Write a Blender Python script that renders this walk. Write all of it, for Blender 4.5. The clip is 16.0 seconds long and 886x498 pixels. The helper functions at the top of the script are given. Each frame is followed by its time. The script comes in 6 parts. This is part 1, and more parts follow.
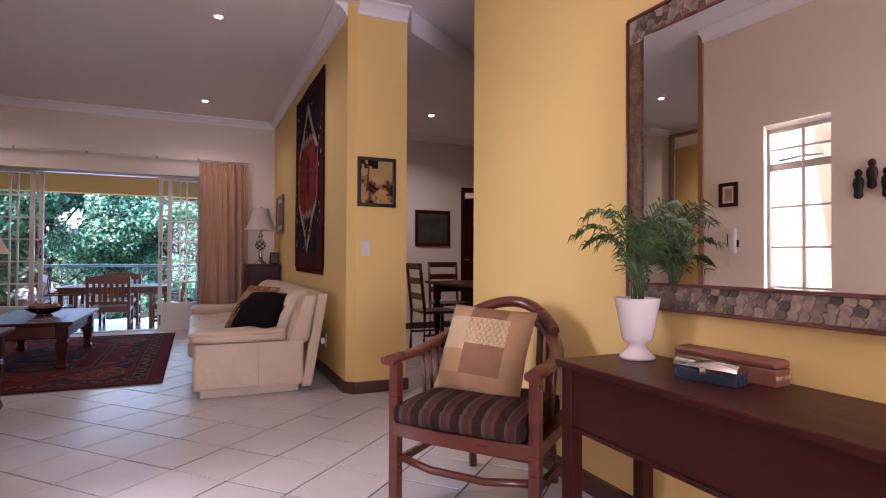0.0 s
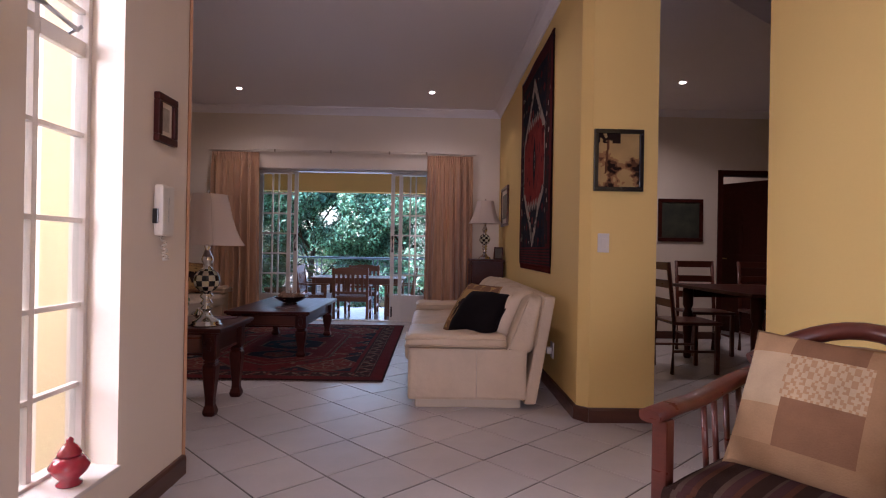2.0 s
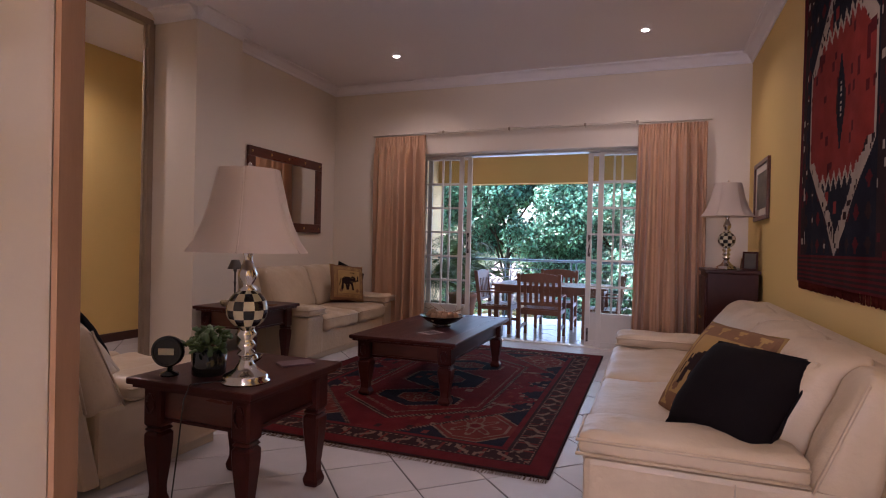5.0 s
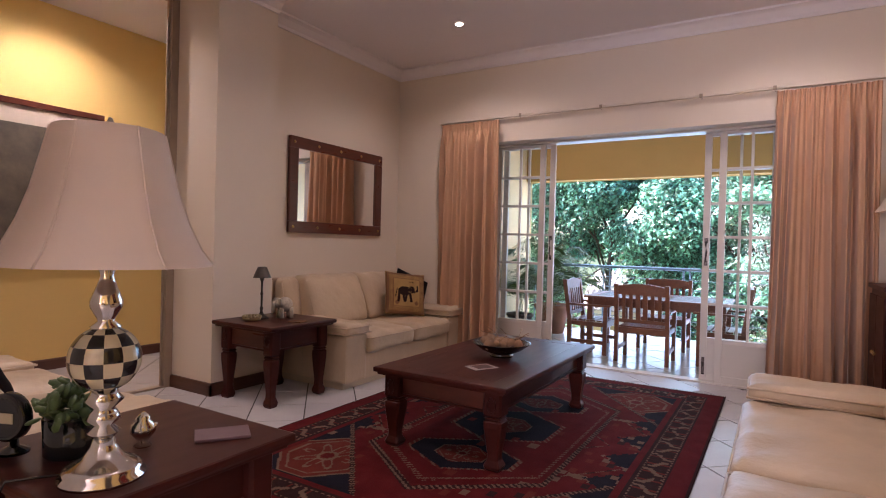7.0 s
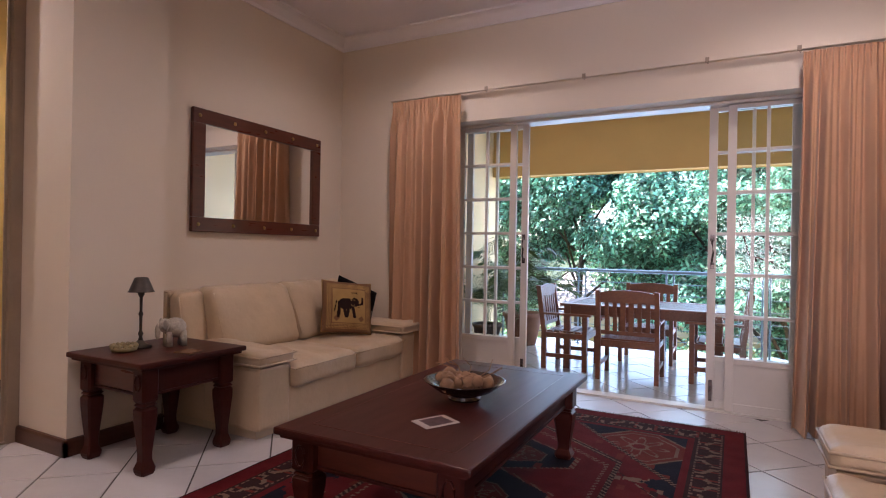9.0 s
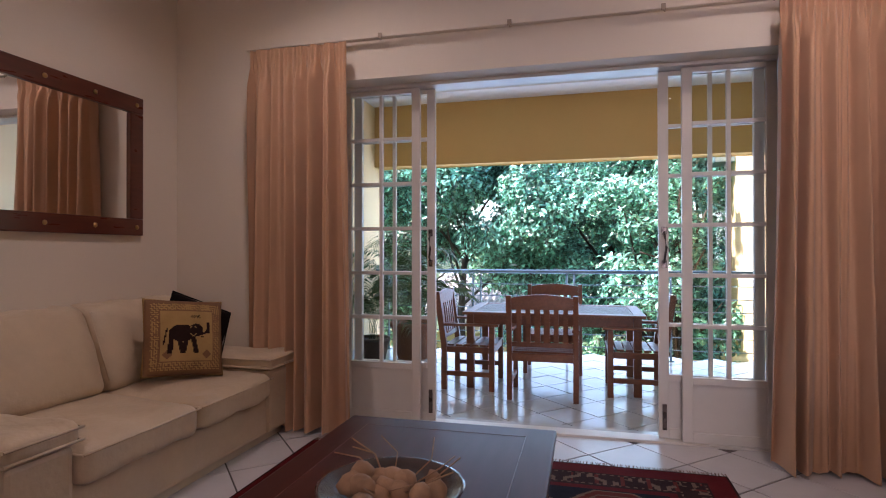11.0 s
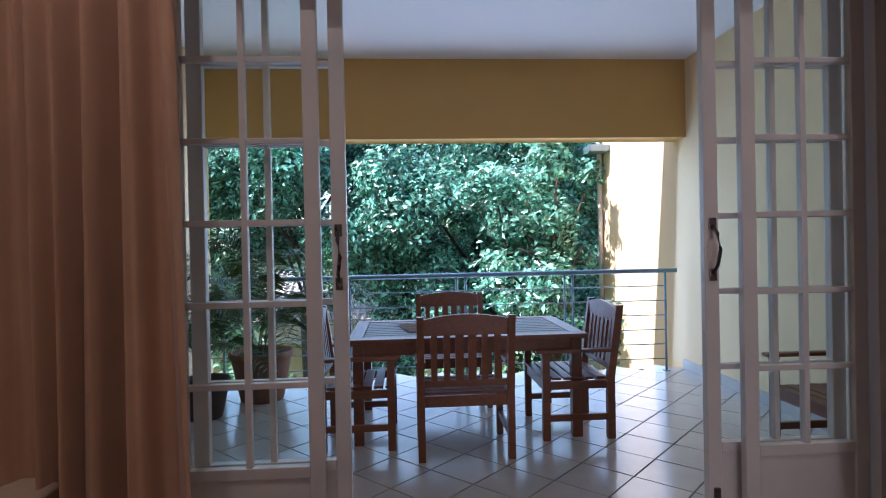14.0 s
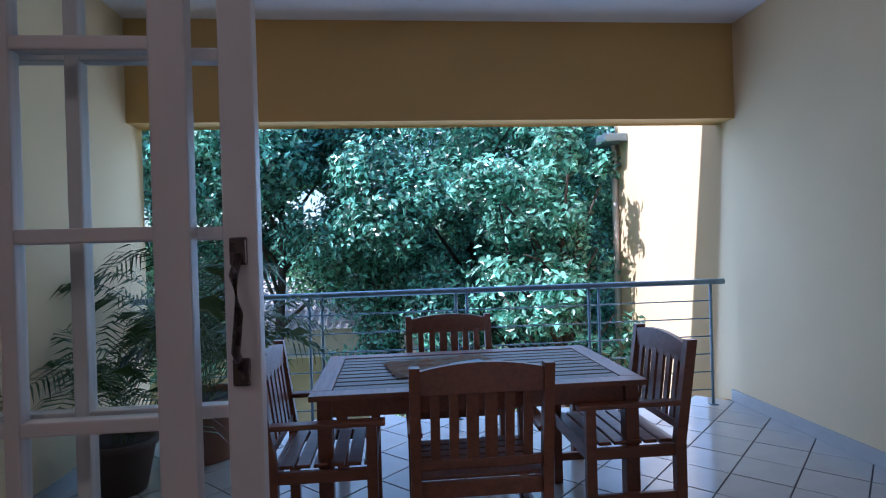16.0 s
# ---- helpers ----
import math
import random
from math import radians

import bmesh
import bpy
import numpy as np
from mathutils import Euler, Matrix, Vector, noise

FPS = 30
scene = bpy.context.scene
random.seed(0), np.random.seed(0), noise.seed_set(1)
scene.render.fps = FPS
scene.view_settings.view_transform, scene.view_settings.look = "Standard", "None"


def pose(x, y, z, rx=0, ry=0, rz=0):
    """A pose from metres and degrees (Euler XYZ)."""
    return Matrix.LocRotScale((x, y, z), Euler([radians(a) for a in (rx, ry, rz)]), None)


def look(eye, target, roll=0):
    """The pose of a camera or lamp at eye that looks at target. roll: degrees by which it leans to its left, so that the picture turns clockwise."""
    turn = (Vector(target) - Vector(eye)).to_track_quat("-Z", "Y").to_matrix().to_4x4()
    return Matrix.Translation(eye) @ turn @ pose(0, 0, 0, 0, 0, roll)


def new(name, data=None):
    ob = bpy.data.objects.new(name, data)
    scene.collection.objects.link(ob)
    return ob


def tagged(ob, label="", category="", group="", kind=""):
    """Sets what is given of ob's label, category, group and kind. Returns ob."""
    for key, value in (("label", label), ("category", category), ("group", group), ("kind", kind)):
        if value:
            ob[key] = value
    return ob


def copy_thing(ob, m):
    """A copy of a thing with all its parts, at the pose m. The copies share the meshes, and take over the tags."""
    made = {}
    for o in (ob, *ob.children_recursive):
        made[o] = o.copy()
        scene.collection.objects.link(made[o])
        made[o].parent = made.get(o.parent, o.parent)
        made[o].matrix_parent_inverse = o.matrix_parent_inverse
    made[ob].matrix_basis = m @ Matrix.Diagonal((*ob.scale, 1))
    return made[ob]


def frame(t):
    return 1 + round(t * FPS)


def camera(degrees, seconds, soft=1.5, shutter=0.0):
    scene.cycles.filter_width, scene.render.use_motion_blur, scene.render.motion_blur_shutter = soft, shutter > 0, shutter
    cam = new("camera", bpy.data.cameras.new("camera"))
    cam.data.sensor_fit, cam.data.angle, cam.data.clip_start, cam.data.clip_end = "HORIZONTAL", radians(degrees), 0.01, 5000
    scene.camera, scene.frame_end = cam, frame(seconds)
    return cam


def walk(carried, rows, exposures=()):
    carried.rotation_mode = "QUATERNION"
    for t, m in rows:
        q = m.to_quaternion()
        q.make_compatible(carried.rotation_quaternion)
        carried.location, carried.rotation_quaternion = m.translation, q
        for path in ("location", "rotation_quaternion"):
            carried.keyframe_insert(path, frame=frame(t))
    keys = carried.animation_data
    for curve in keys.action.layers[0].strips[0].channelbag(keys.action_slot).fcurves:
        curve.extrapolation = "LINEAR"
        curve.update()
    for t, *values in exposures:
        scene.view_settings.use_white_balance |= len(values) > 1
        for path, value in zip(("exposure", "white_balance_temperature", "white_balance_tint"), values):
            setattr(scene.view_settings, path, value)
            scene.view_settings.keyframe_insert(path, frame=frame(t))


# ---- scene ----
cam = camera(77.2, 16.0, 1.1)
METRES, EYE, TILT, LEAN, TURN = 8.4, 1.05, 0.0, 0.0, -24.0
ROWS = [
    (0.0, 0.0, 0.0, 0.0, -0.0, 0.82, -0.29),
    (0.5, -0.0003, 0.0135, -0.0008, 6.23, 0.81, -0.42),
    (1.0, -0.0054, 0.0338, 0.0002, 12.13, 0.78, -0.59),
    (1.5, -0.0116, 0.0567, 0.0003, 17.83, 0.74, -0.82),
    (2.0, -0.0196, 0.0858, 0.0004, 23.03, 0.09, -1.02),
    (2.5, -0.0322, 0.1151, -0.0001, 27.89, -0.28, -1.16),
    (3.0, -0.0471, 0.1479, 0.0015, 31.64, -0.46, -1.24),
    (3.5, -0.0628, 0.1834, 0.0018, 34.77, -0.54, -1.3),
    (4.0, -0.0771, 0.2156, 0.0032, 37.84, -0.59, -1.32),
    (4.5, -0.0901, 0.2479, 0.0056, 40.94, -0.55, -1.32),
    (5.0, -0.1012, 0.2804, 0.0064, 44.53, -0.5, -1.34),
    (7.5, -0.1831, 0.4114, 0.0091, 55.86, -0.36, -1.49),
    (8.0, -0.2058, 0.4314, 0.0073, 55.78, -0.24, -1.4),
    (8.5, -0.2269, 0.4478, 0.007, 54.67, -0.1, -1.24),
    (9.0, -0.2495, 0.4666, 0.0069, 51.7, 0.04, -1.0),
    (11.5, -0.3893, 0.5558, 0.0059, 34.52, 0.19, 0.26),
    (12.0, -0.4185, 0.5704, 0.0061, 30.53, 0.04, 0.46),
    (12.5, -0.445, 0.5886, 0.0082, 26.72, -0.08, 0.78),
    (13.0, -0.4681, 0.6074, 0.009, 23.86, -0.11, 0.96),
    (13.5, -0.4879, 0.6294, 0.0104, 21.44, -0.21, 1.08),
    (14.0, -0.5051, 0.6589, 0.0131, 20.2, -0.39, 1.16),
    (14.5, -0.5191, 0.6902, 0.0147, 19.42, -0.41, 1.25),
    (15.0, -0.5299, 0.7228, 0.0151, 18.95, -0.43, 1.48),
    (15.5, -0.5432, 0.7527, 0.0176, 18.81, -0.39, 1.6),
    (16.0, -0.5591, 0.7809, 0.0203, 18.82, -0.32, 1.63),
]
EXPOSURES = [(0.0, 2.0, 6000, 28), (1.5, 1.8, 5950, 29), (2.5, 1.3, 6050, 29), (4.0, 1.45, 6050, 29), (5.2, 2.05, 6150, 28), (7.4, 2.55, 6300, 26),
             (9.0, 2.5, 6250, 25), (11.4, 2.1, 6150, 24), (13.5, 1.65, 5850, 21), (16.0, 0.85, 5100, 20)]
walk(cam, [(t, pose(0, 0, EYE, TILT, LEAN, TURN) @ pose(METRES * x, METRES * y, METRES * z, 90 + pitch, roll, yaw)) for t, x, y, z, yaw, pitch, roll in ROWS],
     exposures=EXPOSURES)

# ---- light ----
world = bpy.data.worlds.new("sky")
scene.world = world
world.use_nodes = True
wn = world.node_tree.nodes
sky = wn.new("ShaderNodeTexSky")
sky.sky_type, sky.sun_disc = "NISHITA", False
SUN_EL, SUN_AZ = 50.0, 260.0   # azimuth: degrees from +y towards +x of the place the sun stands in
sky.sun_elevation, sky.sun_rotation = radians(SUN_EL), radians(SUN_AZ)
wn["Background"].inputs["Strength"].default_value = 0.15
world.node_tree.links.new(sky.outputs["Color"], wn["Background"].inputs["Color"])
sun_data = bpy.data.lights.new("sun", "SUN")
sun_data.energy, sun_data.angle, sun_data.color = 5.0, radians(0.5), (1.0, 0.94, 0.85)
sun = new("sun", sun_data)
sun_dir = Vector((math.sin(radians(SUN_AZ)) * math.cos(radians(SUN_EL)), math.cos(radians(SUN_AZ)) * math.cos(radians(SUN_EL)), math.sin(radians(SUN_EL))))
sun.matrix_world = look((0, 0, 30), Vector((0, 0, 30)) - sun_dir)

# area lamps added to stand in for daylight through the openings
def opening_light(name, eye, target, sx, sy, watts, rgb):
    d = bpy.data.lights.new(name, "AREA")
    d.shape, d.size, d.size_y, d.energy, d.color = "RECTANGLE", sx, sy, watts, rgb
    new(name, d).matrix_basis = look(eye, target)


opening_light("balcony_daylight", (-1.17, 12.68, 0.95), (-1.17, 11.0, 0.8), 4.8, 2.4, 31, (0.47, 0.70, 1.0))
# fill from behind the camera, through an assumed opening, to brighten the rooms
opening_light("entrance_daylight", (0.3, -3.98, 1.2), (0.3, 0.3, 2.95), 2.1, 2.2, 38, (0.95, 0.91, 1.0))
opening_light("courtyard_daylight", (-2.95, 2.5, 1.9), (1.6, 1.2, 0.8), 1.4, 2.0, 56, (0.96, 0.97, 1.0))
DOWN_W = 8.5

# ---- building helpers ----
def box(bm, x0, x1, y0, y1, z0, z1, bevel=0.0, m=None):
    """A box added to bm; bevel rounds all its edges."""
    r = bmesh.ops.create_cube(bm, size=1)
    vs = r["verts"]
    bmesh.ops.scale(bm, vec=(abs(x1 - x0), abs(y1 - y0), abs(z1 - z0)), verts=vs)
    bmesh.ops.translate(bm, vec=((x0 + x1) / 2, (y0 + y1) / 2, (z0 + z1) / 2), verts=vs)
    if m is not None:
        bmesh.ops.transform(bm, matrix=m, verts=vs)
    if bevel > 0:
        es = list({e for v in vs for e in v.link_edges})
        bmesh.ops.bevel(bm, geom=es, offset=bevel, segments=2, profile=0.6, affect="EDGES")
    return bm


def cbox(sx, sy, sz, bevel=0.0, m=None):
    """A new bmesh with one box, middle of its foot at the origin."""
    return box(bmesh.new(), -sx / 2, sx / 2, -sy / 2, sy / 2, 0, sz, bevel, m)


def lathe(bm, profile, seg=24, m=None):
    """A turned body from (radius, height) pairs round z."""
    rings = []
    for r, z in profile:
        rings.append([bm.verts.new((r * math.cos(2 * math.pi * k / seg), r * math.sin(2 * math.pi * k / seg), z)) for k in range(seg)])
    for a, b in zip(rings, rings[1:]):
        for k in range(seg):
            f = bm.faces.new((a[k], a[(k + 1) % seg], b[(k + 1) % seg], b[k]))
            f.smooth = True
    bm.faces.new(list(reversed(rings[0])))
    bm.faces.new(rings[-1])
    if m is not None:
        bmesh.ops.transform(bm, matrix=m, verts=[v for ring in rings for v in ring])
    return bm


def tube(bm, pts, r, seg=8, taper=1.0):
    """A round bar along points, its radius going from r to r * taper."""
    pts = [Vector(p) for p in pts]
    rings = []
    for i, p in enumerate(pts):
        d = (pts[min(i + 1, len(pts) - 1)] - pts[max(i - 1, 0)]).normalized()
        u = d.cross(Vector((0, 0, 1)))
        if u.length < 0.05:
            u = d.cross(Vector((0, 1, 0)))
        u.normalize()
        w = d.cross(u)
        rr = r * (1 + (taper - 1) * i / max(1, len(pts) - 1))
        rings.append([bm.verts.new(p + (u * math.cos(2 * math.pi * k / seg) + w * math.sin(2 * math.pi * k / seg)) * rr) for k in range(seg)])
    for a, b in zip(rings, rings[1:]):
        for k in range(seg):
            bm.faces.new((a[k], b[k], b[(k + 1) % seg], a[(k + 1) % seg])).smooth = True
    bm.faces.new(rings[0])
    bm.faces.new(list(reversed(rings[-1])))
    return bm


def pillow_bm(bm, sx, sy, sz, n=14, puff=2.4, m=None, corner=0.12):
    """A soft cushion, sx by sy, sz thick at its middle, lying flat on z = 0."""
    grid = {}
    for side in (1, -1):
        for i in range(n + 1):
            for j in range(n + 1):
                edge = i in (0, n) or j in (0, n)
                if edge and side == -1:
                    grid[side, i, j] = grid[1, i, j]
                    continue
                u, v = 2 * i / n - 1, 2 * j / n - 1
                h = ((1 - abs(u) ** puff) * (1 - abs(v) ** puff)) ** 0.5
                pull = 1 - corner * (1 - abs(u * v)) * (abs(u) ** 4 + abs(v) ** 4) * 0.5
                z = side * h * sz / 2 + 0.006 * noise.noise(Vector((u * 3, v * 3, side * 2)))
                grid[side, i, j] = bm.verts.new((u * sx / 2 * pull, v * sy / 2 * pull, z + sz / 2))
    for side in (1, -1):
        for i in range(n):
            for j in range(n):
                q = [grid[side, i, j], grid[side, i + 1, j], grid[side, i + 1, j + 1], grid[side, i, j + 1]]
                bm.faces.new(q if side == 1 else q[::-1]).smooth = True
    if m is not None:
        bmesh.ops.transform(bm, matrix=m, verts=list({v for v in grid.values()}))
    return bm


def mesh_of(name, bm, material):
    me = bpy.data.meshes.new(name)
    bmesh.ops.recalc_face_normals(bm, faces=bm.faces)
    bm.to_mesh(me)
    bm.free()
    if material is not None:
        me.materials.append(material)
    return me


def thing(name, m, label, category, group="", kind=""):
    """An Empty at a thing's base, to which its parts are tied."""
    ob = new(name)
    ob.empty_display_size = 0.1
    ob.matrix_basis = m
    return tagged(ob, label, category, group, kind)


def part(name, bm, material, parent, label=""):
    """One mesh under a thing, or under a part, in the parent's own space."""
    ob = new(name, mesh_of(name, bm, material))
    ob.parent = parent
    return tagged(ob, label)


def solid(name, bm, material, label, category, group="", kind="", m=None):
    """A top-level thing that is one mesh."""
    ob = new(name, mesh_of(name, bm, material))
    if m is not None:
        ob.matrix_basis = m
    return tagged(ob, label, category, group, kind)


def structure(name, bm, material, label="", category=""):
    return solid(name, bm, material, label, category, "", "structure")


def smooth_all(bm):
    for f in bm.faces:
        f.smooth = True
    return bm

# ---- materials ----
def material(name, rgb, rough=0.6, metal=0.0, vary=0.12, scale=3.0, grain=60.0, bump=0.15, depth=0.002, spec=0.5, rgb2=None, stretch=(1, 1, 1), piece=0.0, coat=0.0, sheen=0.0, uneven=0.08):
    """A painted, plastered, wooden or woven surface: two scales of colour change and a fine relief."""
    mt = bpy.data.materials.new(name)
    mt.use_nodes = True
    nt = mt.node_tree
    n, l = nt.nodes, nt.links
    b = n["Principled BSDF"]
    co = n.new("ShaderNodeTexCoord")
    mp = n.new("ShaderNodeMapping")
    mp.inputs["Scale"].default_value = stretch
    l.new(co.outputs["Object"], mp.inputs["Vector"])
    big, fine = n.new("ShaderNodeTexNoise"), n.new("ShaderNodeTexNoise")
    big.inputs["Scale"].default_value, big.inputs["Detail"].default_value = scale, 4
    fine.inputs["Scale"].default_value, fine.inputs["Detail"].default_value = grain, 5
    for t in (big, fine):
        l.new(mp.outputs["Vector"], t.inputs["Vector"])
    mix = n.new("ShaderNodeMix")
    mix.data_type = "RGBA"
    c2 = rgb2 or tuple(c * (1 - vary) for c in rgb)
    mix.inputs["A"].default_value = (*rgb, 1)
    mix.inputs["B"].default_value = (*c2, 1)
    add = n.new("ShaderNodeMath")
    add.operation = "MULTIPLY_ADD"
    l.new(fine.outputs["Fac"], add.inputs[0])
    add.inputs[1].default_value = 0.5
    half = n.new("ShaderNodeMath")
    half.operation = "MULTIPLY_ADD"
    l.new(big.outputs["Fac"], half.inputs[0])
    half.inputs[1].default_value, half.inputs[2].default_value = 1.6, -0.55
    l.new(half.outputs[0], add.inputs[2])
    cl = n.new("ShaderNodeClamp")
    l.new(add.outputs[0], cl.inputs["Value"])
    l.new(cl.outputs[0], mix.inputs["Factor"])
    out = mix.outputs["Result"]
    if piece > 0:
        info = n.new("ShaderNodeObjectInfo")
        hsv = n.new("ShaderNodeHueSaturation")
        mr = n.new("ShaderNodeMapRange")
        mr.inputs["To Min"].default_value, mr.inputs["To Max"].default_value = 1 - piece, 1 + piece
        l.new(info.outputs["Random"], mr.inputs["Value"])
        l.new(mr.outputs["Result"], hsv.inputs["Value"])
        l.new(out, hsv.inputs["Color"])
        out = hsv.outputs["Color"]
    l.new(out, b.inputs["Base Color"])
    rr = n.new("ShaderNodeMapRange")
    rr.inputs["To Min"].default_value, rr.inputs["To Max"].default_value = max(0.0, rough - uneven), min(1, rough + uneven)
    l.new(big.outputs["Fac"], rr.inputs["Value"])
    l.new(rr.outputs["Result"], b.inputs["Roughness"])
    b.inputs["Metallic"].default_value = metal
    b.inputs["Specular IOR Level"].default_value = spec
    b.inputs["Coat Weight"].default_value = coat
    b.inputs["Coat Roughness"].default_value = 0.08
    b.inputs["Sheen Weight"].default_value = sheen
    if bump > 0:
        bp = n.new("ShaderNodeBump")
        bp.inputs["Strength"].default_value, bp.inputs["Distance"].default_value = bump, depth
        l.new(fine.outputs["Fac"], bp.inputs["Height"])
        l.new(bp.outputs["Normal"], b.inputs["Normal"])
    return mt


def glass(name, rough=0.0):
    """Thin window glass: clear, with the mirror gloss of its face."""
    mt = bpy.data.materials.new(name)
    mt.use_nodes = True
    n, l = mt.node_tree.nodes, mt.node_tree.links
    n.remove(n["Principled BSDF"])
    tr, gl, mx, fr = n.new("ShaderNodeBsdfTransparent"), n.new("ShaderNodeBsdfGlossy"), n.new("ShaderNodeMixShader"), n.new("ShaderNodeLayerWeight")
    pw, ma = n.new("ShaderNodeMath"), n.new("ShaderNodeMath")
    pw.operation, ma.operation = "POWER", "MULTIPLY_ADD"
    pw.inputs[1].default_value, ma.inputs[1].default_value, ma.inputs[2].default_value = 5.0, 0.8, 0.008
    gl.inputs["Roughness"].default_value = rough
    tr.inputs["Color"].default_value = (0.95, 0.97, 0.96, 1)
    fr.inputs["Blend"].default_value = 0.5
    l.new(fr.outputs["Facing"], pw.inputs[0])
    l.new(pw.outputs[0], ma.inputs[0])
    l.new(ma.outputs[0], mx.inputs[0])
    l.new(tr.outputs[0], mx.inputs[1])
    l.new(gl.outputs[0], mx.inputs[2])
    l.new(mx.outputs[0], n["Material Output"].inputs["Surface"])
    return mt


def glow(name, rgb, strength):
    mt = bpy.data.materials.new(name)
    mt.use_nodes = True
    n, l = mt.node_tree.nodes, mt.node_tree.links
    n.remove(n["Principled BSDF"])
    e = n.new("ShaderNodeEmission")
    e.inputs["Color"].default_value, e.inputs["Strength"].default_value = (*rgb, 1), strength
    l.new(e.outputs[0], n["Material Output"].inputs["Surface"])
    return mt


YELLOW = material("yellow_plaster", (0.80, 0.56, 0.20), 0.75, vary=0.06, scale=0.8, grain=90, bump=0.12)
CREAM = material("cream_plaster", (0.78, 0.68, 0.58), 0.75, vary=0.05, scale=0.8, grain=90, bump=0.12)
WHITE = material("white_ceiling_paint", (0.87, 0.83, 0.86), 0.8, vary=0.04, scale=0.7, grain=70, bump=0.06)
OCHRE = material("ochre_outdoor_plaster", (0.60, 0.345, 0.105), 0.8, vary=0.1, scale=1.2, grain=70, bump=0.25)
TRIM_WHITE = material("white_gloss_paint", (0.68, 0.62, 0.57), 0.38, vary=0.06, scale=5, grain=40, bump=0.05)
SKIRT = material("dark_red_wood_skirting", (0.10, 0.035, 0.022), 0.35, vary=0.4, scale=4, grain=40, stretch=(1, 1, 8), bump=0.1)
TILE = material("cream_ceramic_tile", (0.57, 0.53, 0.53), 0.26, vary=0.10, scale=5, grain=30, bump=0.04, spec=0.35, piece=0.035, uneven=0.02)
GROUT = material("grey_grout", (0.075, 0.06, 0.055), 0.9, vary=0.3, scale=10, grain=100)
TILE_OUT = material("balcony_ceramic_tile", (0.50, 0.46, 0.42), 0.16, vary=0.14, scale=5, grain=30, bump=0.04, piece=0.05, uneven=0.03)
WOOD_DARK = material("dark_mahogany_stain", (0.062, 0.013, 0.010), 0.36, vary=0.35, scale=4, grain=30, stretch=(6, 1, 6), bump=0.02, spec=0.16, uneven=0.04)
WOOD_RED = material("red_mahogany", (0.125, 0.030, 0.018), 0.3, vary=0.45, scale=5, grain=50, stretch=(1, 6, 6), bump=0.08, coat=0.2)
WOOD_OUT = material("oiled_teak", (0.24, 0.075, 0.028), 0.4, vary=0.4, scale=6, grain=60, stretch=(8, 1, 8), bump=0.12)
LEATHER = material("cream_leather", (0.60, 0.455, 0.315), 0.4, vary=0.16, scale=5, grain=26, bump=0.55, depth=0.008)
CURTAIN = material("terracotta_curtain_cloth", (0.58, 0.335, 0.20), 0.85, vary=0.12, scale=5, grain=220, bump=0.2, depth=0.001, sheen=0.2)
MIRROR = material("mirror_silver", (0.86, 0.86, 0.86), 0.0, 1.0, vary=0.01, bump=0, uneven=0.0)
GLASS = glass("window_glass")
STEEL = material("galvanised_steel", (0.45, 0.47, 0.50), 0.4, 1.0, vary=0.15, scale=8, grain=60, bump=0.05)
SILVER = material("polished_silver", (0.75, 0.72, 0.68), 0.12, 1.0, vary=0.2, scale=12, grain=60, bump=0.03)
BRASS = material("aged_brass", (0.55, 0.38, 0.15), 0.3, 1.0, vary=0.3, scale=10, grain=60)
BLACK = material("black_plush", (0.009, 0.006, 0.007), 0.95, vary=0.3, scale=8, grain=150, bump=0.5, spec=0.1)

WOOD_LIGHT = material("pale_warm_timber", (0.46, 0.25, 0.14), 0.75, spec=0.1, vary=0.2, scale=3, grain=40, stretch=(6, 6, 1), bump=0.08)
FRAME_GREY = material("grey_brown_enamel", (0.36, 0.27, 0.20), 0.45, vary=0.2, scale=5, grain=50, bump=0.08)
OUTER = material("pale_yellow_outdoor_plaster", (0.80, 0.64, 0.37), 0.85, vary=0.14, scale=1.5, grain=45, bump=0.5, depth=0.004)
BALCONY_WALL = material("pale_yellow_balcony_plaster", (0.83, 0.61, 0.36), 0.85, vary=0.10, scale=1.2, grain=60, bump=0.3)
PAVE = material("pale_paving", (0.45, 0.42, 0.38), 0.8, vary=0.2, scale=2, grain=40, bump=0.3)
# sofa leather again, with the shade of plinth and seams in its colour
LEATHER_SHADE = material("cream_leather_shaded", (0.55, 0.45, 0.34), 0.5, vary=0.15, scale=4, grain=120, bump=0.2)
WOOD_GREY = material("weathered_teak", (0.17, 0.12, 0.085), 0.5, vary=0.35, scale=6, grain=60, stretch=(1, 8, 8), bump=0.15)
RAIL = material("blue_grey_steel_paint", (0.22, 0.30, 0.36), 0.35, 0.5, vary=0.2, scale=8, grain=60, bump=0.05)
HANDLE = material("worn_dark_handle_metal", (0.16, 0.12, 0.11), 0.28, 0.7, vary=0.5, scale=30, grain=90, bump=0.1)
GRASS = material("garden_lawn", (0.045, 0.08, 0.02), 0.9, vary=0.5, scale=0.6, grain=30, bump=0.6, depth=0.02)
ROOF = material("pale_roof_tile", (0.62, 0.56, 0.53), 0.7, vary=0.3, scale=3, grain=30, bump=0.3)

# ---- the building ----
CEIL = 3.02
XL, XC, XR = -3.57, -3.37, 1.06          # mirror wall, pilaster face, hanging-rug wall
YF, YD = 8.56, 8.75                       # window wall, sliding-door recess
BALC = -0.2                               # balcony floor
DX0, DX1, DZ = -2.46, 0.13, 2.17          # sliding-door opening


def wall(name, x0, x1, y0, y1, z0, z1, mt, label=""):
    return structure(name, box(bmesh.new(), x0, x1, y0, y1, z0, z1), mt, label, "wall")


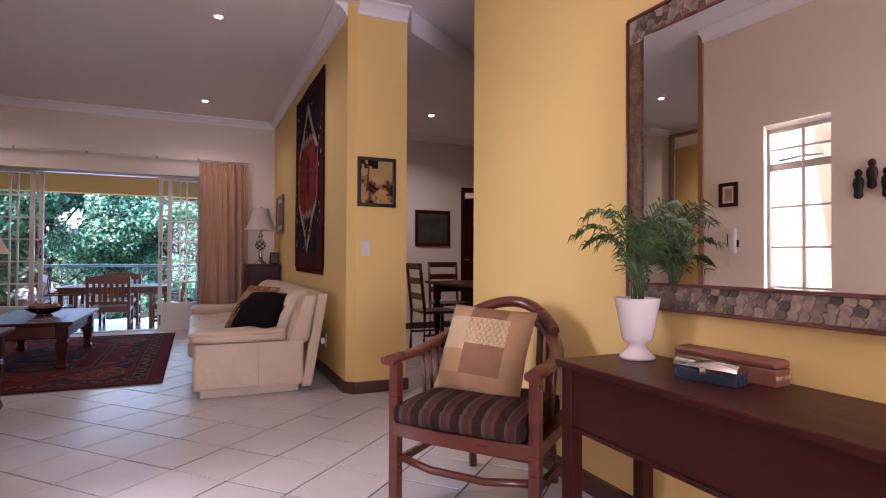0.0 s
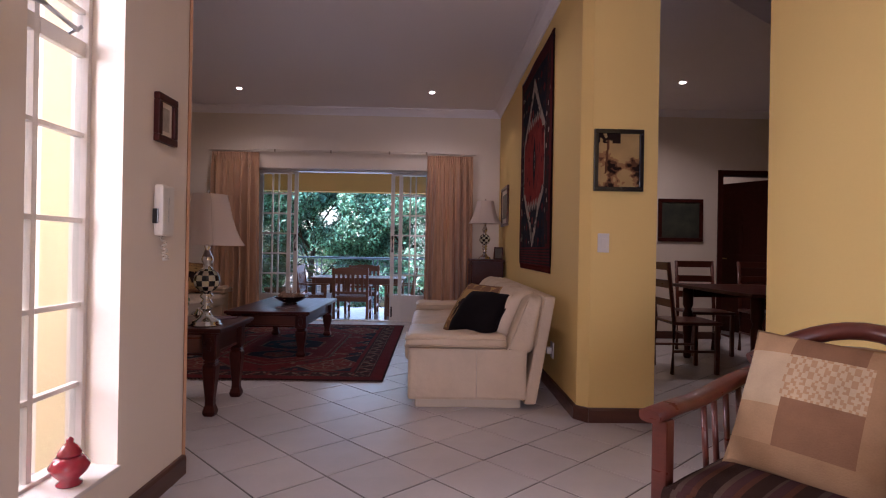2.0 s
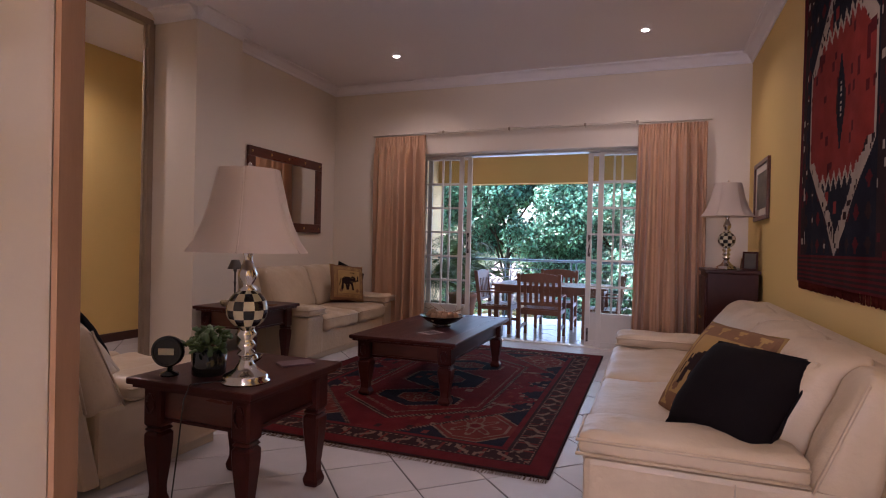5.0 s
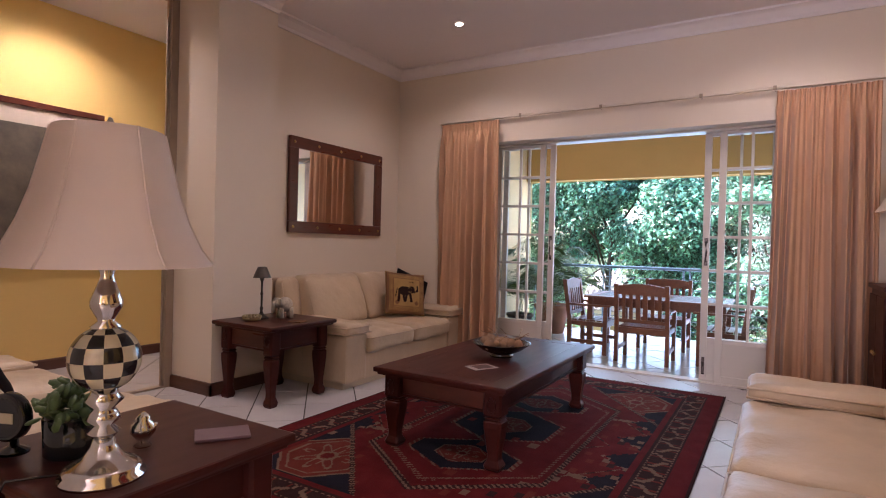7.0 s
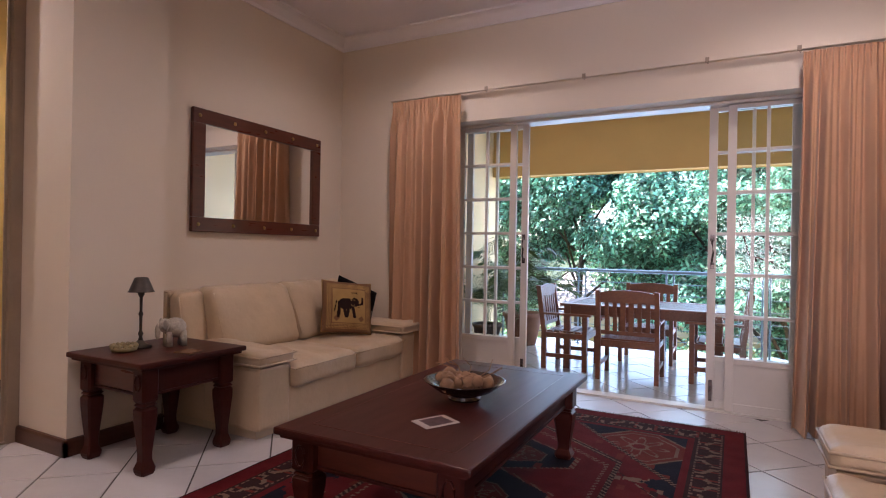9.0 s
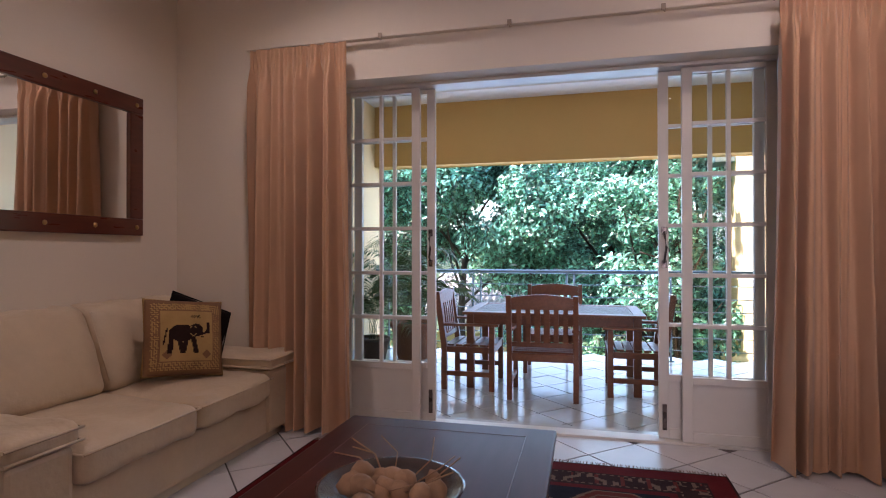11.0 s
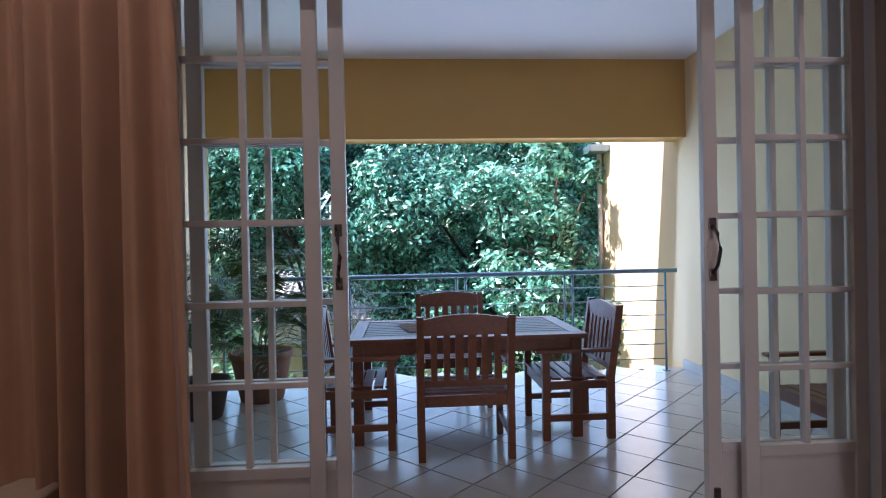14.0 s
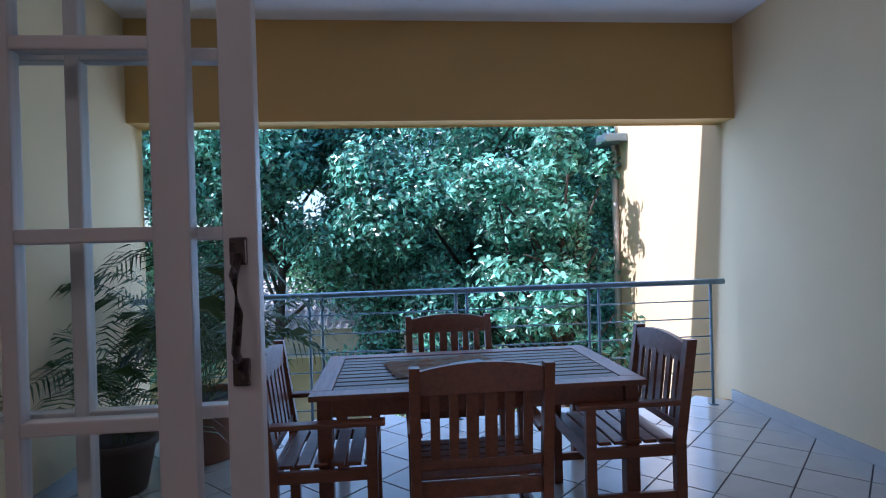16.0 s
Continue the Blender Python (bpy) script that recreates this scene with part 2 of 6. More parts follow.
def prism(bm, pts, z0, z1):
    """An upright solid on a plan outline given anticlockwise."""
    lo, hi = [bm.verts.new((x, y, z0)) for x, y in pts], [bm.verts.new((x, y, z1)) for x, y in pts]
    n = len(pts)
    for k in range(n):
        bm.faces.new((lo[k], lo[(k + 1) % n], hi[(k + 1) % n], hi[k]))
    bm.faces.new(list(reversed(lo)))
    bm.faces.new(hi)
    return bm


def run(bm, profile, x0, y0, x1, y1):
    """A moulding: a profile of (out from the wall, height) drawn from one plan point to another; out is to the left of the way."""
    a, b = Vector((x0, y0, 0)), Vector((x1, y1, 0))
    d = (b - a).normalized()
    o = Vector((-d.y, d.x, 0))
    ends = [[bm.verts.new(p + o * u + Vector((0, 0, z))) for u, z in profile] for p in (a, b)]
    n = len(profile)
    for k in range(n):
        bm.faces.new((ends[0][k], ends[1][k], ends[1][(k + 1) % n], ends[0][(k + 1) % n]))
    bm.faces.new(ends[0])
    bm.faces.new(list(reversed(ends[1])))
    return bm


floor = structure("floor", box(bmesh.new(), -7, 7, -4, YD + 0.02, -0.3, -0.005), GROUT, "diagonal cream ceramic floor tiles with grey grout", "floor")
balcony_floor = structure("balcony_floor", box(bmesh.new(), -4.2, 1.3, YD + 0.02, 12.55, BALC - 0.3, BALC - 0.005), GROUT, "diagonal glossy ceramic balcony tiles with grout", "floor")
structure("ceiling", box(bmesh.new(), -7, 7, -4, YF + 0.5, CEIL, CEIL + 0.2), WHITE, "white painted flat plaster ceiling", "ceiling")

# window wall: a bulkhead over a recess that holds the sliding doors
bm = bmesh.new()
box(bm, XL - 0.2, DX0 - 0.06, YF, YF + 0.42, 0, CEIL)
box(bm, DX1 + 0.06, XR + 0.3, YF, YF + 0.42, 0, CEIL)
box(bm, DX0 - 0.06, DX1 + 0.06, YF, YF + 0.42, 2.42, CEIL)
box(bm, DX0 - 0.06, DX1 + 0.06, YF + 0.025, YF + 0.42, DZ, 2.42)
structure("wall_north", bm, CREAM, "cream plastered wall round the wide sliding doors", "wall")
wall("wall_west", XL - 0.2, XL, 6.62, YF, 0, CEIL, CREAM, "cream plastered wall behind sofa and mirror")
wall("pilaster", -3.9, XC, 6.08, 6.62, 0, CEIL, CREAM, "cream plastered pilaster with hairline cracks")
bm = prism(bmesh.new(), [(XR, 4.22), (XR + 0.06, 4.16), (XR + 0.47, 4.16), (XR + 0.47, 7.6), (XR + 0.47, YF), (XR, YF)], 0, CEIL)
structure("wall_east", bm, YELLOW, "yellow plastered wall ending in a pier", "wall")
wall("wall_entry_east", 1.62, 1.85, -4, 3.16, 0, CEIL, YELLOW, "yellow plastered entry wall with a large mirror")

# entry wall with a tall narrow window
WY0, WY1, WZ0, WZ1 = 2.29, 2.865, 0.23, 2.085
bm = bmesh.new()
prism(bm, [(-1.25, WY1), (-1.195, WY1), (-1.0, 2.775), (-1.0, 3.30), (-1.043, 3.38), (-1.25, 3.48)], 0, CEIL)
box(bm, -1.25, -1.0, -4, WY0, 0, CEIL)
for z0, z1 in ((0, WZ0), (WZ1, CEIL)):
    prism(bm, [(-1.25, WY0), (-1.0, WY0), (-1.0, 2.775), (-1.195, WY1), (-1.25, WY1)], z0, z1)
structure("wall_entry_west", bm, CREAM, "cream plastered entry wall with a tall window", "wall")
structure("trim_wall_end", prism(bmesh.new(), [(-0.998, 3.302), (-0.986, 3.306), (-1.029, 3.39), (-1.041, 3.384)], 0, CEIL), WOOD_LIGHT, "pale timber trim on the wall's splayed end", "trim")
wall("wall_living_south", -4.0, -1.25, 3.3, 3.48, 0, CEIL, CREAM, "cream plastered wall behind the sofa")

# hall beyond a full-height framed opening
wall("wall_hall", -5.3, -5.1, -1, 9, 0, CEIL, YELLOW, "deep yellow plastered hall wall")
wall("wall_hall_end", -5.1, -4.0, 8.8, 9.0, 0, CEIL, YELLOW, "yellow plastered end of the hall")
wall("wall_hall_near", -5.1, -4.0, 3.3, 3.48, 0, CEIL, YELLOW, "yellow plastered end of the hall")
bm = bmesh.new()
for y0, y1 in ((6.02, 6.08), (3.48, 3.54)):
    box(bm, -3.90, -3.83, y0, y1, 0, 2.95, 0.004)
box(bm, -3.90, -3.83, 3.54, 6.02, 2.9, 2.95, 0.004)
box(bm, -3.895, -3.835, 3.54, 6.02, 0.001, 0.012)
box(bm, -3.87, -3.86, 6.005, 6.02, 0.012, 2.9)
structure("door_frame_hall", bm, FRAME_GREY, "grey-brown metal frame of a full-height hall opening", "door frame")
wall("wall_over_hall", -3.92, -3.81, 3.48, 6.08, 2.95, CEIL, CREAM, "cream strip over the hall opening")

# dining room
bm = bmesh.new()
box(bm, 1.53, 3.74, 7.6, 7.75, 0, CEIL)
box(bm, 3.74, 4.56, 7.6, 7.75, 2.05, CEIL)
box(bm, 4.56, 6.5, 7.6, 7.75, 0, CEIL)
structure("wall_dining", bm, CREAM, "cream dining room wall with a doorway", "wall")
wall("wall_dining_east", 6.5, 6.7, -4, 9.6, 0, CEIL, CREAM, "cream plastered dining room wall")
wall("wall_passage", 1.53, 6.5, 9.4, 9.6, 0, CEIL, CREAM, "cream plastered passage wall")
structure("ceiling_dining", prism(bmesh.new(), [(1.55, 4.12), (6.5, 7.8 - 0.05), (6.5, 9.4), (1.55, 9.4)], 2.84, CEIL - 0.004), WHITE, "lower white dining room ceiling", "ceiling")
# back of the entry: unseen wide opening, made up for the fill lamp
bm = bmesh.new()
box(bm, -1.25, -0.8, -4.2, -4, 0, CEIL)
box(bm, 1.4, 1.85, -4.2, -4, 0, CEIL)
box(bm, -0.8, 1.4, -4.2, -4, 2.3, CEIL)
structure("wall_south", bm, CREAM, "cream plastered wall round an assumed, unseen entrance opening", "wall")
wall("wall_dining_south", 1.85, 6.5, -4.2, -4, 0, CEIL, CREAM, "cream plastered wall")

# balcony shell
structure("balcony_ceiling", box(bmesh.new(), -4.2, 1.5, YF + 0.42, 12.65, 3.04, 3.2), WHITE, "white balcony soffit", "ceiling")
wall("balcony_beam", -3.64, 1.3, 12.38, 12.65, 2.235, 3.04, OCHRE, "ochre plastered beam over the balcony's open side")
wall("balcony_wall_east", 1.3, 1.55, YF + 0.42, 14.9, -4, 3.5, BALCONY_WALL, "pale yellow plastered outer wall")
# added out of view; its depth sets where sun starts on the east wall
structure("roof_eave", box(bmesh.new(), -5.0, 1.296, 12.5, 12.72, 3.203, 3.32, 0.01), WHITE, "unseen white slab over the balcony that cuts the sun on the outer wall", "roof")
wall("balcony_wall_west", -4.2, -3.64, YF + 0.42, 12.65, -4, 3.5, BALCONY_WALL, "pale yellow plastered balcony side wall")
wall("balcony_edge", -3.64, 1.3, 12.55, 12.6, -0.6, BALC - 0.01, OCHRE, "ochre plastered balcony edge")
structure("wall_outer_house", box(bmesh.new(), -9, -4.2, 9.0, 9.3, -4, 3.5), OUTER, "outer wall of the house", "wall")

# cornices and skirtings
CORN = [(0, CEIL), (0, CEIL - 0.1), (0.014, CEIL - 0.1), (0.02, CEIL - 0.075), (0.06, CEIL - 0.03), (0.085, CEIL - 0.018), (0.1, CEIL - 0.018), (0.1, CEIL)]
SKIR = [(0, 0.0), (0.018, 0.0), (0.018, 0.075), (0.012, 0.088), (0, 0.09)]
bm = bmesh.new()
for a in ((XR, YF, XL, YF), (XL, YF, XL, 6.62), (XC, 6.62, XC, 6.08), (XC, 6.08, -3.83, 6.08), (XR, 4.22, XR, YF),
          (XR + 0.47, 4.16, XR + 0.06, 4.16), (1.62, -4, 1.62, 3.16), (1.62, 3.16, 1.85, 3.16), (-1.0, 3.31, -1.0, -4)):
    run(bm, CORN, *a)
structure("cornice", bm, WHITE, "white plaster cornice along the ceiling", "cornice")
bm = bmesh.new()
run(bm, [(0, 2.84), (0, 2.76), (0.012, 2.76), (0.07, 2.828), (0.07, 2.84)], 6.5, 7.6, 1.53, 7.6)
structure("cornice_dining", bm, WHITE, "white plaster cornice in the dining room", "cornice")
bm = bmesh.new()
for a in ((XR, YF, DX1 + 0.06, YF), (DX0 - 0.06, YF, XL, YF), (XL, YF, XL, 6.62), (XC, 6.62, XC, 6.062), (XC + 0.018, 6.08, -3.831, 6.08), (XR, 4.22, XR, YF),
          (XR + 0.49, 4.16, XR + 0.06, 4.16), (XR + 0.065, 4.153, XR, 4.228), (XR + 0.47, YF, XR + 0.47, 4.15), (1.62, -4, 1.62, 3.18), (1.6, 3.16, 1.85, 3.16), (-1.0, 3.31, -1.0, -4),
          (-5.1, 8.8, -5.1, 3.48), (3.7, 7.6, 1.53, 7.6), (6.5, 7.6, 4.6, 7.6)):
    run(bm, SKIR, *a)
structure("baseboard", bm, SKIRT, "dark red-brown timber skirting", "baseboard")
bm = bmesh.new()
run(bm, [(0, BALC), (0.012, BALC), (0.012, BALC + 0.1), (0, BALC + 0.1)], 1.3, YF + 0.42, 1.3, 12.5)
run(bm, [(0, BALC), (0.012, BALC), (0.012, BALC + 0.1), (0, BALC + 0.1)], -3.64, 12.5, -3.64, YF + 0.42)
structure("baseboard_balcony", bm, TILE_OUT, "ceramic tile skirting on the balcony", "baseboard")
# sill step between room and balcony
structure("trim_threshold", box(bmesh.new(), DX0, DX1, YD + 0.021, YD + 0.14, -0.3, 0.012, 0.004), TRIM_WHITE, "worn white door threshold", "trim")

structure("trim_step", box(bmesh.new(), DX0, DX1, YD + 0.141, YF + 0.46, -0.3, -0.012, 0.004), TILE_OUT, "tiled step down to the balcony", "trim")

# ---- sliding doors ----
def pane_leaf(name, w, h, kick, cols, rows, label, handle_x=None):
    """A painted door leaf with glazing bars, glass panes and a solid kick panel, foot at the origin, left edge at x = 0."""
    ob = thing(name, Matrix(), label, "door", "", "structure")
    st, tk = 0.055, 0.035
    bm = bmesh.new()
    box(bm, 0, st, 0, tk, 0, h, 0.004)
    box(bm, w - st, w, 0, tk, 0, h, 0.004)
    box(bm, st, w - st, 0, tk, h - 0.03, h, 0.003)
    box(bm, st, w - st, 0, tk, kick - 0.04, kick, 0.003)
    box(bm, st, w - st, 0, tk, 0, 0.06, 0.003)
    part("frame", bm, TRIM_WHITE, ob)
    part("kick_panel", box(bmesh.new(), st, w - st, 0.01, 0.026, 0.06, kick - 0.04), TRIM_WHITE, ob)
    ih, iw, b = h - 0.03 - kick, w - 2 * st, 0.022
    for c in range(1, cols):
        x = st + iw * c / cols
        part("glazing_bar", box(bmesh.new(), x - b / 2, x + b / 2, 0.003, tk - 0.003, kick, h - 0.03, 0.003), TRIM_WHITE, ob)
    for r in range(1, rows):
        z = kick + ih * r / rows
        for c in range(cols):
            x0, x1 = st + iw * c / cols + (b / 2 if c else 0), st + iw * (c + 1) / cols - (b / 2 if c < cols - 1 else 0)
            part("glazing_bar", box(bmesh.new(), x0, x1, 0.004, tk - 0.004, z - b / 2, z + b / 2, 0.003), TRIM_WHITE, ob)
    for c in range(cols):
        for r in range(rows):
            p = part("pane", box(bmesh.new(), st + iw * c / cols, st + iw * (c + 1) / cols, 0.016, 0.018, kick + ih * r / rows, kick + ih * (r + 1) / rows), GLASS, ob)
            p.visible_shadow = False
    if handle_x is not None:
        bm = bmesh.new()
        tube(bm, [(handle_x, -0.004, 1.02), (handle_x, -0.035, 1.05), (handle_x + 0.008, -0.042, 1.11), (handle_x, -0.035, 1.17), (handle_x, -0.004, 1.2)], 0.007)
        box(bm, handle_x - 0.014, handle_x + 0.014, -0.006, 0, 0.99, 1.035, 0.003)
        box(bm, handle_x - 0.014, handle_x + 0.014, -0.006, 0, 1.185, 1.23, 0.003)
        part("handle", bm, HANDLE, ob, "worn brown pull handle")
        part("bolt", box(bmesh.new(), handle_x - 0.012, handle_x + 0.012, -0.012, 0, 0.05, 0.2, 0.003), HANDLE, ob, "dark metal floor bolt")
    return ob


LH, KICK = 2.135, 0.37
leaf = pane_leaf("door_1", 0.53, LH, KICK, 2, 6, "white painted sliding door leaf with small panes")
leaf.matrix_basis = pose(-2.458, YD + 0.025, 0.014)
leaf = pane_leaf("door_2", 0.56, LH, KICK, 2, 6, "white painted sliding door leaf, slid open, with small panes", 0.53)
leaf.matrix_basis = pose(-2.40, YD + 0.075, 0.014)
leaf = pane_leaf("door_3", 0.56, LH, KICK, 2, 6, "white painted sliding door leaf, slid open, with small panes", 0.03)
leaf.matrix_basis = pose(-0.49, YD + 0.075, 0.014)
leaf = pane_leaf("door_4", 0.49, LH, KICK, 2, 6, "white painted sliding door leaf with small panes")
leaf.matrix_basis = pose(-0.37, YD + 0.025, 0.014)
bm = bmesh.new()
box(bm, DX0, DX1, YD - 0.012, YD + 0.13, LH + 0.016, DZ, 0.003)
box(bm, DX0 - 0.05, DX0 - 0.002, YD - 0.012, YD + 0.13, 0.012, DZ, 0.003)
box(bm, DX1 - 0.0, DX1 + 0.05, YD - 0.012, YD + 0.13, 0.012, DZ, 0.003)
structure("door_frame_sliding", bm, TRIM_WHITE, "white painted sliding door frame with top track", "door frame")
rail = structure("curtain_rail", box(bmesh.new(), -3.02, 0.72, YF - 0.04, YF - 0.001, 2.395, 2.408, 0.003), CREAM, "thin pale curtain rail", "rail")
for x in (-2.1, -1.32, -0.5, 0.02):
    bm = box(bmesh.new(), x - 0.012, x + 0.012, YF - 0.05, YF - 0.041, 2.385, 2.418, 0.002)
    tube(bm, [(x, YF - 0.046, 2.386), (x + 0.004, YF - 0.05, 2.372), (x + 0.012, YF - 0.046, 2.376)], 0.0025, 6)
    part("bracket", bm, FRAME_GREY, rail)

# entry window
win = thing("window_1", pose(0, 0, 0), "tall white steel window with small panes and a top sash", "window", "", "structure")
fx = -1.19
bm = bmesh.new()
box(bm, fx - 0.025, fx + 0.025, WY0, WY0 + 0.035, WZ0, WZ1, 0.003)
box(bm, fx - 0.025, fx + 0.025, WY1 - 0.035, WY1, WZ0, WZ1, 0.003)
box(bm, fx - 0.025, fx + 0.025, WY0 + 0.035, WY1 - 0.035, WZ1 - 0.035, WZ1, 0.003)
box(bm, fx - 0.025, fx + 0.025, WY0 + 0.035, WY1 - 0.035, WZ0, WZ0 + 0.03, 0.003)
part("frame", bm, TRIM_WHITE, win)
rows_z = [WZ0 + 0.03, 0.53, 0.827, 1.141, 1.46, 1.785, 1.92, WZ1 - 0.035]
mid = (WY0 + WY1) / 2
part("glazing_bar", box(bmesh.new(), fx - 0.012, fx + 0.012, mid - 0.012, mid + 0.012, WZ0 + 0.03, WZ1 - 0.035), TRIM_WHITE, win)
for k in range(1, 7):
    th = 0.036 if k == 5 else 0.011
    for a, b in ((WY0 + 0.035, mid - 0.012), (mid + 0.012, WY1 - 0.035)):
        part("glazing_bar", box(bmesh.new(), fx - 0.014, fx + 0.014, a, b, rows_z[k] - th, rows_z[k] + th * 0.6, 0.002), TRIM_WHITE, win)
for k in range(7):
    for a, b in ((WY0 + 0.035, mid), (mid, WY1 - 0.035)):
        p = part("pane", box(bmesh.new(), fx - 0.002, fx + 0.002, a, b, rows_z[k], rows_z[k + 1]), GLASS, win)
        p.visible_shadow = False
bm = tube(bmesh.new(), [(fx + 0.02, 2.42, rows_z[5] + 0.04), (fx + 0.05, 2.55, rows_z[5] + 0.05), (fx + 0.04, 2.74, rows_z[5] + 0.035)], 0.009)
tube(bm, [(fx + 0.015, 2.73, rows_z[5] + 0.02), (fx + 0.06, 2.735, rows_z[5] + 0.045)], 0.007)
part("stay", bm, STEEL, win, "dark steel window stay")
part("sill", box(bmesh.new(), fx + 0.026, -0.985, WY0, 2.775, WZ0 + 0.001, WZ0 + 0.018, 0.004), TRIM_WHITE, win)

# courtyard outside the entry window
structure("courtyard_ground", box(bmesh.new(), -4.0, -1.25, -4, 3.3, -0.35, -0.02), PAVE, "pale paved courtyard", "ground")
wall("wall_courtyard_return", -1.44, -1.25, 2.98, 3.29, -0.02, 3.6, OUTER, "rough sunlit yellow plaster wall outside the window")
bm = bmesh.new()
for y0, y1, z0, z1 in ((-4, 1.2, 0, 4.2), (2.9, 3.29, 0, 4.2), (1.2, 2.9, 0, 0.5), (1.2, 2.9, 2.4, 4.2)):
    box(bm, -3.4, -3.1, y0, y1, z0, z1)
structure("wall_courtyard_far", bm, OUTER, "yellow plastered wall across the courtyard with a window", "wall")
wy = thing("window_2", pose(0, 0, 0), "white steel window across the courtyard", "window", "", "structure")
bm = bmesh.new()
for k in range(5):
    y = 1.2 + 1.7 * k / 4
    box(bm, -3.2, -3.15, y - 0.025, y + 0.025, 0.5, 2.4)
part("frame", bm, TRIM_WHITE, wy)
for k in range(6):
    z = 0.5 + 1.9 * k / 5
    for j in range(4):
        part("glazing_bar", box(bmesh.new(), -3.19, -3.16, 1.2 + 0.425 * j + 0.025, 1.2 + 0.425 * (j + 1) - 0.025, z - 0.03, z + 0.03), TRIM_WHITE, wy)
part("pane", box(bmesh.new(), -3.182, -3.178, 1.2, 2.9, 0.5, 2.4), GLASS, wy)
structure("window_backing", box(bmesh.new(), -4.0, -3.45, 0.9, 3.2, 0.2, 2.7), OCHRE, "dim room behind the courtyard window", "wall")

# ---- patterned cloth ----
def cloth_sheet(name, w, h, nx, ny, mats, pick, parent=None, bulge=None, label=""):
    """A woven sheet in the plane x, y (0..w, 0..h): small patches, each with the thread colour that pick(u, v) names."""
    bump = bulge or (lambda u, v: 0.0)
    verts = [(w * i / nx, h * j / ny, bump(i / nx, j / ny)) for j in range(ny + 1) for i in range(nx + 1)]
    faces = [(j * (nx + 1) + i, j * (nx + 1) + i + 1, (j + 1) * (nx + 1) + i + 1, (j + 1) * (nx + 1) + i) for j in range(ny) for i in range(nx)]
    me = bpy.data.meshes.new(name)
    me.from_pydata(verts, [], faces)
    for mt in mats:
        me.materials.append(mt)
    me.polygons.foreach_set("material_index", [pick((k % nx + 0.5) / nx, (k // nx + 0.5) / ny) for k in range(nx * ny)])
    me.update()
    ob = new(name, me)
    if parent is not None:
        ob.parent = parent
    return tagged(ob, label)


def wool(name, rgb):
    return material(name, rgb, 0.95, vary=0.35, scale=9, grain=240, bump=0.5, depth=0.003, spec=0.1)


W_RED, W_NAVY, W_CREAM, W_RUST, W_BLACK = (wool("crimson_wool", (0.105, 0.008, 0.010)), wool("midnight_wool", (0.010, 0.009, 0.017)),
    wool("ivory_wool", (0.17, 0.11, 0.075)), wool("rust_wool", (0.13, 0.022, 0.016)), wool("dark_brown_wool", (0.03, 0.012, 0.012)))
rng = random.Random(5)


speck = {}
def flecks(u, v, n, seed):
    key = (int(u * n), int(v * n), seed)
    if key not in speck:
        speck[key] = random.Random(hash(key)).random()
    return speck[key]


RW, RH = 2.2, 3.2


def rope(d, lo, hi, along):
    """A two-coloured twisted line between two distances: thread number, or None off the line."""
    if not lo < d < hi:
        return None
    return 2 if (along * 30.0) % 1.0 < 0.42 else 4


def octagon_lace(dx, dy):
    """A cream-laced octagon on rust: thread number, or None outside it."""
    d = max(abs(dx), abs(dy), (abs(dx) + abs(dy)) * 0.74)
    if d > 0.25:
        return None
    if d > 0.235 or 0.195 < d < 0.207:
        return 2
    if d > 0.207:
        return 3
    a = math.atan2(dy, dx)
    petal = 0.105 + 0.05 * math.cos(8 * a)
    r = math.hypot(dx, dy)
    return 2 if abs(r - petal) < 0.013 or abs(r - 0.045) < 0.009 else 0 if r < 0.03 else 3


def bird(dx, dy):
    """A small bird-like figure about 0.15 across."""
    body = (dx / 0.06) ** 2 + (dy / 0.026) ** 2 < 1
    head = (dx - 0.065) ** 2 + (dy - 0.03) ** 2 < 0.018 ** 2
    tail = -0.1 < dx < -0.04 and abs(dy - 0.3 * (dx + 0.04)) < 0.022 and (dx * 60) % 1 > 0.4
    return body or head or tail


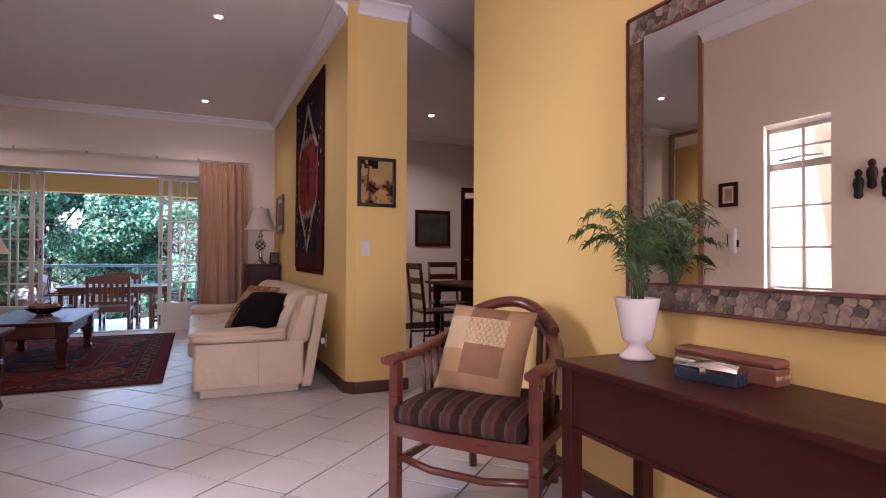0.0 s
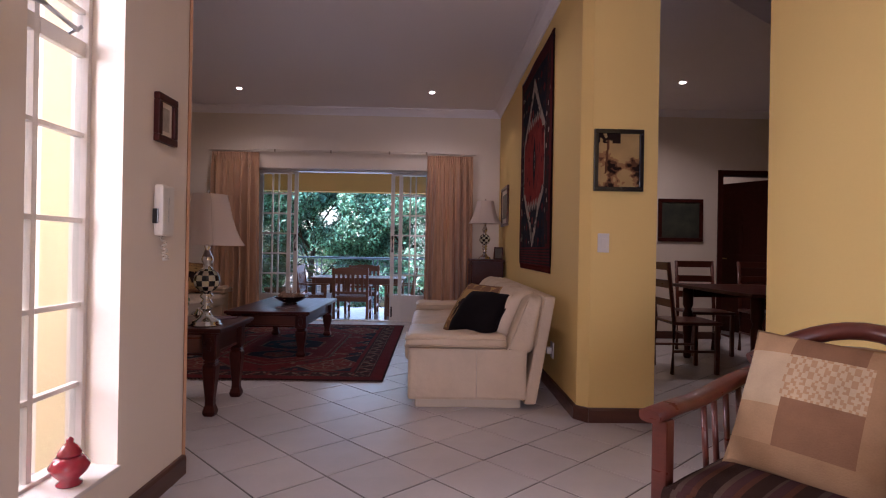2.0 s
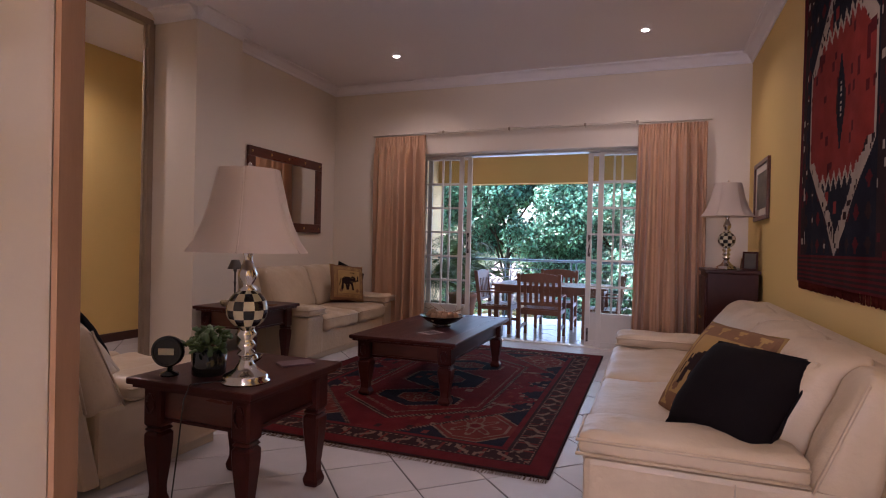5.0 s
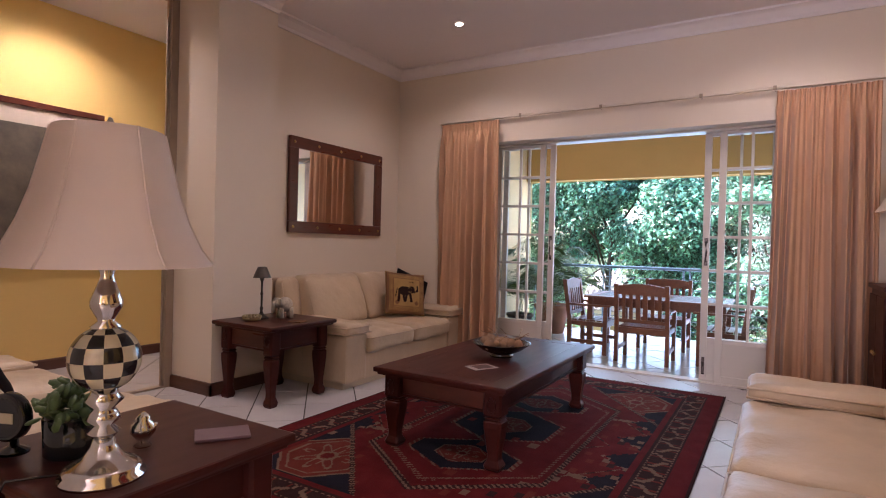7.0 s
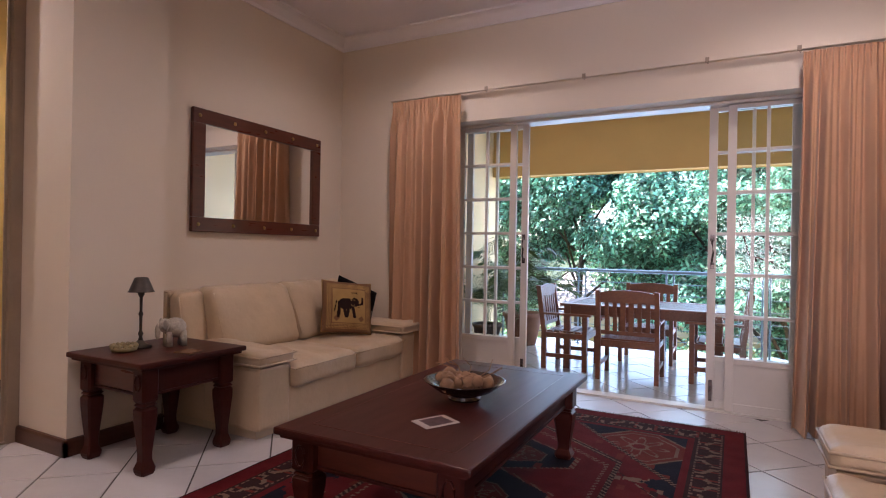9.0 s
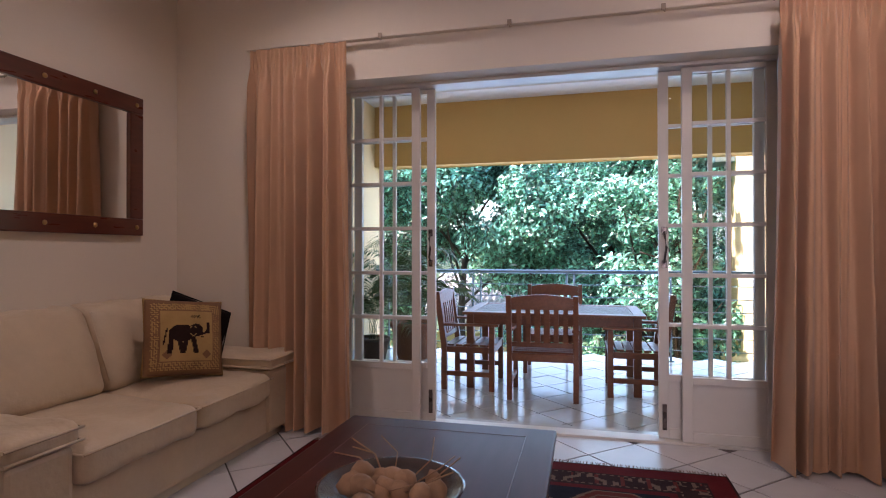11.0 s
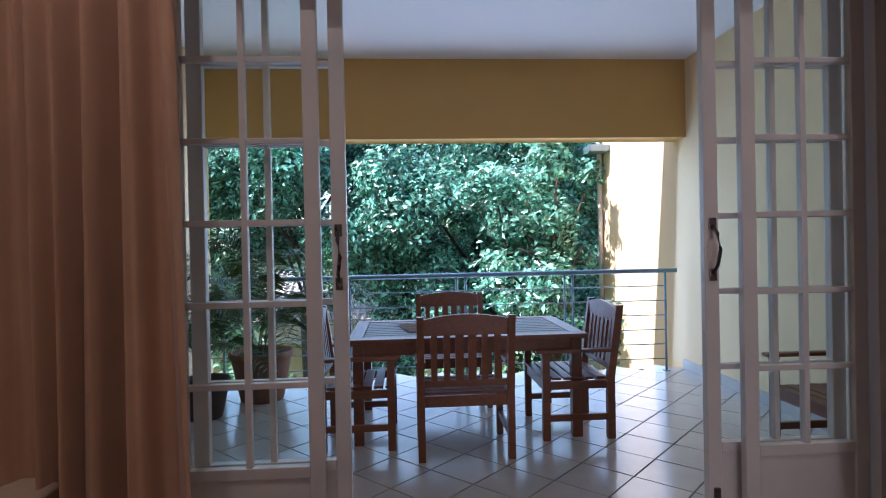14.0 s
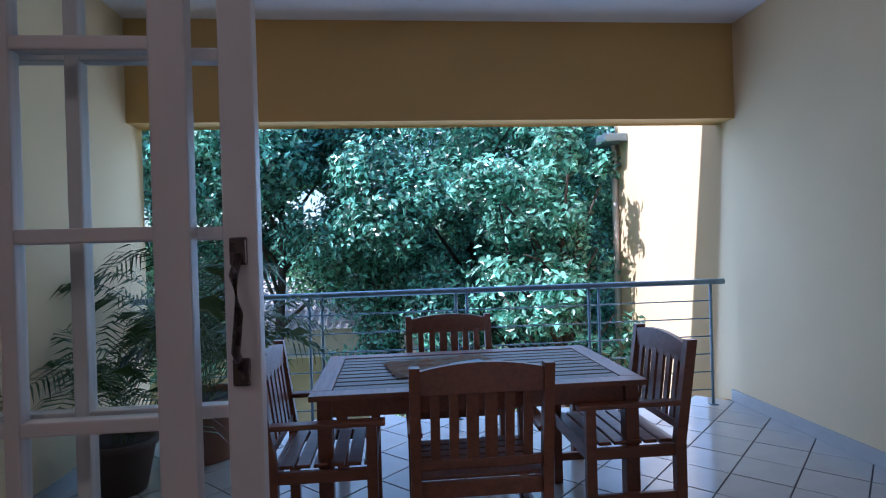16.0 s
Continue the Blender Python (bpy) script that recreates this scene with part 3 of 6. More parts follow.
def rug_pick(u, v):
    x, y = u * RW, v * RH
    ex, ey = min(x, RW - x), min(y, RH - y)
    e = min(ex, ey)
    if e < 0.115:
        return 4 if e < 0.012 or e > 0.107 else 0
    if e < 0.25:
        # dark band of cream hooked blocks
        along, t = (y if ex < ey else x), (e - 0.115) / 0.135
        q = along * 8.5
        k, f = int(q), q % 1.0
        if t < 0.07 or t > 0.93:
            return 2 if (along * 30) % 1 > 0.5 else 4
        m = f if k % 2 else 1 - f
        arm = abs(t - (0.22 + 0.56 * m)) < 0.11
        hook = (t < 0.36 and abs(m - 0.22) < 0.09) or (t > 0.64 and abs(m - 0.78) < 0.09)
        return 2 if (arm or hook) and 0.12 < f < 0.88 and flecks(u, v, 95, 21) > 0.2 else 3 if 0.44 < f < 0.56 else 4
    if e < 0.262:
        return 4
    if e < 0.30:
        return 0
    # navy corners cut off slantwise, each with a laced octagon
    kx, ky = ex - 0.30, ey - 0.30
    cut = kx / 0.66 + ky / 0.78
    if cut < 1.0:
        r = rope(cut, 0.95, 1.0, kx - ky)
        if r is not None:
            return r
        o = octagon_lace(kx - 0.24, (ky - 0.28) * 0.92)
        if o is not None:
            return o
        f = flecks(u, v, 58, 2)
        return 2 if f > 0.985 else 3 if f > 0.93 else 1
    # stepped navy triangles along the long sides
    if kx < 0.17:
        s = ((y - RH / 2) * 2.9) % 1.0
        if abs(s - 0.5) * 0.36 < 0.17 - kx - 0.02 * (int(kx * 40) % 2):
            return 1 if flecks(u, v, 70, 5) > 0.12 else 2
    # long central hexagon in a rope line
    cx, cy = abs(x - RW / 2), abs(y - RH / 2)
    d = max(cx / 0.52, (cy + cx * 0.75) / 1.12)
    if d < 1.0:
        r = rope(d, 0.955, 1.0, x * 0.7 + y)
        if r is not None:
            return r
        r = rope(d, 0.86, 0.895, x * 0.7 - y)
        if r is not None:
            return 2 if r == 2 else 0
        for c2 in (0.0, 0.58):
            q = max(cx / 0.32, (abs(cy - c2) + cx * 0.55) / (0.34 if c2 == 0 else 0.25))
            if q < 1.0:
                if q > 0.93:
                    return 2 if (x * 22 + y * 22) % 1 > 0.5 else 3
                o = octagon_lace((x - RW / 2) * 1.7, (cy - c2) * 1.7)
                if o is not None:
                    return o if q < 0.55 else 1
                return 3 if flecks(u, v, 52, 8) > 0.93 else 1
        f = flecks(u, v, 44, 4)
        return 2 if f > 0.99 else 3 if f > 0.93 else 0
    for bx, by, fl in ((0.62, 0.52, 1), (0.36, 0.60, -1), (0.70, 1.02, 1)):
        if bird(fl * (cx - bx), cy - by):
            return 2
    if abs((cx + cy * 0.9) % 0.42 - 0.21) < 0.006 and cx > 0.3:
        return 2 if (y * 14) % 1 > 0.5 else 4
    f = flecks(u, v, 60, 7)
    return 2 if f > 0.99 else 4 if f > 0.95 else 3 if f > 0.88 else 0


rug = thing("rug", pose(-2.44, 5.12, 0.002), "dark red hand-knotted wool rug with ivory border", "rug")
part("backing", box(bmesh.new(), 0, RW, 0, RH, 0, 0.009, 0.003), W_BLACK, rug)
pile = cloth_sheet("knotted_face", RW - 0.01, RH - 0.01, 240, 350, (W_RED, W_NAVY, W_CREAM, W_RUST, W_BLACK), rug_pick, rug, lambda u, v: 0.0115 + 0.0015 * noise.noise(Vector((u * 9, v * 13, 0))))
pile.location = (0.005, 0.005, 0)
for y0, y1 in ((-0.045, 0.0), (RH, RH + 0.045)):
    bm = bmesh.new()
    for k in range(180):
        x = RW * (k + rng.random() * 0.8) / 180
        tube(bm, [(x, y0 if y0 < 0 else y1, 0.004), (x + rng.uniform(-0.008, 0.008), y1 if y0 < 0 else y0, 0.005)], 0.0025, 4)
    part("fringe", bm, W_CREAM, rug, "short ivory fringe")

# hanging rug on the yellow wall
K_CREAM, K_RED = wool("kilim_ivory", (0.42, 0.33, 0.26)), wool("kilim_red", (0.26, 0.03, 0.022))
KW, KH = 1.5, 1.86
def kilim_pick(u, v):
    x, y = u * KW, v * KH
    if y < 0.16 or y > KH - 0.12:
        return 4 if (y * 40) % 1 > 0.35 else 0
    if x < 0.07 or x > KW - 0.07:
        return 0
    if x > KW - 0.23 or x < 0.16:
        return 4 if flecks(u, v, 50, 11) > 0.1 else (0 if flecks(u, v, 50, 12) > 0.3 else 2)
    cx, cy = KW / 2, KH / 2
    a, b = abs(x - cx), abs(y - cy)
    edge = 0.5 if b < 0.27 else 0.5 * max(0.0, 1 - (b - 0.27) / 0.5)
    if a < edge:
        band = 0.022 if b < 0.25 else 0.10 + 0.015 * ((y * 18) % 1)
        if edge - a < band:
            return 2 if flecks(u, v, 66, 13) > 0.17 or edge - a < 0.016 else 4
        tooth = 0.07 * abs((x * 11) % 1 - 0.5) * 2
        if b > 0.33 + tooth:
            if b < 0.37 + tooth:
                return 2
            return 1 if flecks(u, v, 30, 16) > 0.12 else 3
        if a / 0.07 + b / 0.2 < 1.25 and a < 0.07:
            return 2 if a < 0.018 and b < 0.1 and (y * 30) % 1 > 0.5 else 1 if a < 0.045 else 4
        return 3 if flecks(u, v, 40, 14) > 0.10 else 0
    # small hooked motifs in rows on the dark ground
    mx, my = (x * 8.0) % 1.0 - 0.5, (y * 7.0) % 1.0 - 0.5
    f = flecks(u, v, 12, 15)
    if abs(mx) + abs(my) < 0.3:
        return 2 if abs(mx) + abs(my) < 0.12 and f > 0.7 else 4 if f > 0.35 else 0
    return 1


kilim = thing("wall_hanging", pose(XR - 0.004, 5.02 + KW, 0.93, 90, 0, -90), "dark red and navy woven kilim with ivory-edged medallion", "wall hanging")
part("backing", box(bmesh.new(), 0, KW, 0, KH, 0, 0.006), W_BLACK, kilim)
cloth_sheet("weave", KW, KH, 120, 150, (W_RED, W_NAVY, K_CREAM, K_RED, W_BLACK), kilim_pick, kilim, lambda u, v: 0.014 + 0.012 * noise.noise(Vector((u * 3, v * 2, 4))) + 0.018 * (1 - v) * max(0, noise.noise(Vector((u * 5, 1, 9)))))
bm = bmesh.new()
for k in range(120):
    x = KW * (k + rng.random()) / 120
    tube(bm, [(x, -0.04 - 0.01 * rng.random(), 0.004), (x, 0.0, 0.006)], 0.003, 4)
part("fringe", bm, W_RUST, kilim)
part("hanging_rod", tube(bmesh.new(), [(-0.02, KH - 0.01, 0.008), (KW + 0.02, KH - 0.01, 0.008)], 0.008), WOOD_DARK, kilim)

# ---- curtains ----
def curtain(name, w, h, folds, seed, label, flare=1.1):
    """A pleated hanging curtain with a gathered heading tape; top left at x = 0, hanging from z = h."""
    ob = thing(name, Matrix(), label, "curtain", "curtains by the sliding doors")
    r = random.Random(seed)
    ph = [r.uniform(0, 6.28) for _ in range(6)]
    nx, nz = folds * 24, 44

    def at(i, j):
        u, v = i / nx, j / nz
        z = h * v
        head = min(1.0, max(0.0, (v - 0.90) / 0.06))
        low = (1 - v) ** 1.3
        drift = 1.1 * math.sin(u * 7 + ph[1]) + low * (1.0 * math.sin(u * 8 + ph[2]) + 0.45 * math.sin(u * 29 + v * 2.4 + ph[5]))
        phase = 2 * math.pi * folds * u + drift * (1 - 0.6 * head)
        body = math.sin(phase)
        body = math.copysign(abs(body) ** 0.72, body)
        amp = (0.046 + 0.034 * low) * (0.8 + 0.4 * math.sin(u * 9 + ph[0]))
        pleat = 0.016 * math.sin(2 * math.pi * folds * 3 * u)
        y = (1 - 0.75 * head) * amp * body + (0.35 + 0.65 * head) * pleat + 0.016 * (1 - head) * math.sin(1.83 * phase + ph[3] + 1.6 * v)
        nip = math.exp(-((v - 0.955) / 0.012) ** 2)
        y *= 1 - 0.5 * nip
        x = w * (0.5 + (u - 0.5) * (1 + (flare - 1) * low)) + 0.014 * low * math.sin(u * 23 + ph[4])
        return (x, y, z + 0.007 * math.sin(u * 40) * (v < 0.02) + 0.006 * math.sin(2 * math.pi * folds * 3 * u) * (v > 0.985))
    verts = [at(i, j) for j in range(nz + 1) for i in range(nx + 1)]
    verts += [(x, y + 0.004, z) for x, y, z in verts]
    n = (nx + 1) * (nz + 1)
    faces = [(j * (nx + 1) + i, j * (nx + 1) + i + 1, (j + 1) * (nx + 1) + i + 1, (j + 1) * (nx + 1) + i) for j in range(nz) for i in range(nx)]
    faces += [tuple(n + k for k in reversed(f)) for f in faces]
    me = bpy.data.meshes.new("drape")
    me.from_pydata(verts, [], faces)
    me.materials.append(CURTAIN)
    me.polygons.foreach_set("use_smooth", [True] * len(faces))
    d = new("drape", me)
    d.parent = ob
    return ob


curtain("curtain", 0.65, 2.35, 7, 3, "full-length terracotta curtain drawn back beside the sliding doors").matrix_basis = pose(-2.945, YF - 0.1, 0.015)
curtain("curtain", 0.64, 2.345, 7, 8, "full-length terracotta curtain drawn back beside the cabinet").matrix_basis = pose(0.035, YF - 0.1, 0.015)

# ---- sofas ----
def slab(bm, x0, x1, y0, y1, z0, z1, bulge=0.03, n=10, seed=0, soft=0.05):
    """A padded cushion block: rounded, swollen in the middle, slightly creased."""
    b2 = bmesh.new()
    bmesh.ops.create_cube(b2, size=1)
    bmesh.ops.subdivide_edges(b2, edges=b2.edges, cuts=n, use_grid_fill=True)
    sx, sy, sz = x1 - x0, y1 - y0, z1 - z0
    c = Vector(((x0 + x1) / 2, (y0 + y1) / 2, (z0 + z1) / 2))
    vs = []
    for v in b2.verts:
        p = Vector((v.co.x * sx, v.co.y * sy, v.co.z * sz))
        q = Vector((max(-sx / 2 + soft, min(sx / 2 - soft, p.x)), max(-sy / 2 + soft, min(sy / 2 - soft, p.y)), max(-sz / 2 + soft, min(sz / 2 - soft, p.z))))
        d = p - q
        if d.length > 1e-6:
            p = q + d.normalized() * soft
        m = (1 - (2 * v.co.x) ** 2) * (1 - (2 * v.co.y) ** 2)
        p.z += (bulge if v.co.z > 0 else 0) * m
        p += Vector((0, 0, 1)) * (0.014 * noise.noise(Vector((p.x * 7 + seed, p.y * 6, p.z * 6))) + 0.007 * abs(noise.noise(Vector((p.x * 24 + seed, p.y * 13, 5)))))
        p.y += 0.008 * noise.noise(Vector((p.x * 5, p.z * 5 + seed, 3)))
        vs.append(bm.verts.new(c + p))
    b2.verts.index_update()
    for f in b2.faces:
        bm.faces.new([vs[v.index] for v in f.verts]).smooth = True
    b2.free()
    return bm


def piping(bm, pts, r=0.006):
    return tube(bm, pts + [pts[0]], r, 6)


def padded(x0, x1, zb, zt, fb, ft, rb, rt, seed, bulge=0.02, n=14, soft=0.05):
    """A stuffed block whose front runs from y = fb at the foot to ft at the top and its rear from rb to rt, with creased leather."""
    bm = slab(bmesh.new(), x0, x1, 0, 0.2, zb, zt, 0.0, n, seed, soft)
    for v in bm.verts:
        s, f = (v.co.z - zb) / (zt - zb), v.co.y / 0.2
        front, rear = fb + (ft - fb) * s, rb + (rt - rb) * s
        puff = bulge * max(0.0, 1 - (2 * s - 1) ** 2) * max(0.0, 1 - (2 * (v.co.x - x0) / (x1 - x0) - 1) ** 4)
        v.co.y = front + (rear - front) * f - (puff if f < 0.5 else 0) + 0.006 * noise.noise(Vector((v.co.x * 19, v.co.z * 15, seed)))
    return bm


def sofa(name, w, d, label, back_h=0.84, arm_h=0.45, seats=2, over=0.14):
    """A leather sofa facing -y, foot at z = 0, w along x, its front at y = 0; its back leans out by over at the top."""
    ob = thing(name, Matrix(), label, "sofa")
    aw = 0.25
    part("plinth", box(bmesh.new(), 0.03, w - 0.03, 0.05, d - 0.12, 0.0, 0.06, 0.008), LEATHER_SHADE, ob, "recessed sofa plinth, its shade put into the leather colour")
    part("base", box(bmesh.new(), aw * 0.6, w - aw * 0.6, 0.02, d - 0.14, 0.05, 0.27, 0.02), LEATHER, ob)
    pt = arm_h - 0.08
    for sx in (0, 1):
        x0, x1 = (0, aw) if sx == 0 else (w - aw, w)
        arm = part("arm", box(bmesh.new(), x0, x1, 0, d - 0.085, 0.055, pt - 0.004, 0.022), LEATHER, ob)
        pad = part("arm_pad", slab(bmesh.new(), x0 - 0.016, x1 + 0.016, -0.02, d - 0.225, pt - 0.003, arm_h, 0.016, 18, sx * 7, 0.03), LEATHER, arm)
        for z in (pt + 0.012, arm_h - 0.022):
            part("piping", piping(bmesh.new(), [(x0 - 0.018, -0.021, z), (x1 + 0.018, -0.021, z), (x1 + 0.018, d - 0.23, z), (x0 - 0.018, d - 0.23, z)], 0.006), LEATHER, pad)
    for x in (-0.0015, w + 0.0015):
        part("seam", tube(bmesh.new(), [(x, d * 0.52, 0.075), (x, d * 0.52, pt - 0.02)], 0.002, 4), LEATHER_SHADE, ob)
    # shell of the leaning back, with a piped edge
    k = (over + 0.02) / (back_h - 0.03)
    bm = bmesh.new()
    box(bm, 0.0, w, -0.005, 0.078, 0.03, back_h - 0.005, 0.018)
    for v in bm.verts:
        v.co.y += d - 0.1 + k * (v.co.z - 0.03)
    shell = part("back_shell", bm, LEATHER, ob)
    for x in (-0.002, w + 0.002):
        part("piping", tube(bmesh.new(), [(x, d - 0.098 + k * (z - 0.03), z) for z in (pt, 0.5 * (pt + back_h), back_h - 0.02)], 0.006, 6), LEATHER, shell)
    zb, zt = arm_h - 0.115, back_h - 0.008
    rb, rt = d - 0.104 + k * zb, d - 0.104 + k * zt
    for x0, x1, q in ((0.002, 0.2, 1), (w - 0.2, w - 0.002, 2)):
        wing = part("back_wing", padded(x0, x1, zb, zt, d - 0.235, rt - 0.11, rb, rt, 30 + q, 0.012), LEATHER, ob)
        for x in (x0 + 0.004, x1 - 0.004):
            part("piping", tube(bmesh.new(), [(x, d - 0.225 + (rt - 0.11 - d + 0.235) * s, zb + (zt - zb) * s) for s in (0.05, 0.3, 0.6, 0.93)], 0.005, 6), LEATHER, wing)
    iw = (w - 2 * aw) / seats
    for k2 in range(seats):
        x0 = aw + iw * k2
        cu = part("seat_cushion", slab(bmesh.new(), x0 + 0.004, x0 + iw - 0.004, -0.035, d - 0.26, 0.255, 0.405, 0.03, 16, k2 * 3, 0.045), LEATHER, ob)
        part("piping", piping(bmesh.new(), [(x0 + 0.006, -0.033, 0.375), (x0 + iw - 0.006, -0.033, 0.375), (x0 + iw - 0.006, d - 0.28, 0.385), (x0 + 0.006, d - 0.28, 0.385)], 0.005), LEATHER, cu)
    bw = (w - 0.36) / seats
    for k2 in range(seats):
        x0 = 0.18 + bw * k2
        cu = part("back_cushion", padded(x0 + 0.003, x0 + bw - 0.003, 0.40, back_h + 0.012, d - 0.40, rt - 0.19, d - 0.15, rt - 0.01, 20 + k2, 0.045, 18, 0.06), LEATHER, ob)
        pts = [(x0 + 0.02, s) for s in (0.15, 0.5, 0.92)] + [(x0 + bw - 0.02, s) for s in (0.92, 0.5, 0.15)]
        part("piping", tube(bmesh.new(), [(x, d - 0.40 + (rt - 0.19 - d + 0.40) * s + 0.02, 0.40 + (back_h - 0.388) * s) for x, s in pts], 0.005, 6), LEATHER, cu)
    return ob


sofa("sofa", 2.5, 0.88, "cream leather two-seat sofa with piped seams below the wall hanging", 0.76, 0.485, 2, 0.105).matrix_basis = pose(-0.015, 6.91, 0, 0, 0, -90)
sofa("sofa", 1.76, 0.86, "cream leather two-seat sofa below the framed mirror", 0.82, 0.5, 2, 0.03).matrix_basis = pose(-2.67, 6.72, 0, 0, 0, 90)
sofa("sofa", 1.6, 0.84, "cream leather sofa with its back to the entry", 0.74, 0.44).matrix_basis = pose(-2.0, 4.95, 0, 0, 0, 180)


def cushion(name, s, t, mt, m, label, trim=None):
    ob = thing(name, m, label, "cushion")
    part("cover", pillow_bm(bmesh.new(), s, s, t), mt, ob)
    part("edging", piping(bmesh.new(), [(-s / 2 * 0.98, -s / 2 * 0.98, t / 2), (s / 2 * 0.98, -s / 2 * 0.98, t / 2), (s / 2 * 0.98, s / 2 * 0.98, t / 2), (-s / 2 * 0.98, s / 2 * 0.98, t / 2)], 0.005), trim or mt, ob)
    return ob


CLOTH_TAN, CLOTH_BROWN, CLOTH_GOLD, CLOTH_DARK = (wool("tan_suede", (0.43, 0.26, 0.14)), wool("brown_suede", (0.25, 0.13, 0.07)), wool("gold_cloth", (0.46, 0.28, 0.11)), wool("dark_brocade", (0.03, 0.015, 0.014)))
CLOTH_SAND = wool("sand_suede", (0.52, 0.38, 0.24))


def elephant_pick(u, v):
    e = min(u, v, 1 - u, 1 - v)
    if e < 0.05:
        return 1
    if e < 0.15:
        return 0 if ((u + v) * 18 % 1 > 0.45) != ((u - v) * 18 % 1 > 0.5) else 1
    if e < 0.17:
        return 1
    body = ((u - 0.43) / 0.17) ** 2 + ((v - 0.53) / 0.115) ** 2 < 1
    head = ((u - 0.61) / 0.085) ** 2 + ((v - 0.57) / 0.09) ** 2 < 1
    ear = ((u - 0.57) / 0.048) ** 2 + ((v - 0.56) / 0.07) ** 2
    # raised trunk: out from the face, then curling up
    trunk = (0.66 < u < 0.78 and abs(v - 0.50 - 2.2 * (u - 0.68) ** 2 * 6) < 0.03) or (abs(u - 0.775) < 0.022 and 0.53 < v < 0.68)
    tusk = 0.66 < u < 0.75 and abs(v - 0.49 - (u - 0.66) * 0.2) < 0.011
    legs = 0.27 < v < 0.5 and any(abs(u - c - k * (0.5 - v)) < 0.032 for c, k in ((0.30, -0.1), (0.38, 0.25), (0.49, -0.2), (0.56, 0.22)))
    tail = abs(u - 0.245 + 0.2 * (0.6 - v)) < 0.011 and 0.38 < v < 0.6
    palm_sprig = 0.54 < u < 0.66 and 0.73 < v < 0.78 and (u * 40 + v * 30) % 1 > 0.5
    if tusk or 0.75 < ear < 1.0:
        return 0
    if body or head or trunk or legs or tail or palm_sprig:
        return 2
    return 1 if min(abs(u - 0.25) + abs(v - 0.25), abs(u - 0.75) + abs(v - 0.25)) < 0.06 else 0


def patch_cushion(name, s, t, mats, pick, m, label, n=40):
    ob = thing(name, m, label, "cushion")
    part("back_cover", pillow_bm(bmesh.new(), s, s, t), mats[0], ob)

    def dome(u, v):
        a, b = 2 * u - 1, 2 * v - 1
        return 0.007 + t / 2 + t / 2 * max(0.0, (1 - abs(a) ** 2.4) * (1 - abs(b) ** 2.4)) ** 0.5
    f = cloth_sheet("printed_face", s * 0.955, s * 0.955, n, n, mats, pick, ob, dome)
    f.location = (-s * 0.4775, -s * 0.4775, 0)
    return ob


patch_cushion("cushion", 0.41, 0.12, (CLOTH_GOLD, CLOTH_BROWN, CLOTH_DARK), elephant_pick, pose(-2.97, 7.86, 0.445, 72, 6, 57) @ pose(0, 0.195, 0), "gold cushion with a dark elephant motif and brocade border", 72)
cushion("cushion", 0.38, 0.13, BLACK, pose(-3.10, 8.03, 0.46, 70, 24, 62) @ pose(0, 0.19, 0), "black cushion leaning behind the elephant cushion")
cushion("cushion", 0.42, 0.22, BLACK, pose(0.50, 4.74, 0.56, 0, 0, -62) @ pose(0, 0, 0, 50, 0, 12) @ pose(0, 0, -0.075), "black plush cushion leaning on the leather sofa")
patch_cushion("cushion", 0.46, 0.13, (CLOTH_GOLD, CLOTH_BROWN, CLOTH_DARK), elephant_pick, pose(0.44, 4.96, 0.60, 0, 0, -62) @ pose(0, 0, 0, 56, 0, 0) @ pose(0, 0, -0.065), "gold and brown brocade cushion behind the black one", 40)
cushion("cushion", 0.36, 0.13, BLACK, pose(-2.42, 4.42, 0.43, 60, 0, 172) @ pose(0, 0.17, 0), "black cushion on the sofa seat")

# ---- dark wooden tables ----
def turned_leg(bm, x, y, h, w):
    """A square leg with a carved neck and a swelling foot."""
    prof = [(0.72, 0.0), (0.86, 0.03), (0.9, 0.06), (0.62, 0.13), (0.6, 0.2), (0.85, 0.42), (0.98, 0.55), (0.98, 0.62), (0.75, 0.645), (0.95, 0.66), (0.75, 0.68), (0.95, 0.70), (1.0, 0.715), (1.0, 1.0)]
    rings = []
    for r, t in prof:
        a, c = r * w / 2, r * w / 2 * 0.78
        pts = [(-a, -c), (-c, -a), (c, -a), (a, -c), (a, c), (c, a), (-c, a), (-a, c)]
        rings.append([bm.verts.new((x + px, y + py, t * h)) for px, py in pts])
    for a, b in zip(rings, rings[1:]):
        for k in range(8):
            bm.faces.new((a[k], a[(k + 1) % 8], b[(k + 1) % 8], b[k]))
    bm.faces.new(list(reversed(rings[0])))
    bm.faces.new(rings[-1])
    return bm


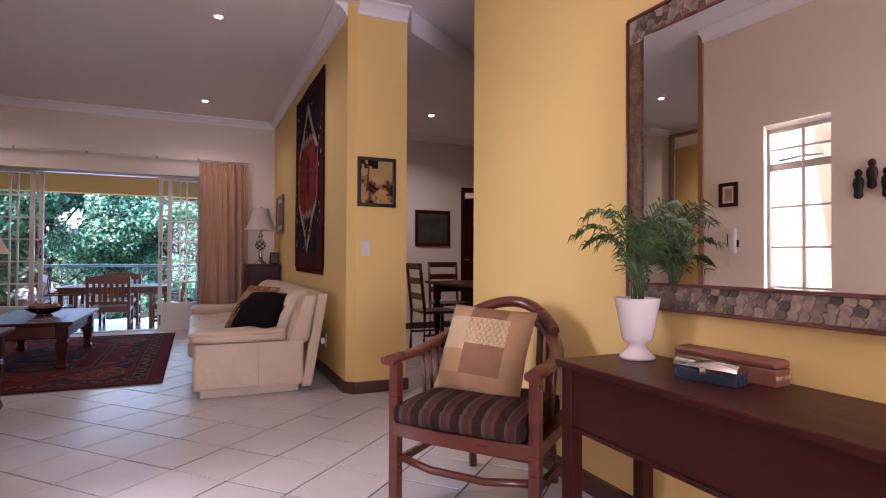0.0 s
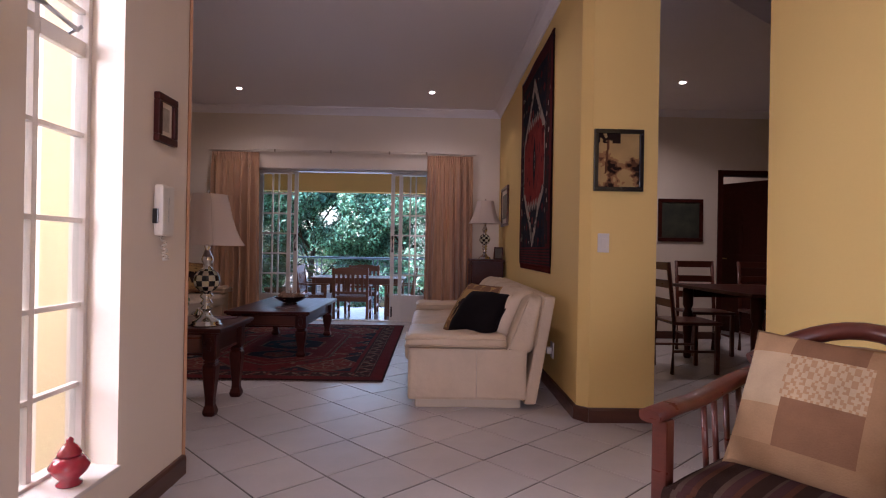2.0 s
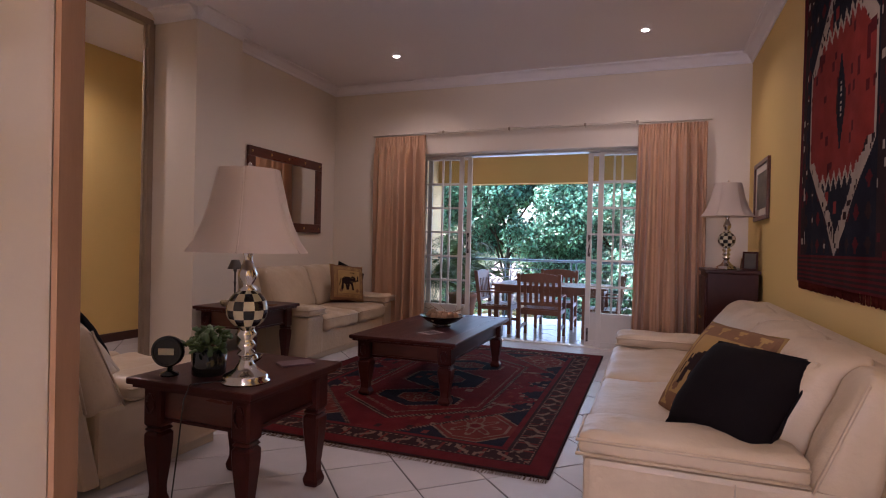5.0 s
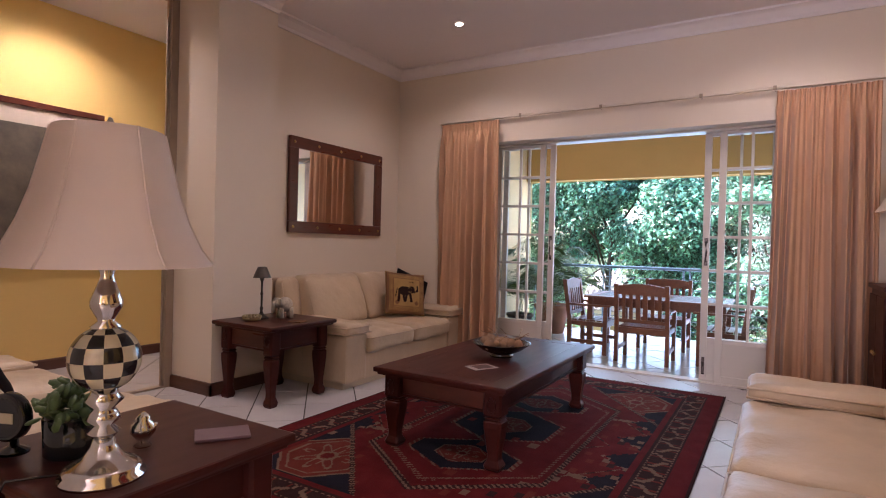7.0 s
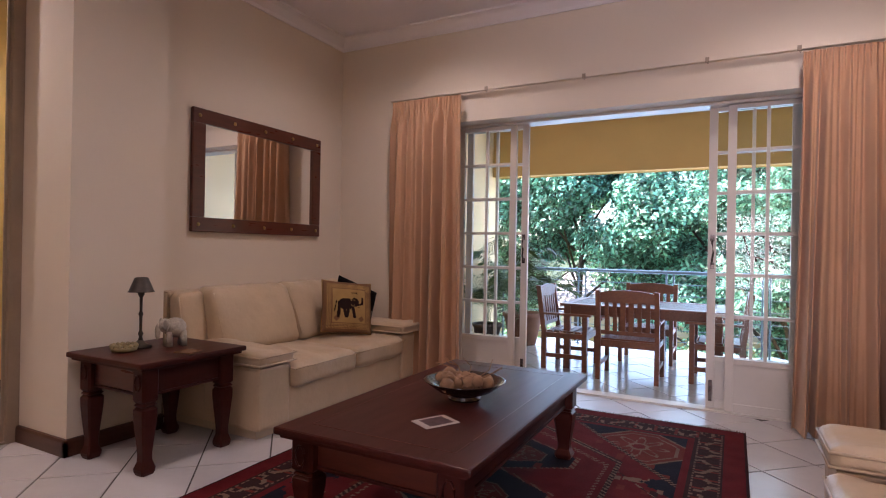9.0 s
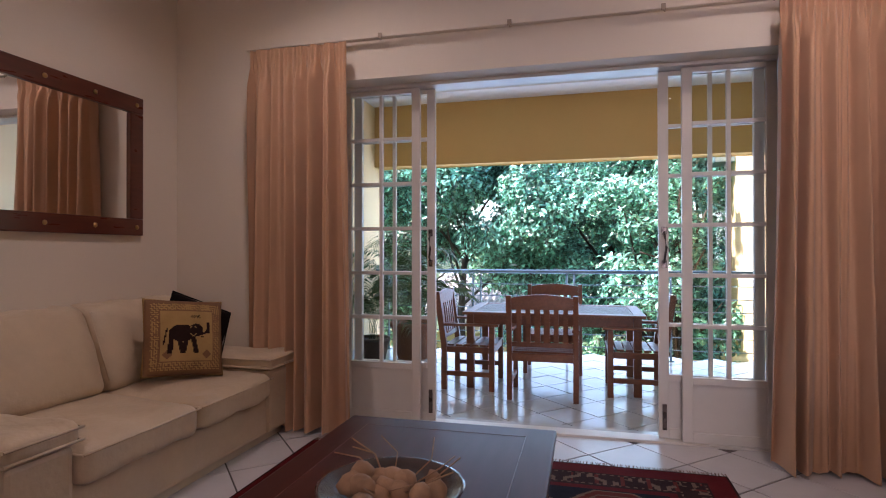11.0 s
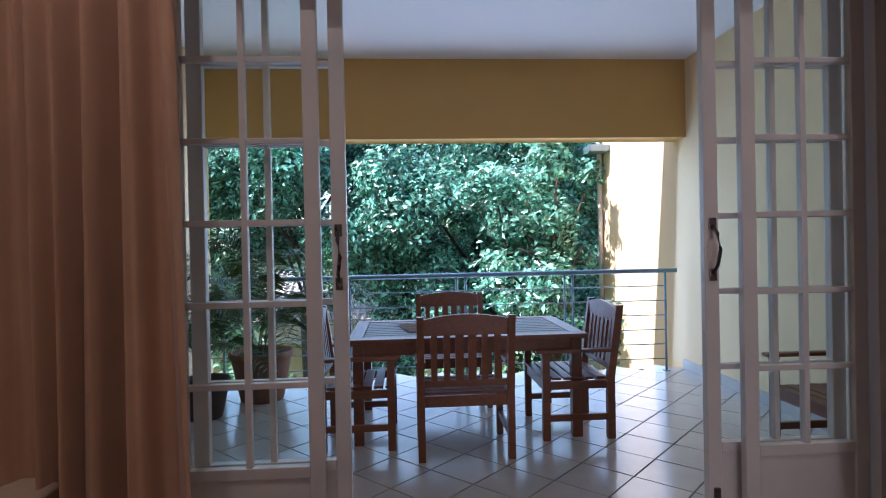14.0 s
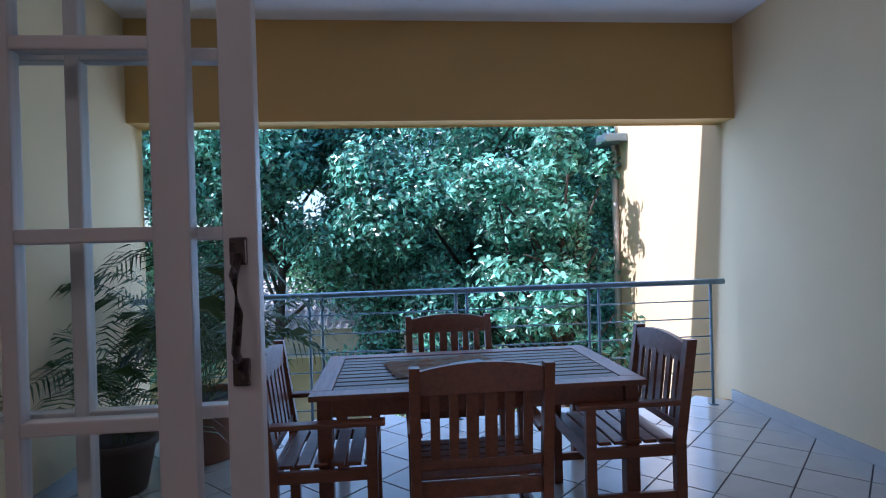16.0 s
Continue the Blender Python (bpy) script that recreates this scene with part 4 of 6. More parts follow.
def low_table(name, sx, sy, h, label, apron=0.12, leg=0.085, boards=0):
    ob = thing(name, Matrix(), label, "table")
    bm = box(bmesh.new(), 0, sx, 0, sy, h - 0.028, h, 0.009)
    top = part("tabletop", bm, WOOD_DARK, ob)
    part("moulding", box(bmesh.new(), 0.018, sx - 0.018, 0.018, sy - 0.018, h - 0.042, h - 0.0285, 0.004), WOOD_DARK, ob)
    if boards:
        bm = bmesh.new()
        box(bm, 0.1, sx - 0.1, 0.1, 0.103, h + 0.0002, h + 0.0012)
        box(bm, 0.1, sx - 0.1, sy - 0.103, sy - 0.1, h + 0.0002, h + 0.0012)
        box(bm, 0.1, 0.103, 0.1, sy - 0.1, h + 0.0002, h + 0.0012)
        box(bm, sx - 0.103, sx - 0.1, 0.1, sy - 0.1, h + 0.0002, h + 0.0012)
        part("inlay_line", bm, WOOD_RED, top)
    i = 0.045 + leg / 2
    for x in (i, sx - i):
        for y in (i, sy - i):
            lg = part("leg", turned_leg(bmesh.new(), x, y, h - 0.043, leg), WOOD_DARK, ob)
            bm = bmesh.new()
            fy = -1 if y < sy / 2 else 1
            ring = [(x + 0.022 * math.cos(2 * math.pi * k / 8 + 0.39), y + fy * (leg / 2 + 0.002), h - 0.105 + 0.04 * math.sin(2 * math.pi * k / 8 + 0.39)) for k in range(8)]
            piping(bm, ring, 0.004)
            part("rosette", bm, WOOD_DARK, lg)
    for y in (i - 0.012, sy - i - 0.012):
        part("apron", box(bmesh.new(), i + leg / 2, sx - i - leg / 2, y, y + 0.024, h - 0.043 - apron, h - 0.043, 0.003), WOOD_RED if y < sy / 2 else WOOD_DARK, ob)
        part("apron_bead", box(bmesh.new(), i + leg / 2, sx - i - leg / 2, y - 0.006, y + 0.03, h - 0.043 - apron - 0.014, h - 0.0435 - apron, 0.004), WOOD_DARK, ob)
    for x in (i - 0.012, sx - i - 0.012):
        part("apron", box(bmesh.new(), x, x + 0.024, i + leg / 2, sy - i - leg / 2, h - 0.043 - apron, h - 0.043, 0.003), WOOD_DARK, ob)
        part("apron_bead", box(bmesh.new(), x - 0.006, x + 0.03, i + leg / 2, sy - i - leg / 2, h - 0.043 - apron - 0.014, h - 0.0435 - apron, 0.004), WOOD_DARK, ob)
    return ob


low_table("coffee_table", 0.8, 1.5, 0.432, "dark mahogany coffee table on the red rug", 0.1, 0.1, 1).matrix_basis = pose(-1.81, 5.95, 0.015)
low_table("side_table", 0.61, 0.63, 0.55, "dark mahogany side table with carved legs holding the chequered lamp").matrix_basis = pose(-1.75, 4.11, 0)
low_table("side_table", 0.61, 0.63, 0.55, "dark mahogany side table with a small metal lamp beside the sofa").matrix_basis = pose(-3.345, 6.055, 0)

# ---- lamps ----
SHADE = bpy.data.materials.new("pale_silk_shade")
SHADE.use_nodes = True
_n, _l = SHADE.node_tree.nodes, SHADE.node_tree.links
_b = _n["Principled BSDF"]
_b.inputs["Base Color"].default_value, _b.inputs["Roughness"].default_value = (0.72, 0.60, 0.52, 1), 0.8
_t, _m = _n.new("ShaderNodeBsdfTranslucent"), _n.new("ShaderNodeMixShader")
_t.inputs["Color"].default_value = (0.75, 0.6, 0.5, 1)
_m.inputs[0].default_value = 0.3
_w = _n.new("ShaderNodeTexNoise")
_w.inputs["Scale"].default_value = 180
_p = _n.new("ShaderNodeBump")
_p.inputs["Strength"].default_value, _p.inputs["Distance"].default_value = 0.15, 0.001
_l.new(_w.outputs["Fac"], _p.inputs["Height"])
_l.new(_p.outputs["Normal"], _b.inputs["Normal"])
_l.new(_b.outputs[0], _m.inputs[1])
_l.new(_t.outputs[0], _m.inputs[2])
_l.new(_m.outputs[0], _n["Material Output"].inputs["Surface"])
CHECK_D, CHECK_L = material("black_enamel", (0.015, 0.014, 0.016), 0.15, vary=0.2, coat=0.5, bump=0.02), material("ivory_enamel", (0.68, 0.60, 0.42), 0.2, vary=0.15, coat=0.5, bump=0.02)


def chequer_lamp(label, s=1.0):
    """A silver table lamp with a chequered ball and a bell-shaped shade."""
    ob = thing("table_lamp", Matrix(), label, "lamp", "chequered table lamps")
    S = lambda pr: [(r * s, z * s) for r, z in pr]
    part("base", lathe(bmesh.new(), S([(0.092, 0), (0.094, 0.008), (0.082, 0.014), (0.085, 0.026), (0.072, 0.034), (0.045, 0.05), (0.028, 0.075), (0.022, 0.095)]), 32), SILVER, ob)
    part("stem", lathe(bmesh.new(), S([(0.022, 0.095), (0.036, 0.11), (0.02, 0.125), (0.038, 0.14), (0.03, 0.155), (0.022, 0.165), (0.042, 0.185), (0.03, 0.2), (0.028, 0.212)]), 24), SILVER, ob)
    R, cz, n, rows = 0.078 * s, 0.283 * s, 48, 24
    verts, faces, idx = [], [], []
    for j in range(rows + 1):
        a = math.pi * (0.06 + 0.88 * j / rows) - math.pi / 2
        for i in range(n):
            b = 2 * math.pi * i / n
            verts.append((R * math.cos(a) * math.cos(b), R * math.cos(a) * math.sin(b), cz + R * math.sin(a)))
    for j in range(rows):
        for i in range(n):
            faces.append((j * n + i, j * n + (i + 1) % n, (j + 1) * n + (i + 1) % n, (j + 1) * n + i))
            idx.append((i // 4 + j // 4) % 2)
    me = bpy.data.meshes.new("chequered_ball")
    me.from_pydata(verts, [], faces)
    me.materials.append(CHECK_D)
    me.materials.append(CHECK_L)
    me.polygons.foreach_set("material_index", idx)
    me.polygons.foreach_set("use_smooth", [True] * len(faces))
    tagged(new("chequered_ball", me), "black and ivory chequered enamel ball").parent = ob
    part("neck", lathe(bmesh.new(), S([(0.03, 0.352), (0.034, 0.36), (0.018, 0.372), (0.02, 0.38), (0.034, 0.405), (0.036, 0.42), (0.022, 0.455), (0.014, 0.48), (0.02, 0.5), (0.02, 0.51), (0.008, 0.515), (0.008, 0.8)]), 24), SILVER, ob)
    prof = [(0.235, 0.505), (0.205, 0.545), (0.175, 0.61), (0.152, 0.68), (0.133, 0.76), (0.118, 0.825)]
    bm = bmesh.new()
    seg = 48
    for off in (0.0, -0.0025):
        rings = []
        for r, z in S(prof):
            rings.append([])
            for k in range(seg):
                a = 2 * math.pi * k / seg
                rr = (r + off) * (1 - 0.035 * abs(math.sin(3 * a)) ** 0.6)
                rings[-1].append(bm.verts.new((rr * math.cos(a), rr * math.sin(a), z)))
        for a, b in zip(rings, rings[1:]):
            for k in range(seg):
                bm.faces.new((a[k], a[(k + 1) % seg], b[(k + 1) % seg], b[k])).smooth = True
    sh = part("shade", bm, SHADE, ob, "pale silk bell shade")
    for q in range(6):
        a = math.pi * q / 3
        part("seam", tube(bmesh.new(), [(r * 1.004 * math.cos(a), r * 1.004 * math.sin(a), z) for r, z in S(prof)], 0.0025 * s, 5), SHADE, sh)
    part("finial", lathe(bmesh.new(), S([(0.006, 0.8), (0.012, 0.835), (0.004, 0.855)]), 12), SILVER, ob)
    return ob


chequer_lamp("silver table lamp with chequered ball and pale bell shade").matrix_basis = pose(-1.285, 4.255, 0.5505)
chequer_lamp("silver chequered-ball table lamp with bell shade on the corner cabinet", 0.92).matrix_basis = pose(0.81, 7.98, 0.9405)
solid("lamp_cord", tube(bmesh.new(), [(-1.36, 4.2, 0.556), (-1.42, 4.11, 0.556), (-1.43, 4.09, 0.5), (-1.45, 4.085, 0.3), (-1.5, 4.1, 0.05), (-1.6, 4.12, 0.006), (-1.9, 4.02, 0.006)], 0.003, 6), CHECK_D, "thin black lamp cord hanging off the side table", "cord")
solid("notebook", box(bmesh.new(), -0.05, 0.05, -0.075, 0.075, 0, 0.008, 0.002), material("purple_card", (0.16, 0.09, 0.11), 0.4), "small purple printed card lying on the side table", "card", m=pose(-1.3, 4.6, 0.5505, 0, 0, -35))

# plant, clock and small silver jug on the lamp table
POT_BLACK = material("black_glazed_pot", (0.012, 0.014, 0.016), 0.12, vary=0.2, coat=0.6, bump=0.02)
LEAF_SUC = material("soft_green_leaf", (0.10, 0.17, 0.055), 0.5, vary=0.4, scale=20, grain=80, bump=0.2)
plant = thing("succulent", pose(-1.5, 4.29, 0.5505), "small green leafy plant in a black glazed pot", "plant")
part("pot", lathe(bmesh.new(), [(0.062, 0), (0.066, 0.005), (0.07, 0.1), (0.066, 0.1), (0.06, 0.085)], 28), POT_BLACK, plant)
bm = bmesh.new()
r2 = random.Random(8)
for k in range(110):
    a, el, d = r2.uniform(0, 6.28), r2.uniform(0.0, 1.4), r2.uniform(0.03, 0.105)
    bmesh.ops.create_icosphere(bm, subdivisions=1, radius=1, matrix=Matrix.Translation((d * math.cos(a) * math.cos(el), d * math.sin(a) * math.cos(el), 0.1 + d * math.sin(el))) @ Euler((r2.uniform(-1, 1), r2.uniform(-1, 1), a)).to_matrix().to_4x4() @ Matrix.Diagonal((0.022, 0.015, 0.006, 1)))
part("leaves", smooth_all(bm), LEAF_SUC, plant)
clock = thing("desk_clock", pose(-1.62, 4.205, 0.5505, 0, 0, 22), "small dark round clock on the side table", "clock")
bm = lathe(bmesh.new(), [(0.055, 0), (0.062, 0.006), (0.062, 0.03), (0.05, 0.036), (0.05, 0.032)], 32)
bmesh.ops.transform(bm, matrix=pose(0, 0, 0.1, 90), verts=bm.verts)
part("case", bm, POT_BLACK, clock)
bm = lathe(bmesh.new(), [(0.049, 0.03), (0.049, 0.0335)], 32)
bmesh.ops.transform(bm, matrix=pose(0, 0, 0.1, 90), verts=bm.verts)
part("dial", bm, POT_BLACK, clock)
part("display", box(bmesh.new(), -0.03, 0.03, -0.0375, -0.034, 0.088, 0.114), CHECK_L, clock, "small pale display")
part("stand", lathe(bmesh.new(), [(0.035, 0), (0.035, 0.01), (0.012, 0.02), (0.01, 0.045)], 16), POT_BLACK, clock)
jug = thing("silver_jug", pose(-1.40, 4.42, 0.5505), "small tarnished silver jug beside the lamp", "jug")
part("body", lathe(bmesh.new(), [(0.02, 0), (0.024, 0.004), (0.012, 0.014), (0.032, 0.04), (0.03, 0.06), (0.016, 0.072), (0.018, 0.08), (0.004, 0.094)], 20), SILVER, jug)
part("spout", tube(bmesh.new(), [(0.026, 0, 0.04), (0.05, 0, 0.055), (0.06, 0, 0.075)], 0.006, 8, 0.6), SILVER, jug)
part("handle", tube(bmesh.new(), [(-0.026, 0, 0.035), (-0.048, 0, 0.05), (-0.03, 0, 0.07)], 0.004), SILVER, jug)

# ---- bowl with dried pods, card ----
BOWL = material("dark_lacquer_bowl", (0.03, 0.012, 0.01), 0.2, vary=0.4, coat=0.4)
POD = material("dried_pods", (0.32, 0.17, 0.09), 0.8, vary=0.5, scale=14, grain=60, bump=0.6, depth=0.004)
bowl = thing("bowl", pose(-1.37, 6.66, 0.448), "wide dark lacquer bowl of dried pods on the coffee table", "bowl")
part("dish", lathe(bmesh.new(), [(0.07, 0), (0.075, 0.01), (0.05, 0.015), (0.12, 0.04), (0.178, 0.082), (0.182, 0.086), (0.174, 0.086), (0.11, 0.05), (0.03, 0.03)], 40), BOWL, bowl)
for k in range(26):
    a, d = r2.uniform(0, 6.28), r2.uniform(0, 0.13)
    bm = bmesh.new()
    bmesh.ops.create_icosphere(bm, subdivisions=2, radius=r2.uniform(0.02, 0.036))
    for v in bm.verts:
        v.co *= 1 + 0.3 * noise.noise(v.co * 60 + Vector((k, 0, 0)))
    bmesh.ops.translate(bm, vec=(d * math.cos(a), d * math.sin(a), 0.062 + 0.16 * d + r2.uniform(0, 0.028)), verts=bm.verts)
    part("pod", smooth_all(bm), POD, bowl)
for k in range(10):
    a = r2.uniform(0, 6.28)
    part("twig", tube(bmesh.new(), [(0.05 * math.cos(a), 0.05 * math.sin(a), 0.08), (0.12 * math.cos(a), 0.12 * math.sin(a), 0.12), (0.17 * math.cos(a + 0.3), 0.17 * math.sin(a + 0.3), 0.13 + 0.03 * r2.random())], 0.002, 5), POD, bowl)
card = thing("leaflet", pose(-1.32, 6.3, 0.4485, 0, 0, -28), "printed paper leaflet lying on the coffee table", "leaflet")
part("sheet", box(bmesh.new(), -0.055, 0.055, -0.075, 0.075, 0, 0.003), material("pale_card", (0.5, 0.42, 0.4), 0.35, vary=0.15), card)
part("picture_block", box(bmesh.new(), -0.042, 0.042, -0.05, 0.055, 0.0031, 0.0036), material("dark_print", (0.10, 0.05, 0.06), 0.35, vary=0.6, scale=30), card)

# ---- side table by the pilaster ----
PEWTER = material("dark_pewter", (0.10, 0.085, 0.075), 0.45, 0.8, vary=0.4, scale=20, grain=80, bump=0.4)
lamp = thing("candle_lamp", pose(-3.15, 6.33, 0.5505), "small dark metal candlestick lamp with a beaded shade", "lamp")
part("base", lathe(bmesh.new(), [(0.055, 0), (0.056, 0.008), (0.03, 0.02), (0.014, 0.04)], 24), PEWTER, lamp)
part("stem", lathe(bmesh.new(), [(0.013, 0.04), (0.008, 0.06), (0.014, 0.075), (0.007, 0.09), (0.008, 0.17), (0.013, 0.18), (0.007, 0.195), (0.008, 0.27), (0.016, 0.285), (0.016, 0.3), (0.006, 0.31)], 16), PEWTER, lamp)
part("shade", lathe(bmesh.new(), [(0.066, 0.3), (0.062, 0.305), (0.034, 0.375), (0.03, 0.378), (0.03, 0.37), (0.058, 0.305)], 24), PEWTER, lamp)
BONE = material("carved_white_stone", (0.62, 0.55, 0.47), 0.6, vary=0.5, scale=40, grain=120, bump=0.6, depth=0.004)
bm = bmesh.new()
for c, r in (((0, 0, 0.1), (0.06, 0.05, 0.055)), ((-0.055, -0.01, 0.115), (0.034, 0.032, 0.038)), ((-0.06, 0.035, 0.12), (0.012, 0.03, 0.032)), ((-0.06, -0.05, 0.12), (0.012, 0.03, 0.032)), ((-0.09, -0.01, 0.085), (0.014, 0.012, 0.045))):
    bmesh.ops.create_icosphere(bm, subdivisions=3, radius=1, matrix=Matrix.Translation(c) @ Matrix.Diagonal((*r, 1)))
for x, y in ((-0.035, -0.025), (-0.035, 0.025), (0.04, -0.025), (0.04, 0.025)):
    lathe(bm, [(0.018, 0), (0.016, 0.08)], 12, Matrix.Translation((x, y, 0)))
solid("figurine", smooth_all(bm), BONE, "white carved elephant figurine on the side table", "figurine", m=pose(-3.06, 6.47, 0.5505, 0, 0, 70))
dishm = material("woven_shell", (0.42, 0.32, 0.16), 0.5, vary=0.5, scale=30, bump=0.5)
dish = thing("trinket_dish", pose(-3.12, 6.22, 0.5505), "small beaded trinket dish on the side table", "dish")
part("dish", lathe(bmesh.new(), [(0.05, 0), (0.06, 0.006), (0.066, 0.025), (0.06, 0.025), (0.045, 0.01)], 24), dishm, dish)
for k in range(14):
    a = 2 * math.pi * k / 14
    bm = bmesh.new()
    bmesh.ops.create_icosphere(bm, subdivisions=1, radius=0.014, matrix=Matrix.Translation((0.055 * math.cos(a), 0.055 * math.sin(a), 0.028)))
    part("bead", smooth_all(bm), dishm, dish)
solid("coaster", box(bmesh.new(), -0.05, 0.05, -0.05, 0.05, 0, 0.006, 0.002), CLOTH_BROWN, "small brown coaster on the side table", "coaster", m=pose(-2.83, 6.38, 0.5505, 0, 0, 15))

# ---- mirrors and pictures ----
def framed(name, w, h, fw, depth, frame_mt, label, category, inner, mat_border=0.0, mat_mt=None):
    """A frame in the plane x, z with its back at y = 0 and facing -y; lower left at the origin."""
    ob = thing(name, Matrix(), label, category)
    for a in ((0, w, 0, fw), (0, w, h - fw, h), (0, fw, fw, h - fw), (w - fw, w, fw, h - fw)):
        part("frame_rail", box(bmesh.new(), a[0], a[1], -depth, 0, a[2], a[3], min(fw, depth) * 0.2), frame_mt, ob)
    if mat_border:
        part("mount", box(bmesh.new(), fw, w - fw, -depth * 0.4, -0.002, fw, h - fw), mat_mt, ob, "pale card mount")
    b = fw + mat_border
    if inner is not None:
        part("picture" if category == "picture" else "mirror_glass", box(bmesh.new(), b, w - b, -depth * 0.45, -0.001, b, h - b), inner, ob)
    return ob


mir = framed("mirror", 1.29, 0.84, 0.1, 0.03, WOOD_RED, "wide mirror in a dark wooden frame above the sofa", "mirror", MIRROR)
mir.matrix_basis = pose(XL + 0.002, 6.94, 1.2, 0, 0, 90)
for k in range(10):
    x, z = ((0.05 + 1.19 * (k % 5) / 4), (0.05 if k < 5 else 0.79))
    part("stud", lathe(bmesh.new(), [(0.014, 0), (0.012, 0.004), (0.004, 0.008)], 10, pose(x, -0.03, z, 90)), BRASS, mir)

SEPIA = [wool("picture_gold", (0.5, 0.33, 0.14)), wool("picture_brown", (0.14, 0.06, 0.03)), wool("picture_black", (0.025, 0.013, 0.01)), wool("picture_tan", (0.34, 0.18, 0.08))]
def art_pick(u, v):
    n = noise.noise(Vector((u * 3.2, v * 4.2, 1.3))) + 0.5 * noise.noise(Vector((u * 9, v * 16, 5)))
    if v > 0.82 and u < 0.55 and n > -0.25:
        return 2
    if abs(u - 0.2 - 0.1 * (v - 0.4)) < 0.03 and v > 0.25:
        return 1
    if v > 0.66:
        return 0
    return 2 if n > 0.32 else 1 if n > 0.08 else 3 if n > -0.15 else 0
art = framed("picture", 0.31, 0.385, 0.028, 0.022, CHECK_D, "framed landscape in browns and gold on the yellow pier", "picture", None)
art.matrix_basis = pose(1.125, 4.158, 1.435)
cloth_sheet("print", 0.256, 0.331, 48, 60, SEPIA, art_pick, art).matrix_basis = pose(0.027, -0.01, 0.027, 90)
switch = thing("light_switch", pose(1.16, 4.158, 1.055), "white light switch on the yellow pier", "switch")
part("plate", box(bmesh.new(), 0, 0.072, -0.008, 0, 0, 0.118, 0.003), TRIM_WHITE, switch)
part("rocker", box(bmesh.new(), 0.02, 0.052, -0.011, -0.0082, 0.03, 0.088, 0.002), TRIM_WHITE, switch)
GREYART = material("muted_print", (0.16, 0.13, 0.10), 0.4, vary=0.6, scale=6, grain=30, rgb2=(0.05, 0.05, 0.045))
pic = framed("picture", 0.62, 0.5, 0.035, 0.025, WOOD_RED, "wooden framed picture above the corner cabinet", "picture", GREYART, 0.06, CREAM)
pic.matrix_basis = pose(XR - 0.002, 8.15, 1.37, 0, 0, -90)

# corner cabinet
cab = thing("cabinet", pose(0.62, 7.72, 0), "small dark wooden cabinet in the corner by the curtain", "cabinet")
part("body", box(bmesh.new(), 0.02, 0.41, 0.02, 0.66, 0.06, 0.91, 0.006), WOOD_DARK, cab)
part("top", box(bmesh.new(), 0, 0.425, 0, 0.68, 0.9105, 0.94, 0.006), WOOD_DARK, cab)
for y in (0.03, 0.345):
    dr = part("door", box(bmesh.new(), 0.006, 0.0195, y, y + 0.305, 0.1, 0.87, 0.004), WOOD_DARK, cab)
    part("knob", lathe(bmesh.new(), [(0.008, 0), (0.014, 0.012), (0.006, 0.02)], 12, pose(0.006, y + (0.27 if y < 0.2 else 0.035), 0.5, 0, -90)), BRASS, dr)
part("plinth", box(bmesh.new(), 0.03, 0.4, 0.03, 0.65, 0, 0.0595), WOOD_DARK, cab)
for x, y, w, h, rz in ((0.92, 7.86, 0.12, 0.16, -20), (0.94, 8.06, 0.13, 0.1, -70)):
    f = framed("photo_frame", w, h, 0.016, 0.014, WOOD_DARK if w < 0.125 else SILVER, "small photo frame standing on the corner cabinet", "picture", GREYART)
    f.matrix_basis = pose(x, y, 0.9405, -6, 0, rz)
socket = thing("socket", pose(XR - 0.001, 4.97, 0.25, 0, 0, -90), "white wall socket behind the sofa", "socket")
part("plate", box(bmesh.new(), 0, 0.09, -0.008, 0, 0, 0.12, 0.003), TRIM_WHITE, socket)
part("plug", box(bmesh.new(), 0.02, 0.06, -0.045, -0.0082, 0.03, 0.08, 0.006), TRIM_WHITE, socket)

# hall picture
hp = framed("picture", 1.2, 1.32, 0.05, 0.03, WOOD_RED, "large dark red framed picture on the yellow hall wall", "picture", GREYART, 0.14, material("pale_mount", (0.55, 0.47, 0.40), 0.7))
hp.matrix_basis = pose(-5.098, 4.99, 0.87, 0, 0, 90)

# ---- downlights ----
LIT = glow("lit_lamp", (1.0, 0.93, 0.82), 24.0)
for x, y, z in ((0.15, 4.9, CEIL), (0.09, 7.66, CEIL), (-2.31, 7.66, CEIL), (-2.31, 4.9, CEIL), (2.7, 6.45, 2.84), (0.3, 1.2, CEIL), (-4.55, 5.7, CEIL), (4.2, 8.6, 2.84)):
    dl = thing("downlight", pose(x, y, z), "small recessed ceiling downlight, switched on", "light", "recessed ceiling downlights")
    part("trim_ring", lathe(bmesh.new(), [(0.045, -0.004), (0.045, 0), (0.032, 0), (0.034, -0.006)], 24), TRIM_WHITE, dl)
    part("bulb", lathe(bmesh.new(), [(0.031, -0.006), (0.031, -0.003), (0.02, -0.009), (0.005, -0.011)][::-1], 20), LIT, dl, "glowing bulb")
    sp = bpy.data.lights.new("downlight_lamp", "SPOT")
    sp.energy, sp.spot_size, sp.spot_blend, sp.shadow_soft_size, sp.color = DOWN_W * (2.1 if x < -4 else 2.0 if x > 2 else 1.0), radians(150), 0.8, 0.035, (1.0, 0.88, 0.78)
    new("downlight_lamp", sp).matrix_basis = pose(x, y, z - 0.02)

